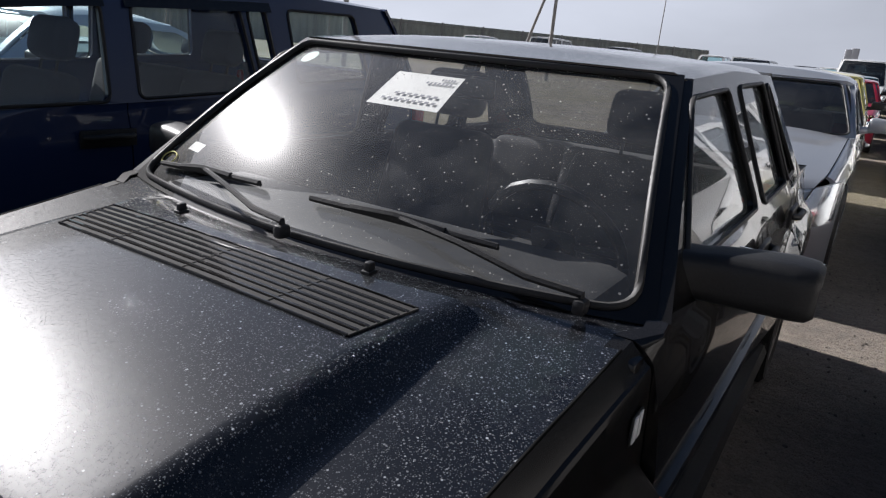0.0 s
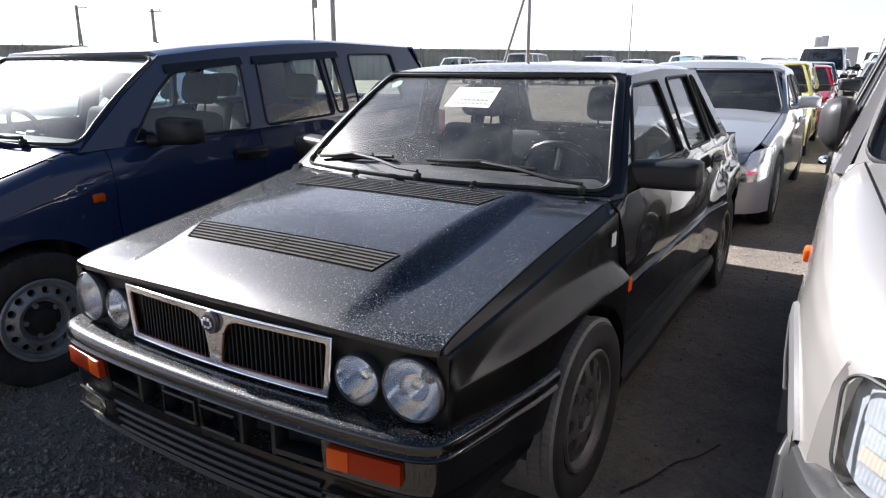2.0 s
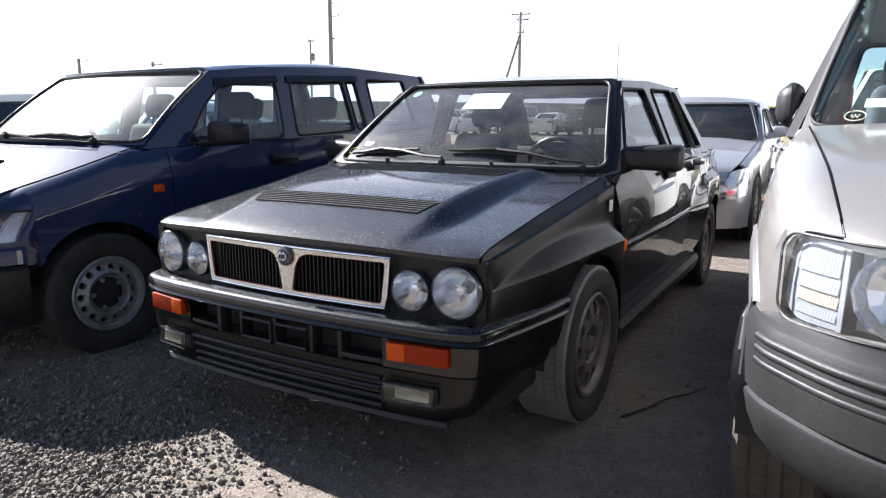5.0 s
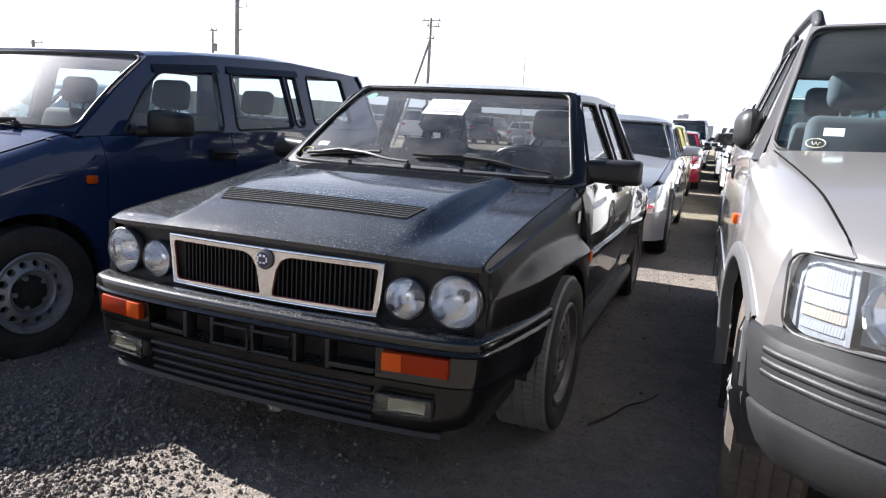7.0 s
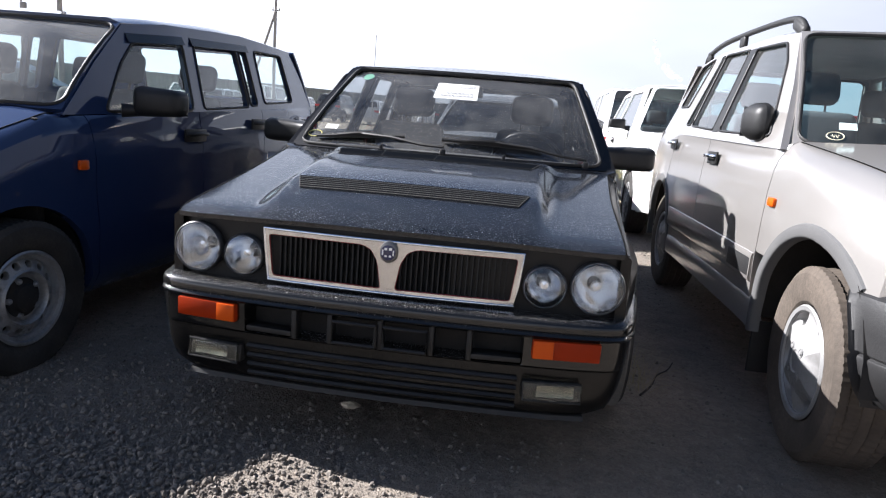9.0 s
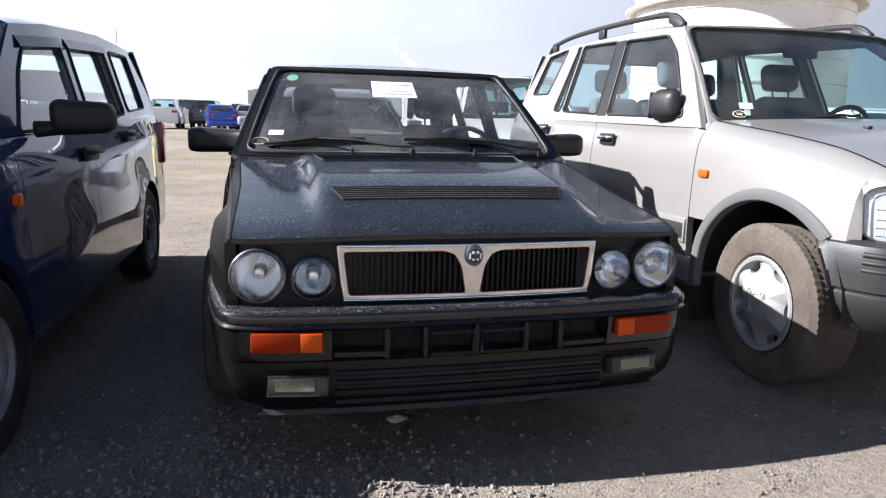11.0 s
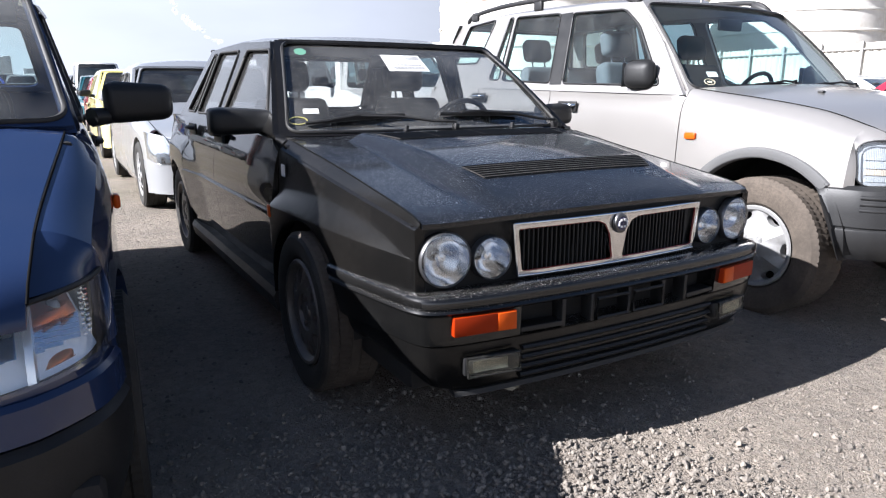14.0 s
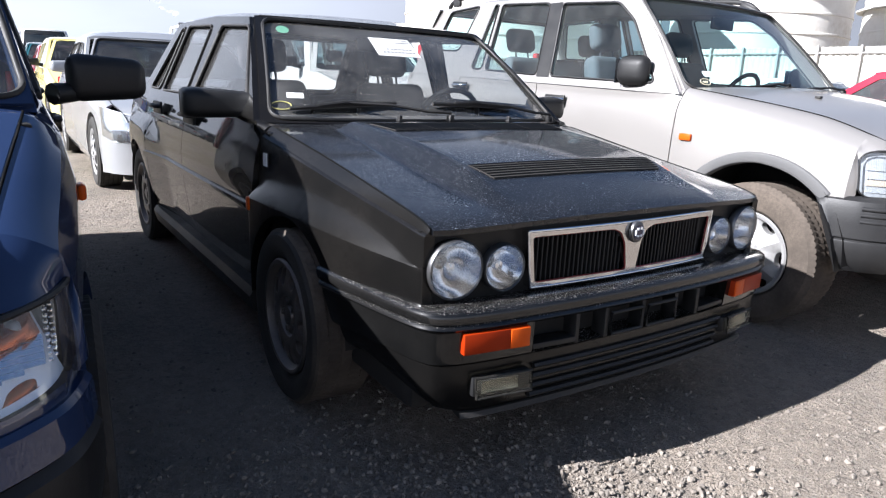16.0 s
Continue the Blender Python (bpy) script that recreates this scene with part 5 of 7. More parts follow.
    for s in (-1, 1):
        ind = box(0.195, 0.05, 0.056, (0, 0, 0), 0.004)
        lamp = part("indicator", ind, M_AMBER2, root, "orange front indicator", 30, Matrix.Translation((s * 0.537, -0.029, 0.425)) @ pose(0, 0, 0, 0, 0, s * 7))
        part("indicator_inner", box(0.058, 0.008, 0.052, (-s * 0.066, -0.024, 0), 0.002), M_AMBER, lamp, "bright orange lens half", 30)
        fog = part("fog_lamp", box(0.175, 0.05, 0.056, (0, 0, 0), 0.008), M_PLASTIC, root, "", 30, Matrix.Translation((s * 0.507, -0.02, 0.297)) @ pose(0, 0, 0, -6, 0, s * 8))
        part("fog_backing", box(0.162, 0.006, 0.05, (0, -0.024, 0), 0.004), M_FOGBACK, fog, "", 30)
        bowl = grid(14, 6, lambda u, v: ((2 * u - 1) * 0.054 + s * 0.010, -0.0285 - 0.005 * ((2 * u - 1) ** 2 + (2 * v - 1) ** 2) / 2, (2 * v - 1) * 0.0165))
        part("fog_reflector", thicken(bowl, (0, 0.004, 0)), M_FOG, fog, "", 30)
        part("fog_lens", box(0.166, 0.006, 0.054, (0, -0.038, 0), 0.003), M_LENS_FOG, fog, "scuffed clear fog lamp lens", 30, shadow=False)
        edge = [(a, -0.038, b) for a, b in ((-0.083, -0.027), (0.083, -0.027), (0.083, 0.027), (-0.083, 0.027), (-0.083, -0.027))]
        part("fog_rim", tube(edge, 0.004, 6), M_FOGBACK, fog, "", 40)
    # openings between the indicators: a dark back, bars between them, the plate holder's two rims
    part("air_intake", grid(16, 2, lambda u, v: (lerp(-0.414, 0.414, u), plan_at(lerp(-0.414, 0.414, u)) + 0.078, lerp(0.366, 0.456, v))), M_UNDER, bumper, "dark air intake", 30)
    for x in (-0.263, -0.152, 0.0, 0.152, 0.263):
        part("intake_bar", box(0.016, 0.05, 0.092, (x, plan_at(x) + 0.036, 0.411), 0.004), M_PLASTIC, bumper, "", 30)
    for s in (-1, 1):
        part("intake_lip", box(0.145, 0.05, 0.016, (s * 0.34, plan_at(0.34) + 0.036, 0.381), 0.003, turn=pose(0, 0, 0, 0, 0, s * 5)), M_PLASTIC, bumper, "", 30)
        rim = [(s * a, plan_at(a) + 0.006, z) for a, z in ((0.012, 0.374), (0.14, 0.374), (0.14, 0.438), (0.012, 0.438), (0.012, 0.374))]
        part("plate_frame", tube(rim, 0.006, 6), M_PLASTIC, bumper, "", 40)
    for z in (0.328, 0.298, 0.268, 0.24):
        lo = [(x * 0.6, plan_at(x * 0.6) + (0.352 - z) * 0.12 + 0.013) for x in np.linspace(-0.68, 0.68, 25)]
        part("valance_slat", sweep(lo, [(-0.03, z - 0.011), (0.004, z - 0.01), (0.011, z - 0.002), (0.006, z + 0.005), (-0.03, z + 0.006)]), M_PLASTIC, bumper, "", 35)
    # back, floor, inside
    c.tail(3.82, 0.90, M_DELTA_SIDE, 0.76)
    plan_r = [(-x, 3.87 - (y + 0.07) * 0.9) for x, y in plan]
    part("rear_bumper", sweep(plan_r, [(-0.1, 0.51), (0.0, 0.5), (0.005, 0.46), (-0.01, 0.3), (-0.1, 0.28)]), M_TRIM, root, "", 35)
    for s in (-1, 1):
        part("tail_lamp", box(0.26, 0.05, 0.12, (s * 0.6, 3.83, 0.72), 0.01), M_RED, root)
    c.under(0.1, 3.8, 0.70, 0.19, 0.34)
    part("bulkhead", box(1.36, 0.04, 0.55, (0, 1.06, 0.58), 0.01), M_UNDER, root)
    c.cabin((1.8, 2.6), 0.33, M_INTERIOR, 1, 1.15, 0.90, 3.3, low_back=True)
    part("parcel_shelf", box(1.2, 0.45, 0.03, (0, 3.12, 0.87), 0.01), M_DASH, root)
    part("interior_mirror", box(0.2, 0.02, 0.06, (0, 1.66, 1.2), 0.01), M_PLASTIC, root, "", 40)
    # papers and stickers on the glass
    sheet = lambda s0, s1, v0, v1: (lambda u, v: c.screen_at(lerp(s0, s1, u), lerp(v0, v1, v)) + Vector((0, -0.66, 0.75)) * -0.012)
    paper = part("paper_sheet", grid(6, 4, sheet(-0.19, 0.15, 0.655, 0.86)), M_PAPER, root, "white printed sheet behind the windscreen", 0)
    for v, a, b, n in ((0.825, 0.06, 0.13, 5), (0.80, 0.0, 0.13, 7), (0.72, -0.1, 0.12, 7), (0.685, -0.14, 0.13, 9)):
        for i in range(n):
            s0 = lerp(a, b, i / n)
            part("print_mark", grid(1, 1, lambda u, w, s0=s0, v=v, d=(b - a) / n: c.screen_at(s0 + d * 0.62 * u, v + 0.014 * w) + Vector((0, -0.66, 0.75)) * -0.009), M_PRINT, paper, "", 0)
    part("round_sticker", grid(20, 1, lambda u, v: c.screen_at(-0.815 + 0.045 * (0.02 + 0.98 * v) * math.cos(2 * math.pi * u), 0.88 + 0.043 * (0.02 + 0.98 * v) * math.sin(2 * math.pi * u)) - Vector((0, -0.66, 0.75)) * 0.012), mat("green_sticker", (0.12, 0.3, 0.2), 0.5), root, "small green round sticker", 0)
    part("small_label", grid(1, 1, lambda u, v: c.screen_at(lerp(-0.86, -0.77, u), lerp(0.215, 0.26, v)) - Vector((0, -0.66, 0.75)) * 0.012), M_PAPER, root, "small white label", 0)
    pts = [c.screen_at(-0.895 + 0.05 * math.cos(t), 0.14 + 0.032 * math.sin(t)) - Vector((0, -0.66, 0.75)) * 0.004 for t in np.linspace(0, 6.3, 20)]
    part("chalk_ring", tube(pts, 0.0019, 5), mat("yellow_chalk", (0.5, 0.46, 0.15), 0.8), root, "yellow chalk ring on the glass", 0)
    return root


build_delta()


# ---- the navy estate van ----
def van_fender_nose(c, s):
    """The fender's front end: from the hood's edge over the headlight round to the side."""
    y1 = 0.0
    t, (xi, zi) = S(c.belt, y1), c.inner_rim(y1)
    xt = c.side_x(y1, t)
    back = [(c.side_x(y1, lerp(0.57, t, k / 8)), y1, lerp(0.57, t, k / 8)) for k in range(9)] + [(lerp(xt, xi, f), y1, lerp(t, zi, 1 - (1 - f) ** 1.6)) for f in (0.25, 0.5, 0.75, 1.0)]
    hi = lambda q: 0.685 + 0.02 * (q - 0.5)
    front = []
    for k in range(9):
        q, z = lerp(0.976, 0.98, k / 8), lerp(0.566, hi(0.978), k / 8)
        p = c.face_at(q, z, 0.0)
        front.append((p.x, p.y + 0.046 * k / 8, z + (0.004 if k == 8 else 0)))
    for f in (0.25, 0.5, 0.75, 1.0):
        q = lerp(0.978, 0.80, f)
        p = c.face_at(q, hi(q) + 0.004, 0.0)
        front.append((p.x, p.y + 0.05 * max(0, q - 0.7) / 0.3, hi(q) + lerp(0.004, 0.010, f)))
    n = len(back) - 1
    m = 5
    bm = grid(n, m, lambda u, v: (lambda a, b: (s * (lerp(a.x, b.x, v) + 0.012 * math.sin(math.pi * v) * (1 - u)), lerp(a.y, b.y, v), lerp(a.z, b.z, v) + 0.006 * math.sin(math.pi * v) * u))(Vector(front[round(u * n)]), Vector(back[round(u * n)])), flip=s < 0)
    bmesh.ops.recalc_face_normals(bm, faces=bm.faces)
    part("fender_nose", bm, M_BLUE, c.root, "", 50)


def build_van():
    root = thing("estate_van", pose(-2.225, 0, 0), "dark navy estate van with steel wheels parked beside the hatchback", "car", "parked cars")
    c = Car(root,
            nose=((0, -0.345), (0.35, -0.318), (0.582, -0.262), (0.642, -0.238), (0.715, -0.178), (0.75, -0.112), (0.766, -0.04), (0.775, 0.03)), rake=((0.2, 0.0), (0.55, 0.0), (0.70, 0.045), (0.85, 0.1)),
            half=((-0.06, 0.782), (0.05, 0.79), (0.3, 0.82), (0.6, 0.845), (2.8, 0.845), (3.5, 0.81)),
            belt=((-0.05, 0.735), (0.15, 0.79), (0.5, 0.89), (1.5, 0.95), (3.0, 1.03), (3.5, 1.03)),
            sec=((0, -0.06), (0.1, -0.01), (0.4, 0.0), (0.6, -0.012), (0.85, -0.012), (1, -0.035)),
            hoodline=((-0.34, 0.70), (-0.2, 0.735), (0.0, 0.79), (0.17, 0.84), (0.5, 0.95)), hoodedge=((-0.35, 0.62), (-0.15, 0.643), (0.0, 0.655), (0.5, 0.735)), crown=0.05, lip=0.05,
            sill=0.2, cowl=0.58, arches=((0.29, 0.28, 0.335), (2.80, 0.29, 0.335)),
            cab=((0.45, 0.755), (0.8, 0.79), (1.08, 0.804), (1.5, 0.825), (2.6, 0.825), (3.4, 0.80)), cab_z=0.95, tumble=0.26, foot=((0.5, 0.94), (1.5, 0.985), (3.4, 1.06)),
            ws=(0.762, 0.56, 0.17, 0.965, 0.692, 1.055, 0.10, 1.365), rw=(0.76, 3.52, 0.04, 1.06, 0.69, 3.27, 0.03, 1.47),
            roofline=((0.95, 1.37), (1.4, 1.417), (2.3, 1.478), (3.33, 1.475)), roof_crown=0.02, glass=M_GLASS_VAN)
    for s in (-1, 1):
        c.side("front_fender", 0.0, 0.662, s, M_BLUE)
        van_fender_nose(c, s)
        c.side("front_door", 0.668, 1.565, s, M_BLUE)
        c.side("rear_door", 1.571, 2.40, s, M_BLUE)
        c.side("rear_quarter", 2.406, 3.5, s, M_BLUE)
        panes = [[(0.80, 0.965), (1.50, 0.99), (1.53, 1.335), (1.10, 1.28), (0.98, 1.18)], [(1.62, 1.0), (2.22, 1.03), (2.18, 1.375), (1.65, 1.345)],
                 [(2.25, 1.035), (2.36, 1.045), (2.33, 1.385), (2.22, 1.377)], [(2.48, 1.06), (3.04, 1.09), (2.97, 1.41), (2.47, 1.395)]]
        c.side_glass(s, M_BLUE, panes, [(0.555, 0.945), (3.47, 1.06), (3.27, 1.463), (2.3, 1.466), (1.4, 1.405), (1.055, 1.358), (0.81, 1.172)], trim=M_TRIM)
        for ya, yb, z0, z1 in ((1.06, 1.54, 1.32, 1.365), (1.62, 2.36, 1.37, 1.415)):
            v = grid(10, 2, lambda u, w: (s * (c.cab_x(lerp(ya, yb, u), lerp(z0, z1, u)) + 0.022 * (1 - w) + 0.003), lerp(ya, yb, u), lerp(z0, z1, u) - 0.04 * (1 - w)))
            part("rain_visor", thicken(v, (-s * 0.003, 0, 0)), M_SMOKED, root, "", 40)
        c.handle(s * 0.842, 1.47, 0.862, M_TRIM, 0.19)
        c.handle(s * 0.842, 2.29, 0.925, M_TRIM, 0.19)
        part("side_marker", box(0.02, 0.055, 0.04, (s * 0.842, 0.573, 0.753), 0.008), M_AMBER, root, "small amber side repeater", 40)
        c.mirror(s * 0.965, 0.93, 1.02, 0.21, 0.135, 0.12, M_PLASTIC, (s * 0.82, 0.86, 0.975), 6)
        wheel(root, s * 0.828, 0.29, 0.272, 0.29, 0.175, 0.18, "steel", M_STEEL, M_TYRE, steer=-4)
        wheel(root, s * 0.828, 2.80, 0.285, 0.29, 0.175, 0.18, "steel", M_STEEL, M_TYRE)
        # wrap-round headlight
        a, b = (0.5, 0.978) if s > 0 else (-0.978, -0.5)
        lo = lambda q: 0.545 + 0.045 * (abs(q) - 0.5)
        hi = lambda q: 0.685 + 0.02 * (abs(q) - 0.5)
        SL = 0.05
        lamp = c.face("headlight", a, b, lo, hi, M_LAMPSKY, lambda u, v: -0.022 - 0.055 * v, 0.0, None, "clear wrap-round headlight with amber indicators", 30, 8, slant=SL)
        i0, i1 = (0.825, 0.945) if s > 0 else (-0.945, -0.825)
        # amber domes above and below a ribbed clear middle
        dome = lambda d: (lambda u, v: -0.028 - 0.022 * v + d * math.sin(math.pi * u) * math.sin(math.pi * v))
        c.face("indicator", i0, i1, lambda q: 0.648, lambda q: hi(q) - 0.008, M_BROWNAMBER, dome(0.02), 0.01, lamp, "brown amber indicator", 10, 8, slant=SL)
        c.face("indicator", lerp(i0, i1, 0.2 if s > 0 else 0.05), lerp(i0, i1, 0.95 if s > 0 else 0.8), lambda q: lo(q) + 0.010, lambda q: 0.598, M_BROWNAMBER, dome(0.022), 0.01, lamp, "brown amber indicator", 10, 8, slant=SL)
        steps = bmesh.new()

        def mirror_step(q, w, z0, z1, out, tilt):
            p = c.face_at(q, (z0 + z1) / 2, out)
            p.y += SL * max(0, abs(q) - 0.7) / 0.3 * ((z0 + z1) / 2 - lo(q)) / (hi(q) - lo(q))
            steps.faces.new([steps.verts.new((p.x + dx, p.y + (z - (z0 + z1) / 2) * tilt + dx * s * 0.3, z)) for dx, z in ((-w, z0), (w, z0), (w, z1), (-w, z1))])

        for j in range(5):
            for k in range(3):
                mirror_step(s * lerp(0.842, 0.928, k / 2), 0.0155, lerp(0.602, 0.644, j / 5), lerp(0.602, 0.644, (j + 0.9) / 5), -0.03, 0.85)
        for k in range(12):
            q = s * lerp(0.51, 0.805, (k + 0.5) / 12)
            if abs(abs(q) - 0.66) < 0.055:
                continue
            for j in range(3):
                mirror_step(q, 0.009, lerp(lo(q) + 0.004, hi(q) - 0.004, j / 3), lerp(lo(q) + 0.004, hi(q) - 0.004, (j + 0.95) / 3), -0.036, 0.8)
        part("mirror_steps", steps, M_MIRROR, lamp, "", 0)
        for z, r, m in ((0.667, 0.0125, M_STEEL), (0.577, 0.0125, M_AMBER2)):
            p = c.face_at(s * 0.885, z, -0.02)
            p.y += SL * 0.6
            part("bulb", lathe([(0.001, -r), (r * 0.6, -r * 0.8), (r, -r * 0.1), (r * 0.9, r * 0.8)], 14, "y"), m, lamp, "", 60, Matrix.Translation(p) @ pose(0, 0, 0, 0, 0, s * 35))
        beads = bmesh.new()
        for k in range(9):
            for j in range(2):
                q, z = s * lerp(0.952, 0.965, j), lerp(0.60, 0.67, k / 8)
                p = c.face_at(q, z, -0.022)
                box(0.008, 0.008, 0.006, (p.x, p.y + SL * max(0, abs(q) - 0.7) / 0.3 * (z - lo(q)) / (hi(q) - lo(q)), z), 0.002, beads, 1)
        part("lens_bead", beads, M_MIRROR, lamp, "", 30)
        q = i0 if s > 0 else i1
        c.face("lamp_divider", q - 0.012, q + 0.012, lo, hi, M_HOUSING, lambda u, v: -0.008 - 0.01 * abs(2 * u - 1), 0.04, lamp, "", 6, 10, slant=SL)
        bulb = lathe([(0.06, -0.002), (0.056, 0.006), (0.045, 0.024), (0.02, 0.036), (0.001, 0.037)], 14, "y")
        p = c.face_at(s * 0.66, 0.614, -0.012)
        part("lamp_bowl", bulb, M_REFLECTOR, lamp, "", 12, Matrix.Translation(p) @ pose(0, 0, 0, 0, 0, s * 22))
        part("bulb", lathe([(0.001, -0.008), (0.012, -0.004), (0.014, 0.04)], 12, "y"), M_STEEL, lamp, "", 50, Matrix.Translation(p) @ pose(0, 0, 0, 0, 0, s * 22))
        c.face("headlight_lens", a, b, lo, hi, M_LENS_CLEAR, 0.004, 0.0, lamp, "", 30, 10, slant=SL, shadow=False)
        edge = [c.face_at(q, hi(q), 0.002) + Vector((0, SL * max(0, abs(q) - 0.7) / 0.3, 0.002)) for q in np.linspace(a, b, 24)]
        part("headlight_seal", tube(edge, 0.006, 6), M_TRIM, lamp, "", 50)
    c.hood(M_BLUE, lambda s: 0.375 + 0.17 * s * s, "dusty navy hood")
    part("cowl", grid(24, 3, lambda u, v: (lambda s: (s * lerp(0.735, 0.76, v), lerp(0.38, 0.405, v) + 0.17 * s * s, 0.957 + 0.035 * (1 - s * s)))(2 * u - 1)), M_TRIM, root)
    c.roof(M_BLUE)
    c.pane_frame(c.ws, "windscreen", M_BLUE, M_SCREEN_VAN, 0.012, 0.03, M_TRIM, "dusty windscreen white with glare")
    c.pane_frame(c.rw, "rear_window", M_BLUE, M_GLASS_VAN, 0.1, 0.09, M_TRIM)
    c.wiper((0.5, 0.465, 0.975), (0.62, 0.06), (-0.12, 0.07))
    c.wiper((-0.2, 0.405, 0.99), (0.02, 0.06), (-0.66, 0.06))
    part("washer_jet", box(0.02, 0.025, 0.012, (0.22, 0.16, c.hood_z(0.22, 0.16) + 0.005), 0.004), M_TRIM, root)
    c.face("nose_panel", -1, 1, 0.46, lambda q: 0.552 + 0.04 * max(0, abs(q) - 0.5), M_BLUE, -0.002, 0.0, None, "", 40, 4)
    c.face("nose_top", -0.5, 0.5, 0.55, lambda q: c.hood_z(q * 0.775, c.nose_y(q * 0.775) + 0.012) - 0.004, M_BLUE, -0.004, 0.02, None, "", 24, 6)
    c.face("lamp_backing", -0.98, 0.98, 0.53, 0.70, M_UNDER, -0.09, 0.0, None, "", 40, 4)
    g = c.face("grille", -0.42, 0.42, 0.58, 0.65, M_UNDER, 0.006, 0.02)
    for z in (0.59, 0.615, 0.64):
        c.face("grille_bar", -0.42, 0.42, z - 0.006, z + 0.006, M_PLASTIC, 0.016, 0.01, g)
    half_plan = [(0.0, -0.36), (0.35, -0.333), (0.582, -0.278), (0.65, -0.25), (0.725, -0.188), (0.762, -0.12), (0.782, -0.055)]
    plan = [tuple(p) for p in smooth_path(mirrored(half_plan), 4)]
    part("front_bumper", sweep(plan, [(-0.06, 0.548), (-0.012, 0.545), (-0.003, 0.535), (0.002, 0.475), (-0.008, 0.468), (-0.06, 0.46)]), M_BLUE, root, "navy painted bumper with a dark lower lip", 35)
    part("lower_bumper", sweep(plan, [(-0.08, 0.468), (-0.008, 0.466), (0.006, 0.45), (0.008, 0.38), (-0.005, 0.3), (-0.03, 0.22), (-0.06, 0.19), (-0.12, 0.19)]), M_PLASTIC, root, "black plastic lower bumper", 35)
    c.tail(3.5, 1.05, M_BLUE, 0.8)
    part("rear_bumper", sweep([(-x, 3.57 - (y + 0.36) * 0.5) for x, y in plan], [(-0.1, 0.55), (0.0, 0.54), (0.005, 0.3), (-0.1, 0.24)]), M_BLUE, root, "", 35)
    for s in (-1, 1):
        part("tail_lamp", box(0.07, 0.1, 0.3, (s * 0.79, 3.5, 0.85), 0.015), M_RED, root)
    c.under(-0.25, 3.45, 0.72, 0.17, 0.36)
    part("bulkhead", box(1.5, 0.04, 0.62, (0, 0.45, 0.62), 0.01), M_UNDER, root)
    c.cabin((1.12, 1.95), 0.38, M_INTERIOR, -1, 0.55, 0.97, 3.3, w=0.38)
    return root


build_van()


# ---- the silver off-roader ----
def crv_flare(y, z):
    f = 0.0
    for c in (0.46, 3.08):
        d = math.hypot(y - c, z - 0.35)
        f += 0.010 * (1 - step(0.41, 0.62, d))
    return f


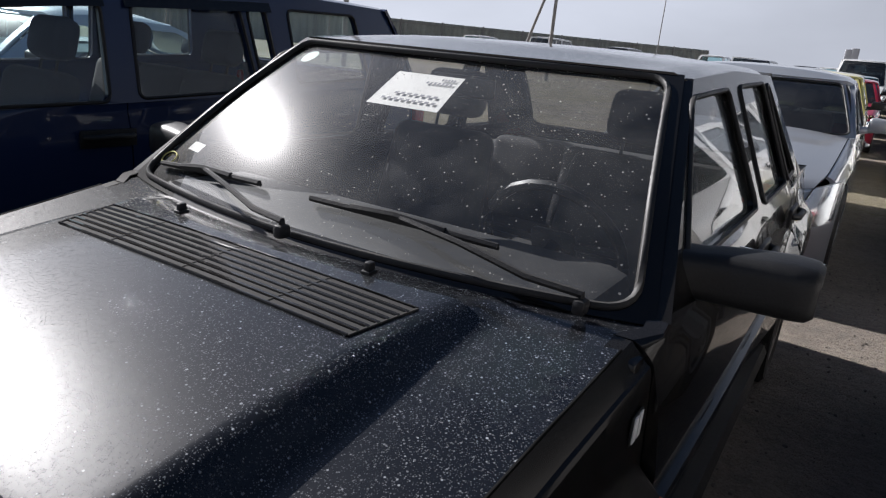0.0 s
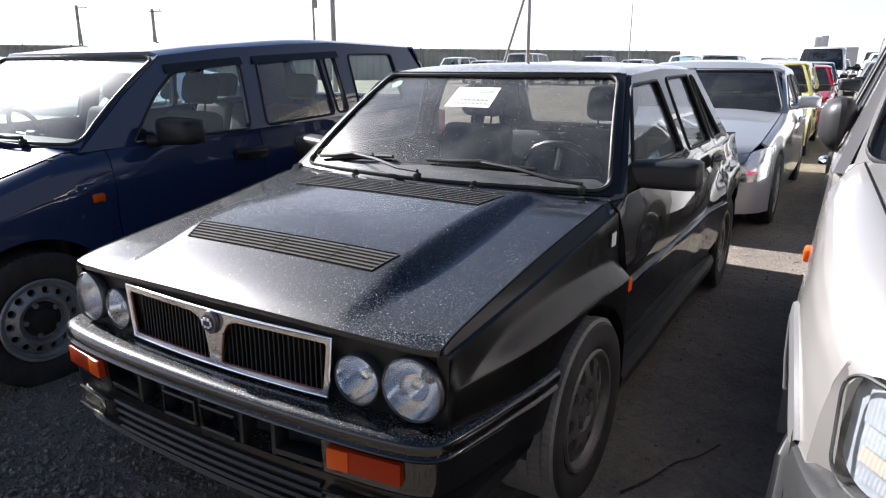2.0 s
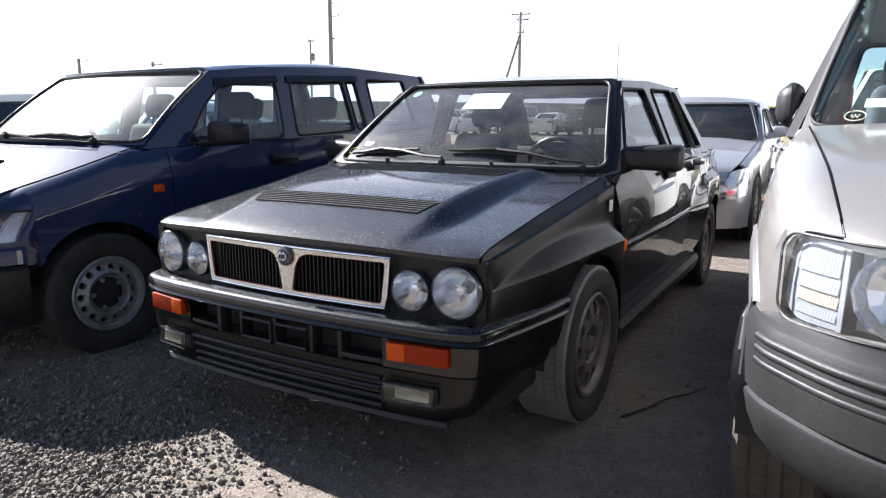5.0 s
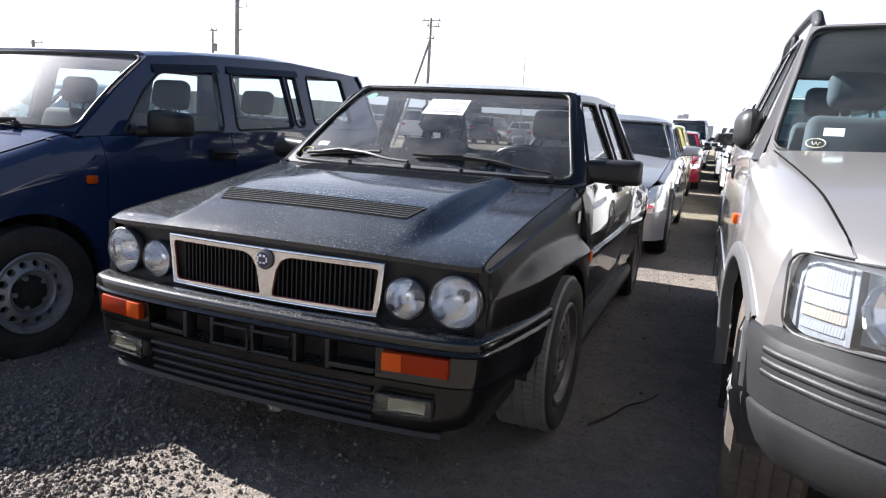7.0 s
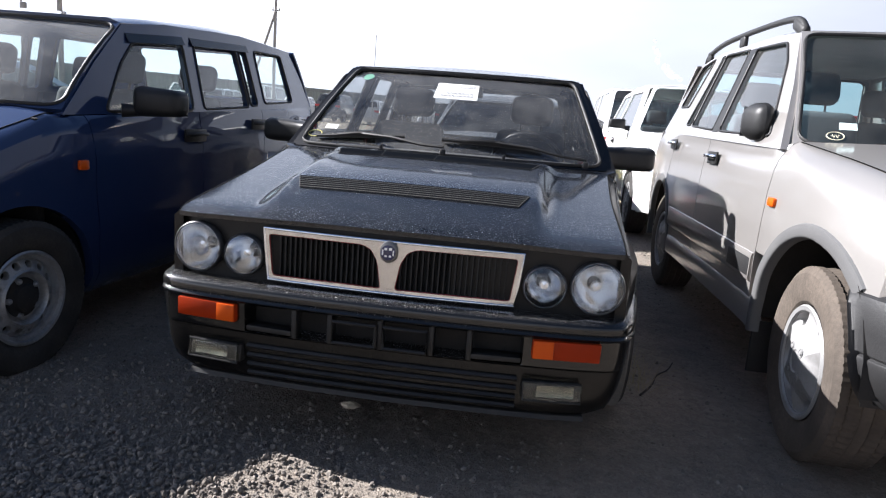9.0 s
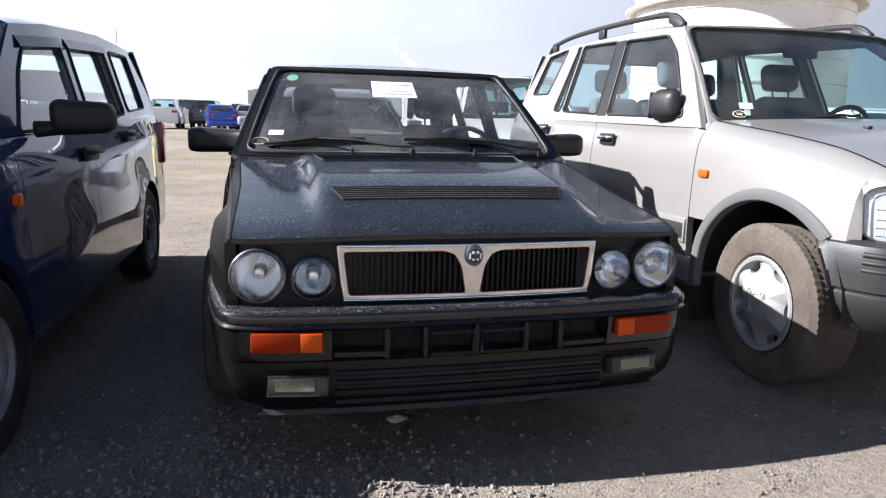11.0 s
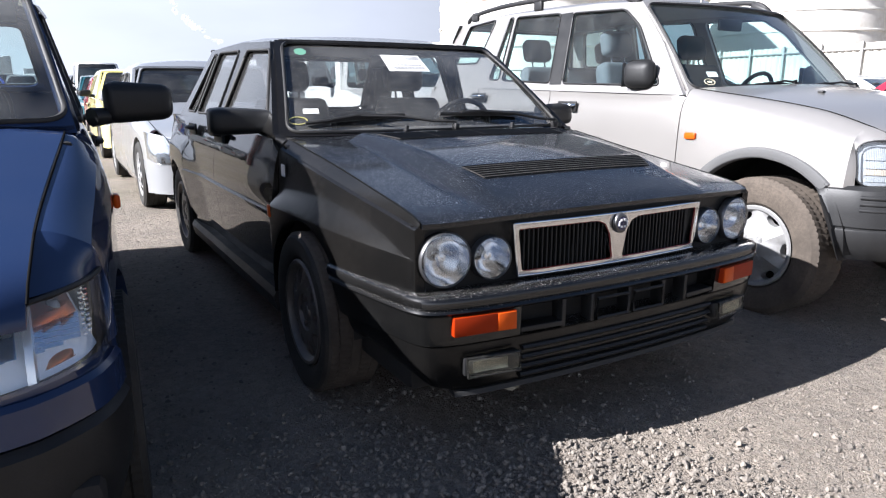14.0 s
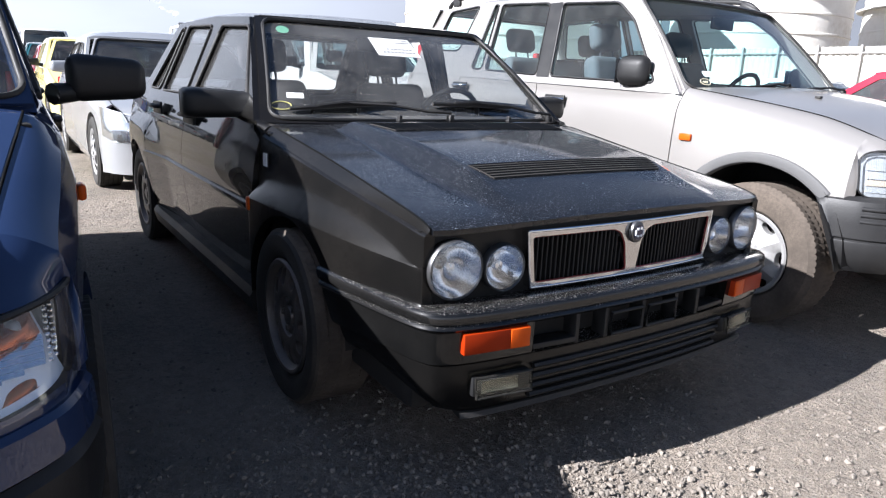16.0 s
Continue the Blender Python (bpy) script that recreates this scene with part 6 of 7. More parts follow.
def build_crv():
    root = thing("off_road_car", pose(2.178, 0, 0) @ Matrix.Diagonal((0.971, 1, 1, 1)), "silver off-road estate with grey lower cladding and roof rails", "car", "parked cars")
    c = Car(root,
            nose=((0, -0.20), (0.35, -0.17), (0.58, -0.09), (0.70, 0.0), (0.768, 0.085)), rake=((0.2, -0.02), (0.69, -0.015), (0.85, 0.01)),
            half=((0.09, 0.80), (0.25, 0.835), (0.45, 0.858), (0.9, 0.872), (3.0, 0.875), (3.7, 0.84)),
            belt=((0.08, 0.842), (0.3, 0.90), (0.8, 0.99), (1.5, 1.0), (3.7, 1.06)),
            sec=((0, -0.05), (0.1, -0.012), (0.35, 0.0), (0.6, 0.0), (0.8, -0.006), (0.93, -0.016), (1, -0.03)),
            hoodline=((-0.2, 0.83), (0.01, 0.885), (0.3, 0.975), (0.97, 1.075)), hoodedge=((-0.25, 0.62), (0.0, 0.66), (0.3, 0.70), (0.97, 0.775)), crown=0.045, lip=0.03,
            sill=0.32, cowl=0.97, arches=((0.46, 0.36, 0.405), (3.08, 0.36, 0.405)), flare=crv_flare,
            cab=((0.8, 0.835), (1.3, 0.855), (2.8, 0.86), (3.6, 0.82)), cab_z=1.04, tumble=0.37, foot=((0.95, 1.04), (1.3, 1.055), (3.6, 1.1)),
            ws=(0.80, 0.945, 0.16, 1.05, 0.665, 1.44, 0.09, 1.565), rw=(0.76, 3.70, 0.04, 1.1, 0.655, 3.50, 0.03, 1.60),
            roofline=((1.4, 1.565), (1.8, 1.60), (2.8, 1.625), (3.55, 1.60)), roof_crown=0.03, glass=M_GLASS_CRV)
    for s in (-1, 1):
        c.side("front_fender", 0.09, 0.942, s, M_SILVER, lo=0.62)
        c.side("front_door", 0.948, 2.035, s, M_SILVER)
        c.side("rear_door", 2.041, 2.90, s, M_SILVER)
        c.side("rear_quarter", 2.906, 3.7, s, M_SILVER)
        panes = [[(1.12, 1.085), (1.93, 1.105), (2.03, 1.553), (1.56, 1.53), (1.40, 1.42)], [(2.06, 1.11), (2.62, 1.135), (2.66, 1.585), (2.155, 1.563)],
                 [(2.66, 1.137), (2.79, 1.143), (2.745, 1.585), (2.70, 1.585)], [(3.03, 1.27), (3.42, 1.28), (3.33, 1.57), (2.93, 1.59)]]
        c.side_glass(s, M_SILVER, panes, [(0.95, 1.035), (3.66, 1.1), (3.52, 1.595), (2.8, 1.615), (1.8, 1.59), (1.45, 1.56), (1.18, 1.31)], trim=M_PLASTIC)
        b_pillar = grid(3, 12, lambda u, v: (lambda y, z: (s * (c.cab_x(y, z) + 0.004), y, z))(lerp(lerp(1.94, 2.055, u), lerp(2.035, 2.15, u), v), lerp(1.1, 1.56, v)), flip=s < 0)
        part("pillar_cover", b_pillar, M_PLASTIC, root)
        c.handle(s * 0.872, 1.83, 0.962, M_CHROME, 0.15)
        c.handle(s * 0.874, 2.85, 1.012, M_CHROME, 0.15)
        part("side_marker", box(0.02, 0.07, 0.035, (s * 0.872, 0.86, 0.829), 0.008), M_AMBER, root, "small amber side repeater", 40)
        c.mirror(s * 0.856, 1.25, 1.145, 0.09, 0.175, 0.19, M_PLASTIC, (s * 0.81, 1.2, 1.08), 0)
        for yc in (0.46, 3.08):
            arch = bmesh.new()
            ts = np.linspace(math.radians(-8), math.radians(137 if yc < 1 else 188), 30)
            rows = []
            for t in ts:
                row = []
                for r, o in ((0.385, -0.03), (0.388, 0.004), (0.396, 0.010), (0.434, 0.008), (0.440, -0.004)):
                    y, z = yc + r * math.cos(t), 0.36 + r * math.sin(t)
                    row.append(arch.verts.new((s * (c.side_x(y, max(z, 0.45)) + o), y, z)))
                rows.append(row)
            for a, b in zip(rows, rows[1:]):
                for k in range(4):
                    arch.faces.new((a[k], b[k], b[k + 1], a[k + 1]))
            bmesh.ops.recalc_face_normals(arch, faces=arch.faces)
            part("arch_cladding", arch, M_CLAD, root, "", 50)
        low = [(s * (c.side_x(y, 0.4) - 0.005), y) for y in np.linspace(0.87, 2.66, 16)]
        prof = [(0.0, 0.30), (0.012, 0.31), (0.016, 0.38), (0.010, 0.42), (0.0, 0.43), (-0.03, 0.43), (-0.03, 0.30)]
        part("sill_cladding", sweep(low, prof if s > 0 else [(-o, z) for o, z in prof]), M_SILVER, root, "", 40)
        band = [(s * (c.side_x(y, 0.55) - 0.004), y) for y in np.linspace(0.955, 2.66, 24)]
        prof = [(-0.01, 0.485), (0.010, 0.49), (0.014, 0.50), (0.014, 0.59), (0.010, 0.605), (-0.01, 0.61)]
        part("door_moulding", sweep(band, prof if s > 0 else [(-o, z) for o, z in prof]), M_SILVER, root, "", 30)
        part("grey_insert", box(0.006, 0.30, 0.075, (s * (c.side_x(1.12, 0.55) + 0.011), 1.12, 0.545), 0.002), M_GREYPLASTIC, root, "", 30)
        part("mud_flap", box(0.16, 0.012, 0.22, (s * 0.76, 0.93, 0.22), 0.004), M_TRIM, root)
        wheel(root, s * 0.835, 0.465, 0.318, 0.335, 0.215, 0.2, "cap", M_HUBCAP, M_TYRE_DUSTY, steer=-3)
        wheel(root, s * 0.835, 3.08, 0.325, 0.335, 0.215, 0.2, "cap", M_HUBCAP, M_TYRE_DUSTY)
        # roof rail
        xr = lambda y: s * (c.cab_x(y, 1.58) - 0.03)
        pts = smooth_path([(xr(1.50), 1.50, 1.585), (xr(1.62), 1.62, 1.645), (xr(2.0), 2.0, 1.672), (xr(2.8), 2.8, 1.685), (xr(3.3), 3.3, 1.66), (xr(3.42), 3.42, 1.61)], 5)
        rail = tube(pts, 0.017, 8)
        join(rail, box(0.045, 0.16, 0.06, (xr(1.56), 1.56, 1.60), 0.02, turn=pose(0, 0, 0, 26, 0, 0)))
        for y in (2.45, 3.3):
            join(rail, box(0.03, 0.09, 0.07, (xr(y), y, 1.645), 0.012))
        part("roof_rail", rail, M_GREYPLASTIC, root, "grey roof rail", 50)
        # headlight with ribbed indicator
        a, b = (0.52, 0.995) if s > 0 else (-0.995, -0.52)
        end = lambda q: 1 - math.sqrt(max(0.0, 1 - (max(0.0, abs(q) - 0.945) / 0.05) ** 2))
        lo = lambda q: 0.655 + 0.03 * (1 - abs(q)) + 0.045 * end(q)
        hi = lambda q: 0.842 - 0.055 * end(q)
        tub0, tub1 = (0.52, 0.85) if s > 0 else (-0.85, -0.52)
        lamp = c.face("headlight", tub0, tub1, lo, hi, M_LAMPBLUE, -0.058, 0.0, None, "clear headlight with ribbed indicator blocks", 20, 10)
        p0, p1 = (0.846, 0.995) if s > 0 else (-0.995, -0.846)
        c.face("lamp_panel", p0, p1, lo, hi, M_LAMPWHITE, lambda u, v: -0.012 - 0.008 * v, 0.0, lamp, "", 40, 10, warp=s)
        q = s * 0.85
        c.face("lamp_divider", q - 0.006, q + 0.006, lo, hi, M_LAMPWHITE, lambda u, v: -0.006 - 0.008 * v, 0.06, lamp, "", 2, 8)
        i0, i1 = (0.862, 0.968) if s > 0 else (-0.968, -0.862)
        for z0, z1, m in ((0.7655, 0.824, M_LAMPWHITE), (0.7305, 0.765, M_LAMPWHITE), (0.7025, 0.730, M_PALEAMBER), (0.674, 0.702, M_LAMPWHITE)):
            c.face("ribbed_block", i0, i1, z0, z1, m, lambda u, v: -0.010 - 0.006 * v + 0.0009 * abs(math.sin(14 * math.pi * u)), 0.006, lamp, "", 90, 2)
        p = c.face_at(s * 0.738, 0.75, -0.012)
        at = Matrix.Translation(p) @ pose(0, 0, 0, 0, 0, s * 30)
        part("lamp_bowl", lathe([(0.082, -0.006), (0.078, 0.0), (0.07, 0.03), (0.03, 0.05), (0.001, 0.052)], 12, "y"), M_REFLECTOR, lamp, "", 10, at)
        part("bulb", lathe([(0.001, -0.004), (0.012, -0.002), (0.014, 0.05)], 12, "y"), M_CHROME, lamp, "", 50, at)
        c.face("headlight_lens", a, b, lo, hi, M_LENS_CLEAR, 0.016, 0.0, lamp, "", 40, 8, shadow=False, warp=s)
        ks = [1 - (1 - k / 36) ** 2 for k in range(37)] if s > 0 else [(k / 36) ** 2 for k in range(37)]
        pts = [c.face_at(lerp(a, b, k), lo(lerp(a, b, k)) - 0.002, 0.012) for k in ks] + [c.face_at(lerp(a, b, k), hi(lerp(a, b, k)) + 0.002, 0.012) for k in ks[::-1]]
        part("headlight_seal", tube([*pts, pts[0]], 0.0035, 6), M_GREYPLASTIC, lamp, "", 50)
    c.hood(M_SILVER, lambda s: 0.765 + 0.165 * s * s, "silver hood")
    part("cowl", grid(24, 3, lambda u, v: (lambda s: (s * lerp(0.775, 0.82, v), lerp(0.768, 0.80, v) + 0.165 * s * s, 1.042 + 0.045 * (1 - s * s)))(2 * u - 1)), M_TRIM, root)
    c.roof(M_SILVER, "silver roof")
    c.pane_frame(c.ws, "windscreen", M_SILVER, M_GLASS_CRV, 0.02, 0.03, M_TRIM)
    c.pane_frame(c.rw, "rear_window", M_SILVER, M_GLASS_CRV, 0.1, 0.08, M_TRIM)
    c.wiper((-0.1, 0.795, 1.08), (-0.02, 0.06), (-0.66, 0.04))
    c.wiper((0.62, 0.85, 1.07), (0.6, 0.05), (0.02, 0.05))
    for x in (-0.35, 0.35):
        part("washer_jet", box(0.025, 0.03, 0.012, (x, 0.5, c.hood_z(x, 0.5) + 0.005), 0.004), M_TRIM, root)
    c.face("nose_panel", -0.52, 0.52, 0.6, lambda q: c.hood_z(q * 0.768, c.nose_y(q * 0.768) + 0.012) - 0.012, M_SILVER, -0.006, 0.02, None, "", 30)
    for s in (-1, 1):
        q0, q1 = (0.52, 1.0) if s > 0 else (-1.0, -0.52)
        c.face("lower_nose", q0, q1, 0.6, lambda q: 0.652 + 0.03 * (1 - abs(q)), M_SILVER, -0.006, 0.02, None, "", 30, 3)
        c.face("upper_nose", *((0.52, 0.84) if s > 0 else (-0.84, -0.52)), 0.843, lambda q: max(0.846, c.hood_z(q * 0.768, c.nose_y(q * 0.768) + 0.012) - 0.012), M_SILVER, -0.004, 0.02, None, "", 20, 2)
        c.face("lamp_backing", q0, q1, 0.62, 0.85, M_UNDER, -0.075, 0.0, None, "", 20, 3)
    for s in (-1, 1):
        y1 = 0.09
        t, (xi, zi) = S(c.belt, y1), c.inner_rim(y1)
        xt = c.side_x(y1, t)

        def over_lamp(u, v):
            b = Vector((lerp(xt, xi, u), y1, lerp(t, zi, 1 - (1 - u) ** 1.6)))
            p = c.face_at(lerp(0.995, 0.85, u), 0.845, 0.004)
            a = Vector((p.x, p.y, lerp(0.80, 0.852, min(1, u * 2.5) ** 0.5)))
            q = a.lerp(b, v)
            return (s * q.x, q.y, q.z + 0.006 * math.sin(math.pi * v) * u)

        bm = grid(8, 4, over_lamp)
        thicken(bm, (0, 0.006, -0.004))
        bmesh.ops.recalc_face_normals(bm, faces=bm.faces)
        part("fender_nose", bm, M_SILVER, root, "", 50)
        corner = grid(2, 8, lambda u, v: (lambda a, b: tuple(a.lerp(b, u)))(Vector((s * c.side_x(y1, lerp(0.62, t, v)), y1, lerp(0.62, t, v))), Vector((s * c.face_at(0.996, 0.7).x, c.face_at(0.996, lerp(0.62, 0.84, v)).y, lerp(0.62, 0.842, v)))))
        bmesh.ops.recalc_face_normals(corner, faces=corner.faces)
        part("fender_corner", corner, M_SILVER, root, "", 50)
    g = c.face("grille", -0.5, 0.5, 0.70, 0.79, M_UNDER, 0.006, 0.02)
    for z in (0.715, 0.745, 0.775):
        c.face("grille_bar", -0.5, 0.5, z - 0.007, z + 0.007, M_GREYPLASTIC, 0.016, 0.012, g)
    half_plan = [(0.0, -0.33), (0.35, -0.30), (0.6, -0.20), (0.75, -0.065), (0.797, 0.0), (0.821, 0.06), (0.843, 0.14), (0.857, 0.215)]
    plan = [tuple(p) for p in smooth_path(mirrored(half_plan), 5)]
    prof = [(-0.1, 0.655), (-0.035, 0.655), (-0.012, 0.64), (0.0, 0.61), (0.004, 0.54), (0.004, 0.486), (-0.003, 0.478), (0.005, 0.473), (0.007, 0.466), (-0.002, 0.42), (-0.02, 0.375), (-0.055, 0.335), (-0.12, 0.325)]
    rings = []
    for p, n in outward(plan):
        side = step(0.02, 0.16, p.y)
        row = []
        for o, z in prof:
            # the ends stop at the wheel arch and reach lower behind the front corner
            edge = 0.46 - math.sqrt(0.39 ** 2 - (z - 0.36) ** 2)
            o = lerp(o, max(o, -0.05), side)
            row.append((p.x + n.x * o, min(p.y + n.y * o, edge), z))
        rings.append(row)
    bump_ob = part("front_bumper", loft(rings), M_GREYPLASTIC, root, "grey plastic bumper with moulded ribs", 35)
    for z in (0.612, 0.585, 0.558):
        for s in (-1, 1):
            pts = [p for p in plan if 0.3 < p[0] * s and p[1] < 0.02]
            part("bumper_rib", sweep(pts, [(-0.003, z - 0.010), (0.003, z - 0.007), (0.006, z - 0.002), (0.0055, z + 0.003), (0.003, z + 0.007), (-0.003, z + 0.010)]), M_GREYPLASTIC, bump_ob, "", 50)
    c.tail(3.7, 1.1, M_SILVER, 0.82)
    part("rear_bumper", sweep([(-x, 3.77 - (y + 0.33) * 0.5) for x, y in plan], [(-0.1, 0.62), (0.0, 0.61), (0.01, 0.4), (-0.1, 0.33)]), M_GREYPLASTIC, root, "", 35)
    for s in (-1, 1):
        part("tail_lamp", box(0.08, 0.06, 0.34, (s * 0.66, 3.72, 1.16), 0.015), M_RED, root)
    c.under(0.12, 3.65, 0.70, 0.36, 0.5)
    part("bulkhead", box(1.5, 0.04, 0.55, (0, 0.89, 0.74), 0.01), M_UNDER, root)
    c.cabin((1.5, 2.35), 0.55, M_GREYCLOTH, 1, 0.98, 1.06, 3.4, w=0.38)
    part("interior_mirror", box(0.22, 0.02, 0.07, (0, 1.33, 1.45), 0.01), M_PLASTIC, root, "", 40)
    part("small_label", grid(1, 1, lambda u, v: c.screen_at(lerp(-0.80, -0.72, u), lerp(0.16, 0.21, v)) - Vector((0, -0.66, 0.75)) * 0.012), M_PAPER, root, "small white label", 0)
    pts = [c.screen_at(-0.82 + 0.038 * math.cos(t), 0.10 + 0.028 * math.sin(t)) - Vector((0, -0.66, 0.75)) * 0.004 for t in np.linspace(0, 6.3, 20)]
    part("chalk_ring", tube(pts, 0.0018, 5), mat("pale_chalk", (0.6, 0.58, 0.42), 0.8), root, "pale chalk ring on the glass", 0)
    mark = [c.screen_at(-0.838 + 0.036 * k / 8, 0.098 + 0.012 * math.sin(k * 1.9)) - Vector((0, -0.66, 0.75)) * 0.004 for k in range(9)]
    part("chalk_scribble", tube(mark, 0.0015, 4), bpy.data.materials["pale_chalk"], root, "", 0)
    return root


build_crv()


# ---- the other parked cars ----
KINDS = dict(
    coupe=dict(L=4.63, W=1.80, H=1.37, cowl=0.30, top=0.42, end=0.66, foot=0.86, nose_z=0.70, cowl_z=0.92, tail_z=0.98, sill=0.17),
    sedan=dict(L=4.6, W=1.72, H=1.42, cowl=0.28, top=0.41, end=0.68, foot=0.82, nose_z=0.70, cowl_z=0.93, tail_z=0.98, sill=0.18),
    hatch=dict(L=3.9, W=1.68, H=1.46, cowl=0.26, top=0.40, end=0.86, foot=0.97, nose_z=0.72, cowl_z=0.95, tail_z=1.0, sill=0.18),
    wagon=dict(L=4.6, W=1.72, H=1.48, cowl=0.27, top=0.39, end=0.90, foot=0.98, nose_z=0.72, cowl_z=0.95, tail_z=1.0, sill=0.18),
    suv=dict(L=4.4, W=1.76, H=1.70, cowl=0.26, top=0.37, end=0.92, foot=0.98, nose_z=0.88, cowl_z=1.08, tail_z=1.12, sill=0.28),
    van=dict(L=4.6, W=1.70, H=1.92, cowl=0.10, top=0.23, end=0.965, foot=0.99, nose_z=0.86, cowl_z=1.08, tail_z=1.12, sill=0.24),
)


def far_car(name, kind, paint, label, m, glass=M_GLASS_DARK, rim=M_HUBCAP, hi=False, seats=False):
    """A car of the rows behind, nose at y = 0."""
    k = KINDS[kind]
    n, W, H = k["L"], k["W"] / 2, k["H"]
    yc, yt, ye, yf = k["cowl"] * n, k["top"] * n, k["end"] * n, k["foot"] * n
    f1, f2 = 0.19 * n, 0.80 * n
    r = 0.36 if kind == "suv" else 0.335
    rt = r - 0.03
    root = thing(name, m, label, "car", "parked cars")
    fz = k["cowl_z"] + 0.02
    tum = 0.36 if kind != "van" else 0.16
    c = Car(root, nose=((0, 0.0), (W * 0.45, 0.03), (W * 0.75, 0.13), (W * 0.9, 0.27), (W * 0.96, 0.40)), rake=((0.2, 0.02), (0.5, 0.0), (k["nose_z"], 0.06)),
            half=((0.40, W * 0.955), (n * 0.25, W * 0.99), (n * 0.5, W), (n * 0.8, W * 0.99), (n, W * 0.93)),
            belt=((0.2, k["nose_z"] - 0.02), (yc, k["cowl_z"] - 0.06), (n * 0.6, k["cowl_z"] - 0.02), (n, k["tail_z"] - 0.06)),
            sec=((0, -0.05), (0.12, -0.01), (0.4, 0.0), (0.62, -0.008), (0.85, -0.012), (1, -0.045)),
            hoodline=((0.0, k["nose_z"] - 0.06), (0.25, k["nose_z"] + 0.01), (yc, k["cowl_z"])), hoodedge=((0.0, W * 0.72), (0.4, W * 0.84), (yc, W * 0.88)), crown=0.05, lip=0.06,
            sill=k["sill"], cowl=yc + 0.1, arches=((f1, rt, r + 0.01), (f2, rt, r + 0.01)),
            cab=((yc, W * 0.92), (n * 0.5, W * 0.955), (n, W * 0.9)), cab_z=fz, tumble=tum, foot=((yc, fz - 0.02), (n * 0.6, fz + 0.01), (n, k["tail_z"])),
            ws=(W * 0.92, yc + 0.14, 0.2, fz - 0.02, W * 0.92 - tum * (H - fz) - 0.02, yt + 0.1, 0.12, H - 0.05),
            rw=(W * 0.86, yf, 0.06, k["tail_z"] + 0.02, W * 0.9 - tum * (H - fz) - 0.02, ye, 0.05, H - 0.06),
            roofline=((yt, H - 0.05), (lerp(yt, ye, 0.4), H - 0.01), (ye, H - 0.05)), roof_crown=0.06 if kind == "coupe" else 0.03, glass=glass)
    mid = lerp(yt, ye, 0.5)
    ztop = H - 0.1
    for s in (-1, 1):
        c.side("front_fender", 0.40, yc + 0.16, s, paint)
        c.side("front_door", yc + 0.166, mid, s, paint)
        c.side("rear_side", mid + 0.006, n, s, paint)
        z0 = fz + 0.025
        slope = (yt + 0.1 - yc - 0.14) / (H - fz)
        front = lambda z: yc + 0.3 + slope * (z - fz)
        back = lambda z: lerp(yf, ye, (z - k["tail_z"]) / (H - k["tail_z"])) - 0.16
        panes = [[(front(z0), z0), (mid - 0.04, z0 + 0.01), (mid - 0.06, ztop), (front(ztop) + 0.04, ztop - 0.02)],
                 [(mid + 0.06, z0 + 0.01), (back(z0 + 0.06), z0 + 0.03), (back(ztop) - 0.06, ztop - 0.01), (mid + 0.04, ztop)]]
        if kind == "van":
            q = lerp(mid, back(z0), 0.5)
            panes[1:] = [[(mid + 0.06, z0 + 0.01), (q - 0.04, z0 + 0.01), (q - 0.04, ztop), (mid + 0.04, ztop)], [(q + 0.04, z0 + 0.02), (back(z0 + 0.1), z0 + 0.02), (back(ztop), ztop), (q + 0.04, ztop)]]
        c.side_glass(s, paint, panes, [(yc + 0.15, fz - 0.02), (yf - 0.02, k["tail_z"]), (ye, H - 0.06), (lerp(yt, ye, 0.4), H - 0.025), (yt + 0.11, H - 0.06)], trim=M_TRIM if hi else None)
        c.mirror(s * (W + 0.09), yc + 0.42, fz + 0.08, 0.19, 0.12, 0.1, paint if hi else M_PLASTIC, (s * (W - 0.06), yc + 0.4, fz + 0.03))
        c.handle(s * (W - 0.002), mid - 0.16, fz - 0.12, paint)
        for y in (f1, f2):
            wheel(root, s * (W - 0.02), y, rt, rt, 0.2, rt * 0.68, "alloy", rim, M_TYRE, detail=hi)
        a, b = (0.62, 0.985) if s > 0 else (-0.985, -0.62)
        low, slope = (0.25, 0.28) if hi else (0.17, 0.06)
        zl, zh = (lambda q: k["nose_z"] - low + 0.5 * max(0, abs(q) - 0.9)), (lambda q: k["nose_z"] - 0.08 + slope * (abs(q) - 0.62))
        lamp = c.face("headlight", a, b, zl, zh, M_REFLECTOR, 0.004, 0.02, None, "", 12, 5)
        c.face("headlight_lens", a, b, zl, zh, M_LENS, 0.018, 0.015, lamp, "", 12, 5, shadow=False)
        part("tail_lamp", box(0.3, 0.06, 0.13, (s * (W - 0.22), n + 0.005, k["tail_z"] - 0.17), 0.015), M_RED, root)
    c.hood(paint, lambda s: yc - 0.06 + 0.2 * s * s, nu=24, nv=16)
    part("cowl", grid(16, 2, lambda u, v: (lambda s: (s * W * 0.9, lerp(yc - 0.06, yc - 0.02, v) + 0.2 * s * s, fz - 0.025 + 0.05 * (1 - s * s)))(2 * u - 1)), M_TRIM, root)
    c.roof(paint)
    c.pane_frame(c.ws, "windscreen", paint, glass, 0.03 if hi else 0.06, 0.04, M_TRIM if hi else None)
    c.pane_frame(c.rw, "rear_window", paint, glass, 0.1, 0.08)
    c.face("nose_panel", -1, 1, k["sill"] + 0.02, lambda q: c.hood_z(q * W * 0.8, c.nose_y(q * W * 0.96) + 0.01) - 0.012, paint, 0.0, 0.02, label="")
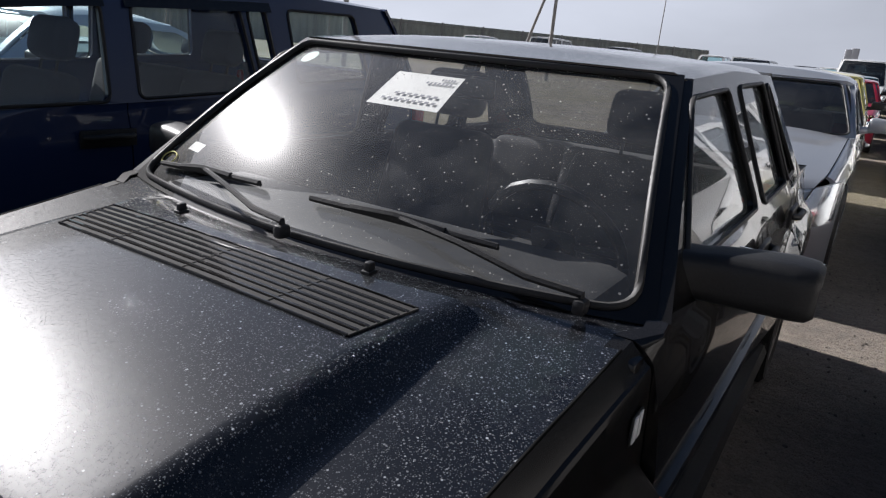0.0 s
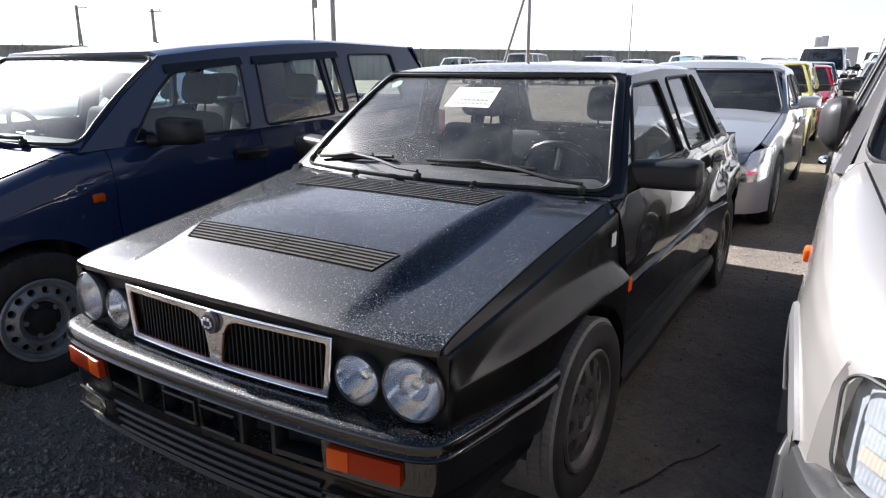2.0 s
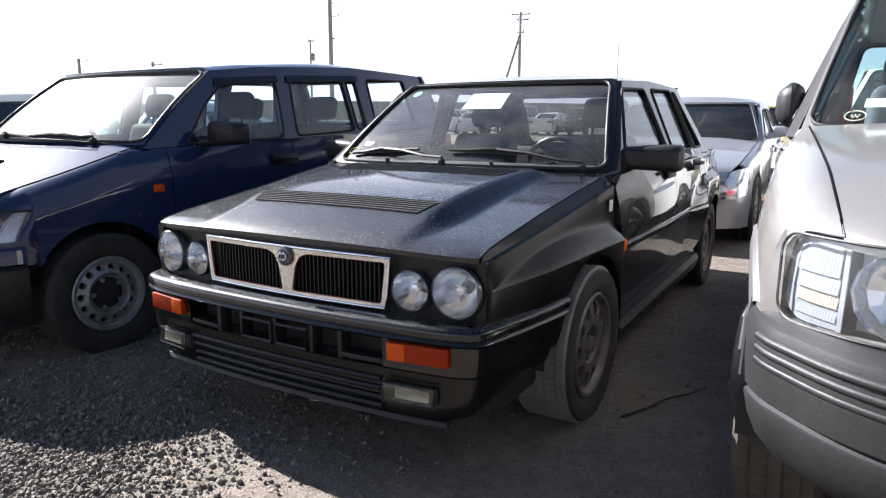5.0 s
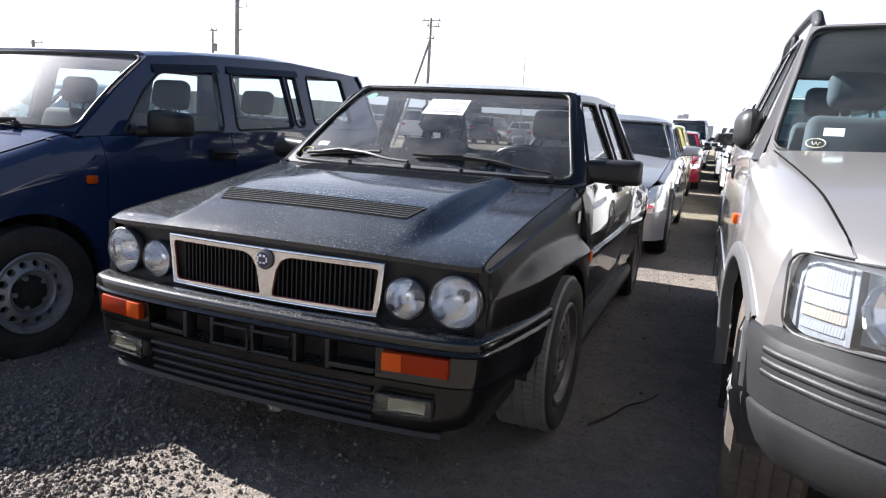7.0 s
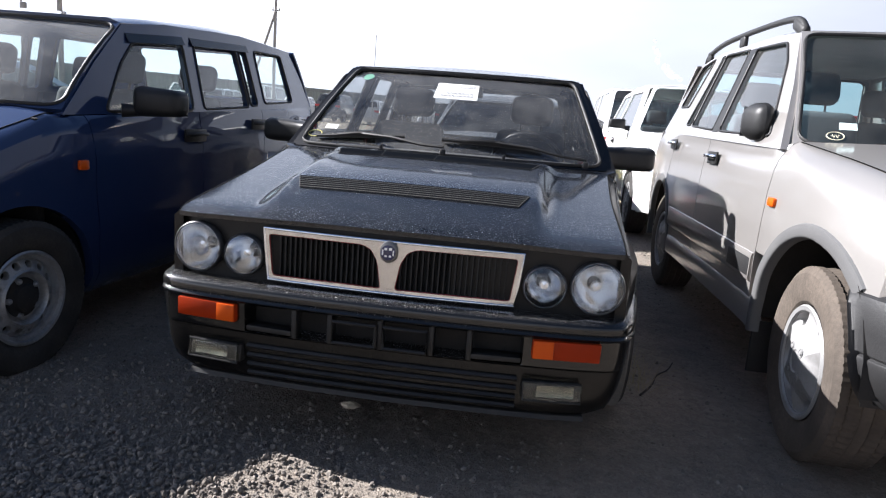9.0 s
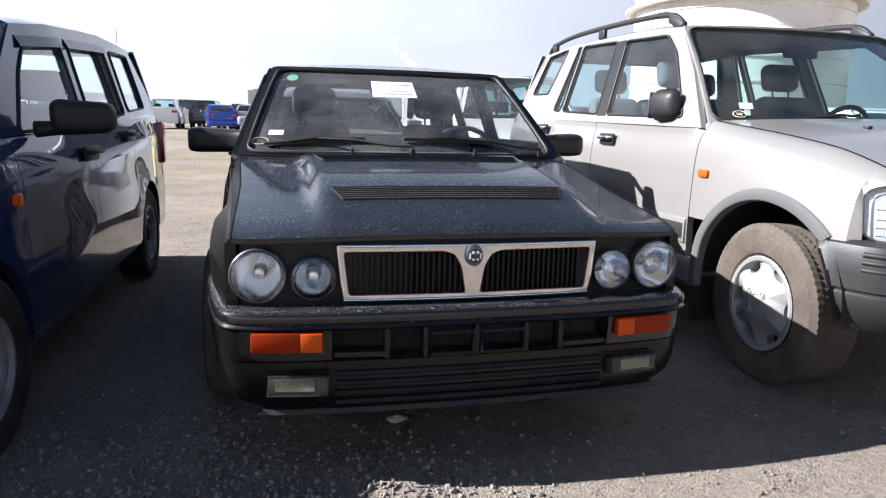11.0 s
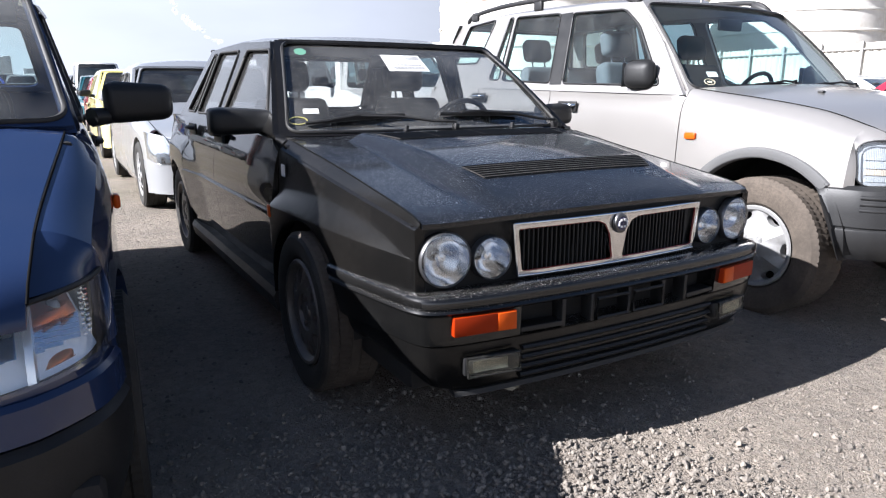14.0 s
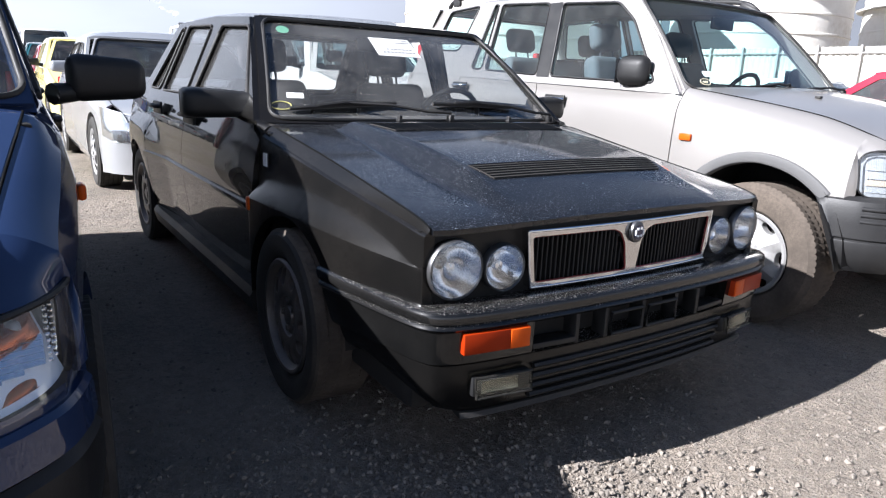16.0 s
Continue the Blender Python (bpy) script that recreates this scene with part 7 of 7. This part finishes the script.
    c.face("grille", -0.34, 0.34, k["nose_z"] - 0.16, k["nose_z"] - 0.08, M_UNDER, 0.006, 0.015)
    c.face("air_intake", -0.5, 0.5, k["sill"] + 0.08, k["sill"] + 0.2, M_UNDER, 0.006, 0.015)
    c.tail(n - 0.03, k["tail_z"] + 0.02, paint, W)
    part("rear_bumper", box(W * 1.86, 0.16, 0.26, (0, n - 0.02, k["sill"] + 0.24), 0.06), paint, root)
    if kind in ("coupe", "sedan"):
        part("boot_lid", grid(12, 6, lambda u, v: ((2 * u - 1) * W * 0.84, lerp(yf - 0.03, n + 0.01, v), lerp(k["tail_z"] + 0.02, k["tail_z"] + 0.005, v) + 0.03 * (1 - (2 * u - 1) ** 2))), paint, root)
    c.under(0.3, n - 0.1, W * 0.85, k["sill"], k["sill"] + 0.2)
    part("bulkhead", box(W * 1.7, 0.04, fz - 0.45, (0, yc + 0.1, (fz + 0.4) / 2), 0.01), M_UNDER, root)
    c.cabin((yc + 0.85, yc + 1.7), fz - 0.6, M_INTERIOR, 0, yc + 0.1, fz, yf, w=W * 0.43)
    return root


def lot_z(y):
    return 0.5 * step(12.0, 42.0, y)


P_WHITE = car_paint("white_car_paint", (0.72, 0.72, 0.70), 0.0, 0.12)
P_RED = car_paint("red_car_paint", (0.27, 0.012, 0.03), 0.0, 0.05)
P_YELLOW = car_paint("yellow_car_paint", (0.62, 0.55, 0.2), 0.0, 0.08)
P_TEAL = car_paint("teal_car_paint", (0.02, 0.09, 0.11), 0.3, 0.06)
P_BRIGHTBLUE = car_paint("bright_blue_paint", (0.01, 0.05, 0.35), 0.1, 0.05)
P_DARK = car_paint("dark_grey_paint", (0.03, 0.032, 0.036), 0.3, 0.08)
P_PALE = car_paint("pale_blue_paint", (0.5, 0.58, 0.66), 0.4, 0.1)

far_car("coupe_car", "coupe", M_SILVERBLUE, "pale silver coupe parked behind the black hatchback", pose(0.03, 4.45, 0), M_GLASS_DARK, M_HUBCAP, True)
far_car("small_car", "wagon", P_YELLOW, "pale yellow small estate with black wheels", pose(0.0, 10.1, 0), M_GLASS_DARK, M_DARKRIM)
red = far_car("sedan_car", "sedan", P_RED, "red sedan in the row behind", pose(0.15, 15.2, lot_z(17)))
far_car("hatchback_car", "hatch", P_TEAL, "dark teal hatchback in the row behind", pose(0.1, 20.4, lot_z(22)))
white_van = far_car("delivery_van", "van", P_WHITE, "white high-roofed delivery van", pose(0.2, 25.5, lot_z(27)))
white_suv = far_car("off_road_car", "suv", P_WHITE, "white off-road car with dark windows", pose(2.3, 4.75, 0), M_GLASS_CRV)
white_sedan = far_car("sedan_car", "sedan", P_WHITE, "white sedan parked in a row", pose(2.3, 14.6, lot_z(16)))
silver_wagon = far_car("estate_car", "wagon", M_SILVERBLUE, "silver estate car parked in a row", pose(2.2, 19.8, lot_z(22)))
dark_suv = far_car("off_road_car", "suv", P_DARK, "dark grey off-road car parked in a row", pose(-5.0, 44.5, 0.5, 0, 0, 178))
blue_sedan = far_car("sedan_car", "sedan", P_BRIGHTBLUE, "bright blue sedan seen from behind", pose(-4.6, 42.0, 0.5, 0, 0, 190))
far_car("coupe_car", "coupe", P_PALE, "pale blue low coupe parked beside the navy van", pose(-4.9, 0.7, -0.06), M_GLASS_VAN)
copy_thing(white_van, pose(2.35, 9.6, 0))
rng = random.Random(8)
pool = (white_sedan, silver_wagon, white_suv, dark_suv, white_van, red)
for x, y, turn, ob in (
        (2.3, 25.2, 0, white_suv), (2.2, 30.6, 0, white_sedan), (2.3, 36.0, 0, silver_wagon), (2.2, 41.5, 0, white_van), (2.2, 47.0, 0, dark_suv), (2.4, 53, 0, white_sedan),
        (0.1, 31.2, 0, silver_wagon), (0.0, 36.6, 0, white_sedan), (0.0, 42.0, 0, silver_wagon), (-0.1, 48, 0, red), (0.1, 54, 0, white_suv),
        (4.7, 8.5, 0, silver_wagon), (4.7, 14.0, 0, dark_suv), (4.7, 19.5, 0, white_sedan), (4.8, 25, 0, white_van), (4.7, 31, 0, silver_wagon), (4.8, 37, 0, white_suv),
        (-2.2, 43.2, 176, silver_wagon), (-1.9, 49.5, 180, white_suv), (-7.4, 43.0, 183, white_suv), (-9.8, 42.5, 180, silver_wagon), (-12.3, 43.0, 178, dark_suv), (-14.8, 42.6, 182, white_sedan),
        (-17.2, 43.0, 180, white_van), (-19.7, 42.5, 180, silver_wagon), (-22.2, 43, 180, white_suv), (-3.4, 51.0, 180, dark_suv), (-7.0, 51.5, 180, white_van), (-10.2, 52, 180, white_sedan),
        (8.8, 5.1, 180, red), (19.0, 9.0, 180, dark_suv), (14.4, 10.0, 180, white_sedan), (14.2, 4.8, 180, silver_wagon), (17.0, 5.0, 180, white_suv),
        (8.2, 9.6, 180, white_sedan), (-7.1, 0.3, 0, white_sedan)):
    copy_thing(ob, pose(x, y, lot_z(y + (2 if turn == 0 else -2)), 0, 0, turn))


# ---- fences, tanks, poles ----
M_FENCE = worn("pale_sheet_metal", (0.55, 0.54, 0.5), (0.36, 0.32, 0.27), (0.5, 0.7), 0.8, 12, 0.05, 0.1)
M_FENCE_DARK = worn("weathered_fence", (0.34, 0.36, 0.33), (0.2, 0.21, 0.19), (0.6, 0.8), 0.5, 8, 0.05)
M_TANK = worn("white_tank_paint", (0.72, 0.70, 0.66), (0.5, 0.45, 0.38), (0.5, 0.7), 0.35, 4, 0.03)
M_CONCRETE = worn("pole_concrete", (0.32, 0.31, 0.3), (0.22, 0.21, 0.2), (0.7, 0.9), 2, 30, 0.1)


def sheet_fence(name, a, b, h, material, label, pitch=0.3, deep=0.05, panel=1.8, z=0.0):
    a, b = Vector(a), Vector(b)
    d = (b - a)
    n = int(d.length / panel)
    root = thing(name, Matrix.Translation((a.x, a.y, z)), label, "fence", kind="structure")
    u = d.normalized()
    side = Vector((u.y, -u.x))
    me, post = None, None
    for i in range(n):
        if me is None:
            k = int(panel / pitch) * 4
            bm = bmesh.new()
            rows = []
            for j in range(k + 1):
                o = deep * (1 if (j // 2) % 2 else 0)
                p = u * (panel * j / k) + side * o
                rows.append([bm.verts.new((p.x, p.y, q)) for q in (0.05, h)])
            for p, q in zip(rows, rows[1:]):
                bm.faces.new((p[0], q[0], q[1], p[1]))
            thicken(bm, (-side.x * 0.01, -side.y * 0.01, 0))
            me = mesh_of("fence_panel", bm, material, 0)
            pb = box(0.09, 0.09, h + 0.12, (side.x * 0.12, side.y * 0.12, h / 2), 0.01)
            join(pb, tube([(side.x * 0.1, side.y * 0.1, h - 0.25), (side.x * 0.1 + u.x * panel, side.y * 0.1 + u.y * panel, h - 0.25)], 0.035, 6))
            post = mesh_of("fence_post", pb, M_CONCRETE, 30)
        for nm, data in (("fence_panel", me), ("fence_post", post)):
            o = new(nm, data)
            o.parent = root
            o.location = (u.x * panel * i, u.y * panel * i, 0)
    return root


sheet_fence("fence_right", (28.3, 25.0), (26.2, -4.0), 3.0, M_FENCE, "pale corrugated sheet metal fence before the tanks")
sheet_fence("fence_far", (-78.0, 10.0), (-13.0, 68.0), 3.0, M_FENCE_DARK, "grey weathered sheet fence at the lot's edge", 0.6, 0.08, 3.6, 0.2)


def tank(x, y, r, h):
    root = thing("storage_tank", pose(x, y, 0), "large white ribbed cylindrical storage tank behind the fence", "tank", "storage tanks")
    prof, z = [(r, 0.0)], 0.0
    while z < h - 1.0:
        prof += [(r, z + 1.0), (r + 0.06, z + 1.02), (r + 0.06, z + 1.12), (r, z + 1.14)]
        z += 1.14
    part("tank_shell", lathe(prof + [(r, h)], 72, "z"), M_TANK, root, "", 30)
    part("tank_roof", lathe([(r + 0.12, h - 0.1), (r + 0.14, h + 0.05), (r, h + 0.1), (0.02, h + r * 0.16)], 72, "z"), M_TANK, root, "", 30)
    part("rim_ring", lathe([(r + 0.02, h * 0.68), (r + 0.5, h * 0.68), (r + 0.52, h * 0.68 + 0.1), (r + 0.02, h * 0.68 + 0.1)], 72, "z", closed=True), M_TANK, root, "", 30)
    return root


tank(22.9, 30.2, 5.3, 10.5)
tank(40.6, 25.6, 5.4, 10.5)
tank(56.0, 20.5, 5.4, 10.5)


def power_pole(x, y, h, label, arms=(), lean=None, r=0.11, legs=0.0, fork=0.0):
    """A concrete pole; arms: (height below the top, length, sideways shift); lean: a brace's foot; legs: how far two legs stand apart."""
    root = thing("power_pole", pose(x, y, lot_z(y)), label, "pole", "poles")
    if legs:
        for s in (-1, 1):
            part("leg", tube([(s * legs / 2, 0, -0.3), (0, 0, h - 0.5)], r * 0.7, 8), M_CONCRETE, root, "", 60)
        part("shaft", tube([(0, 0, h - 0.9), (0, 0, h)], r, 8), M_CONCRETE, root, "", 60)
    else:
        part("shaft", tube([(0, 0, -0.3), (0, 0, h)], r, 10, taper=r * 0.62), M_CONCRETE, root, "", 60)
    for down, w, shift in arms:
        part("crossarm", box(w, 0.05, 0.05, (shift, 0.06, h - down), 0.01, turn=pose(0, 0, 0, 0, 0, 15)), M_CONCRETE, root)
        for q in (-0.42, 0.42):
            part("insulator", lathe([(0.001, 0.0), (0.03, 0.0), (0.035, 0.05), (0.02, 0.08), (0.03, 0.11), (0.001, 0.12)], 8, "z"), M_WHITE, root, "", 50, Matrix.Translation((shift + q * w, 0.06, h - down + 0.02)))
    if lean:
        part("brace_pole", tube([(lean, 0, -0.3), (0, 0, h * 0.84)], r * 0.7, 8), M_CONCRETE, root, "", 60)
    return root


power_pole(-11.6, 27.8, 5.95, "concrete power pole with crossarms and a leaning brace", ((0.1, 0.9, 0.0), (0.35, 0.6, 0.1), (0.9, 0.35, 0.0)), -1.75, 0.09)
tall = power_pole(-14.3, 17.5, 7.6, "tall concrete pole with small brackets", (), None, 0.1)
part("bracket", tube([(0, 0, 4.75), (0.38, 0, 4.77), (0.38, 0, 5.2), (0, 0, 5.2)], 0.015, 6), M_CONCRETE, tall)
part("step_bolt", tube([(0, 0, 4.0), (0.2, 0, 4.03)], 0.02, 6), M_CONCRETE, tall)
slim = power_pole(-20.7, 23.7, 4.9, "slim pole with a transformer box", ((0.05, 0.35, 0.0),), None, 0.07)
part("transformer_box", box(0.2, 0.2, 0.35, (0.1, 0, 4.1), 0.03), M_CONCRETE, slim)
power_pole(-40.0, 24.0, 4.9, "two-legged concrete power pole far off", ((0.15, 0.9, 0.35),), None, 0.09, 0.7)
power_pole(-35.4, 25.9, 4.6, "two-legged concrete power pole far off", ((0.15, 0.9, 0.25),), None, 0.09, 0.6)
power_pole(-6.8, 27.2, 4.2, "thin mast without arms", (), None, 0.025)
power_pole(62.0, 51.0, 14.0, "tall slim mast behind the fence", (), None, 0.16)
# far blocks, the haze of the air painted into their pale bluish grey
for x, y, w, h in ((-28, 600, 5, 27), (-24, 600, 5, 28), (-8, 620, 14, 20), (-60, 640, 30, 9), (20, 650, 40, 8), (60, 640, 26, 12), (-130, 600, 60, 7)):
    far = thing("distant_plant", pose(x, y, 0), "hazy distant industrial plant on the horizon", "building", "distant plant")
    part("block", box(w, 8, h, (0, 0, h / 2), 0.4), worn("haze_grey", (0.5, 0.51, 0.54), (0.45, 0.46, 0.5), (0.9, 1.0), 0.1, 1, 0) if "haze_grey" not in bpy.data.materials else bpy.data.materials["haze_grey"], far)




def steam(x, y, z, w, h, n, seed):
    """A plume of soft white clumps drifting over the plant."""
    rng = random.Random(seed)
    bm = bmesh.new()
    for k in range(n):
        f = (k + 0.5) / n
        b = bmesh.new()
        bmesh.ops.create_icosphere(b, subdivisions=3, radius=1.0)
        r = rng.uniform(0.18, 0.36) * min(w, h)
        at = Vector((lerp(-0.5, 0.5, f) * w + rng.gauss(0, 0.12) * w, rng.gauss(0, 1.0), lerp(0.5, -0.5, f) * h + rng.gauss(0, 0.1) * h))
        for v in b.verts:
            d = 1 + 0.5 * noise.noise(v.co * 1.7 + at) + 0.25 * noise.noise(v.co * 4.3 + at)
            v.co = at + v.co * r * d
        join(bm, b)
    ob = new("steam_plume", mesh_of("steam_plume", bm, M_STEAM, 60))
    ob.location = (x, y, z)
    ob.visible_shadow = False
    return tagged(ob, "small white steam puff drifting over the plant", "steam", kind="stuff")


M_STEAM = bpy.data.materials.new("steam_white")
M_STEAM.use_nodes = True
bsdf(M_STEAM).inputs["Base Color"].default_value = (0.9, 0.9, 0.9, 1)
bsdf(M_STEAM).inputs["Roughness"].default_value = 1.0
bsdf(M_STEAM).inputs["Specular IOR Level"].default_value = 0.0
link(M_STEAM, math_node(M_STEAM, "MULTIPLY", noise_fac(M_STEAM, 0.3, 4, 0.6, 0.35, 0.8), 0.32), bsdf(M_STEAM).inputs["Alpha"])
steam(94.0, 598.0, 73.0, 7.0, 20.0, 7, 1)
steam(109.0, 598.0, 56.0, 14.0, 8.0, 7, 2)
steam(126.0, 598.0, 45.0, 13.0, 6.0, 6, 3)


# ---- small things on the ground ----
def build_litter():
    rng = random.Random(12)
    b = bmesh.new()
    bmesh.ops.create_icosphere(b, subdivisions=2, radius=0.022)
    for v in b.verts:
        v.co *= 1 + 0.9 * noise.noise(v.co * 110)
        v.co.z *= 0.55
        v.co.x *= 1.5
    ob = new("scrap", mesh_of("scrap", b, worn("tan_scrap", (0.62, 0.55, 0.42), (0.4, 0.34, 0.25), (0.7, 0.9), 30, 90, 0.4), 0))
    ob.location = (-0.174, 0.317, ground_z(-0.174, 0.317) + 0.012)
    tagged(ob, "crumpled tan scrap of rubbish on the gravel", "litter")
    pts = smooth_path([(0.92, 0.76, 0.008), (0.98, 0.87, 0.012), (1.03, 1.02, 0.01), (1.09, 1.1, 0.014), (1.14, 1.23, 0.01)], 5)
    ob = new("twig", mesh_of("twig", tube([(p.x, p.y, p.z + ground_z(p.x, p.y)) for p in pts], 0.005, 6, taper=0.003), worn("dark_twig", (0.025, 0.022, 0.02), (0.05, 0.045, 0.04), (0.7, 0.9), 20, 90, 0.2), 60))
    tagged(ob, "thin dark twig lying on the gravel", "twig")
    straw = worn("dry_straw", (0.34, 0.29, 0.18), (0.22, 0.18, 0.11), (0.8, 0.95), 20, 90, 0.1)
    bm = bmesh.new()
    for _ in range(26):
        x, y = rng.gauss(0.93, 0.03), rng.gauss(0.86, 0.07)
        h, dx, dy = rng.uniform(0.05, 0.17), rng.gauss(0, 0.05), rng.gauss(0, 0.05)
        z = ground_z(x, y)
        tube([(x, y, z - 0.005), (x + dx * 0.4, y + dy * 0.4, z + h * 0.6), (x + dx, y + dy, z + h)], 0.0013, 3, bm, 0.0006)
    tagged(new("dry_grass", mesh_of("dry_grass", bm, straw, 0)), "dry grass stalks standing beside a wheel", "grass", kind="stuff")


build_litter()
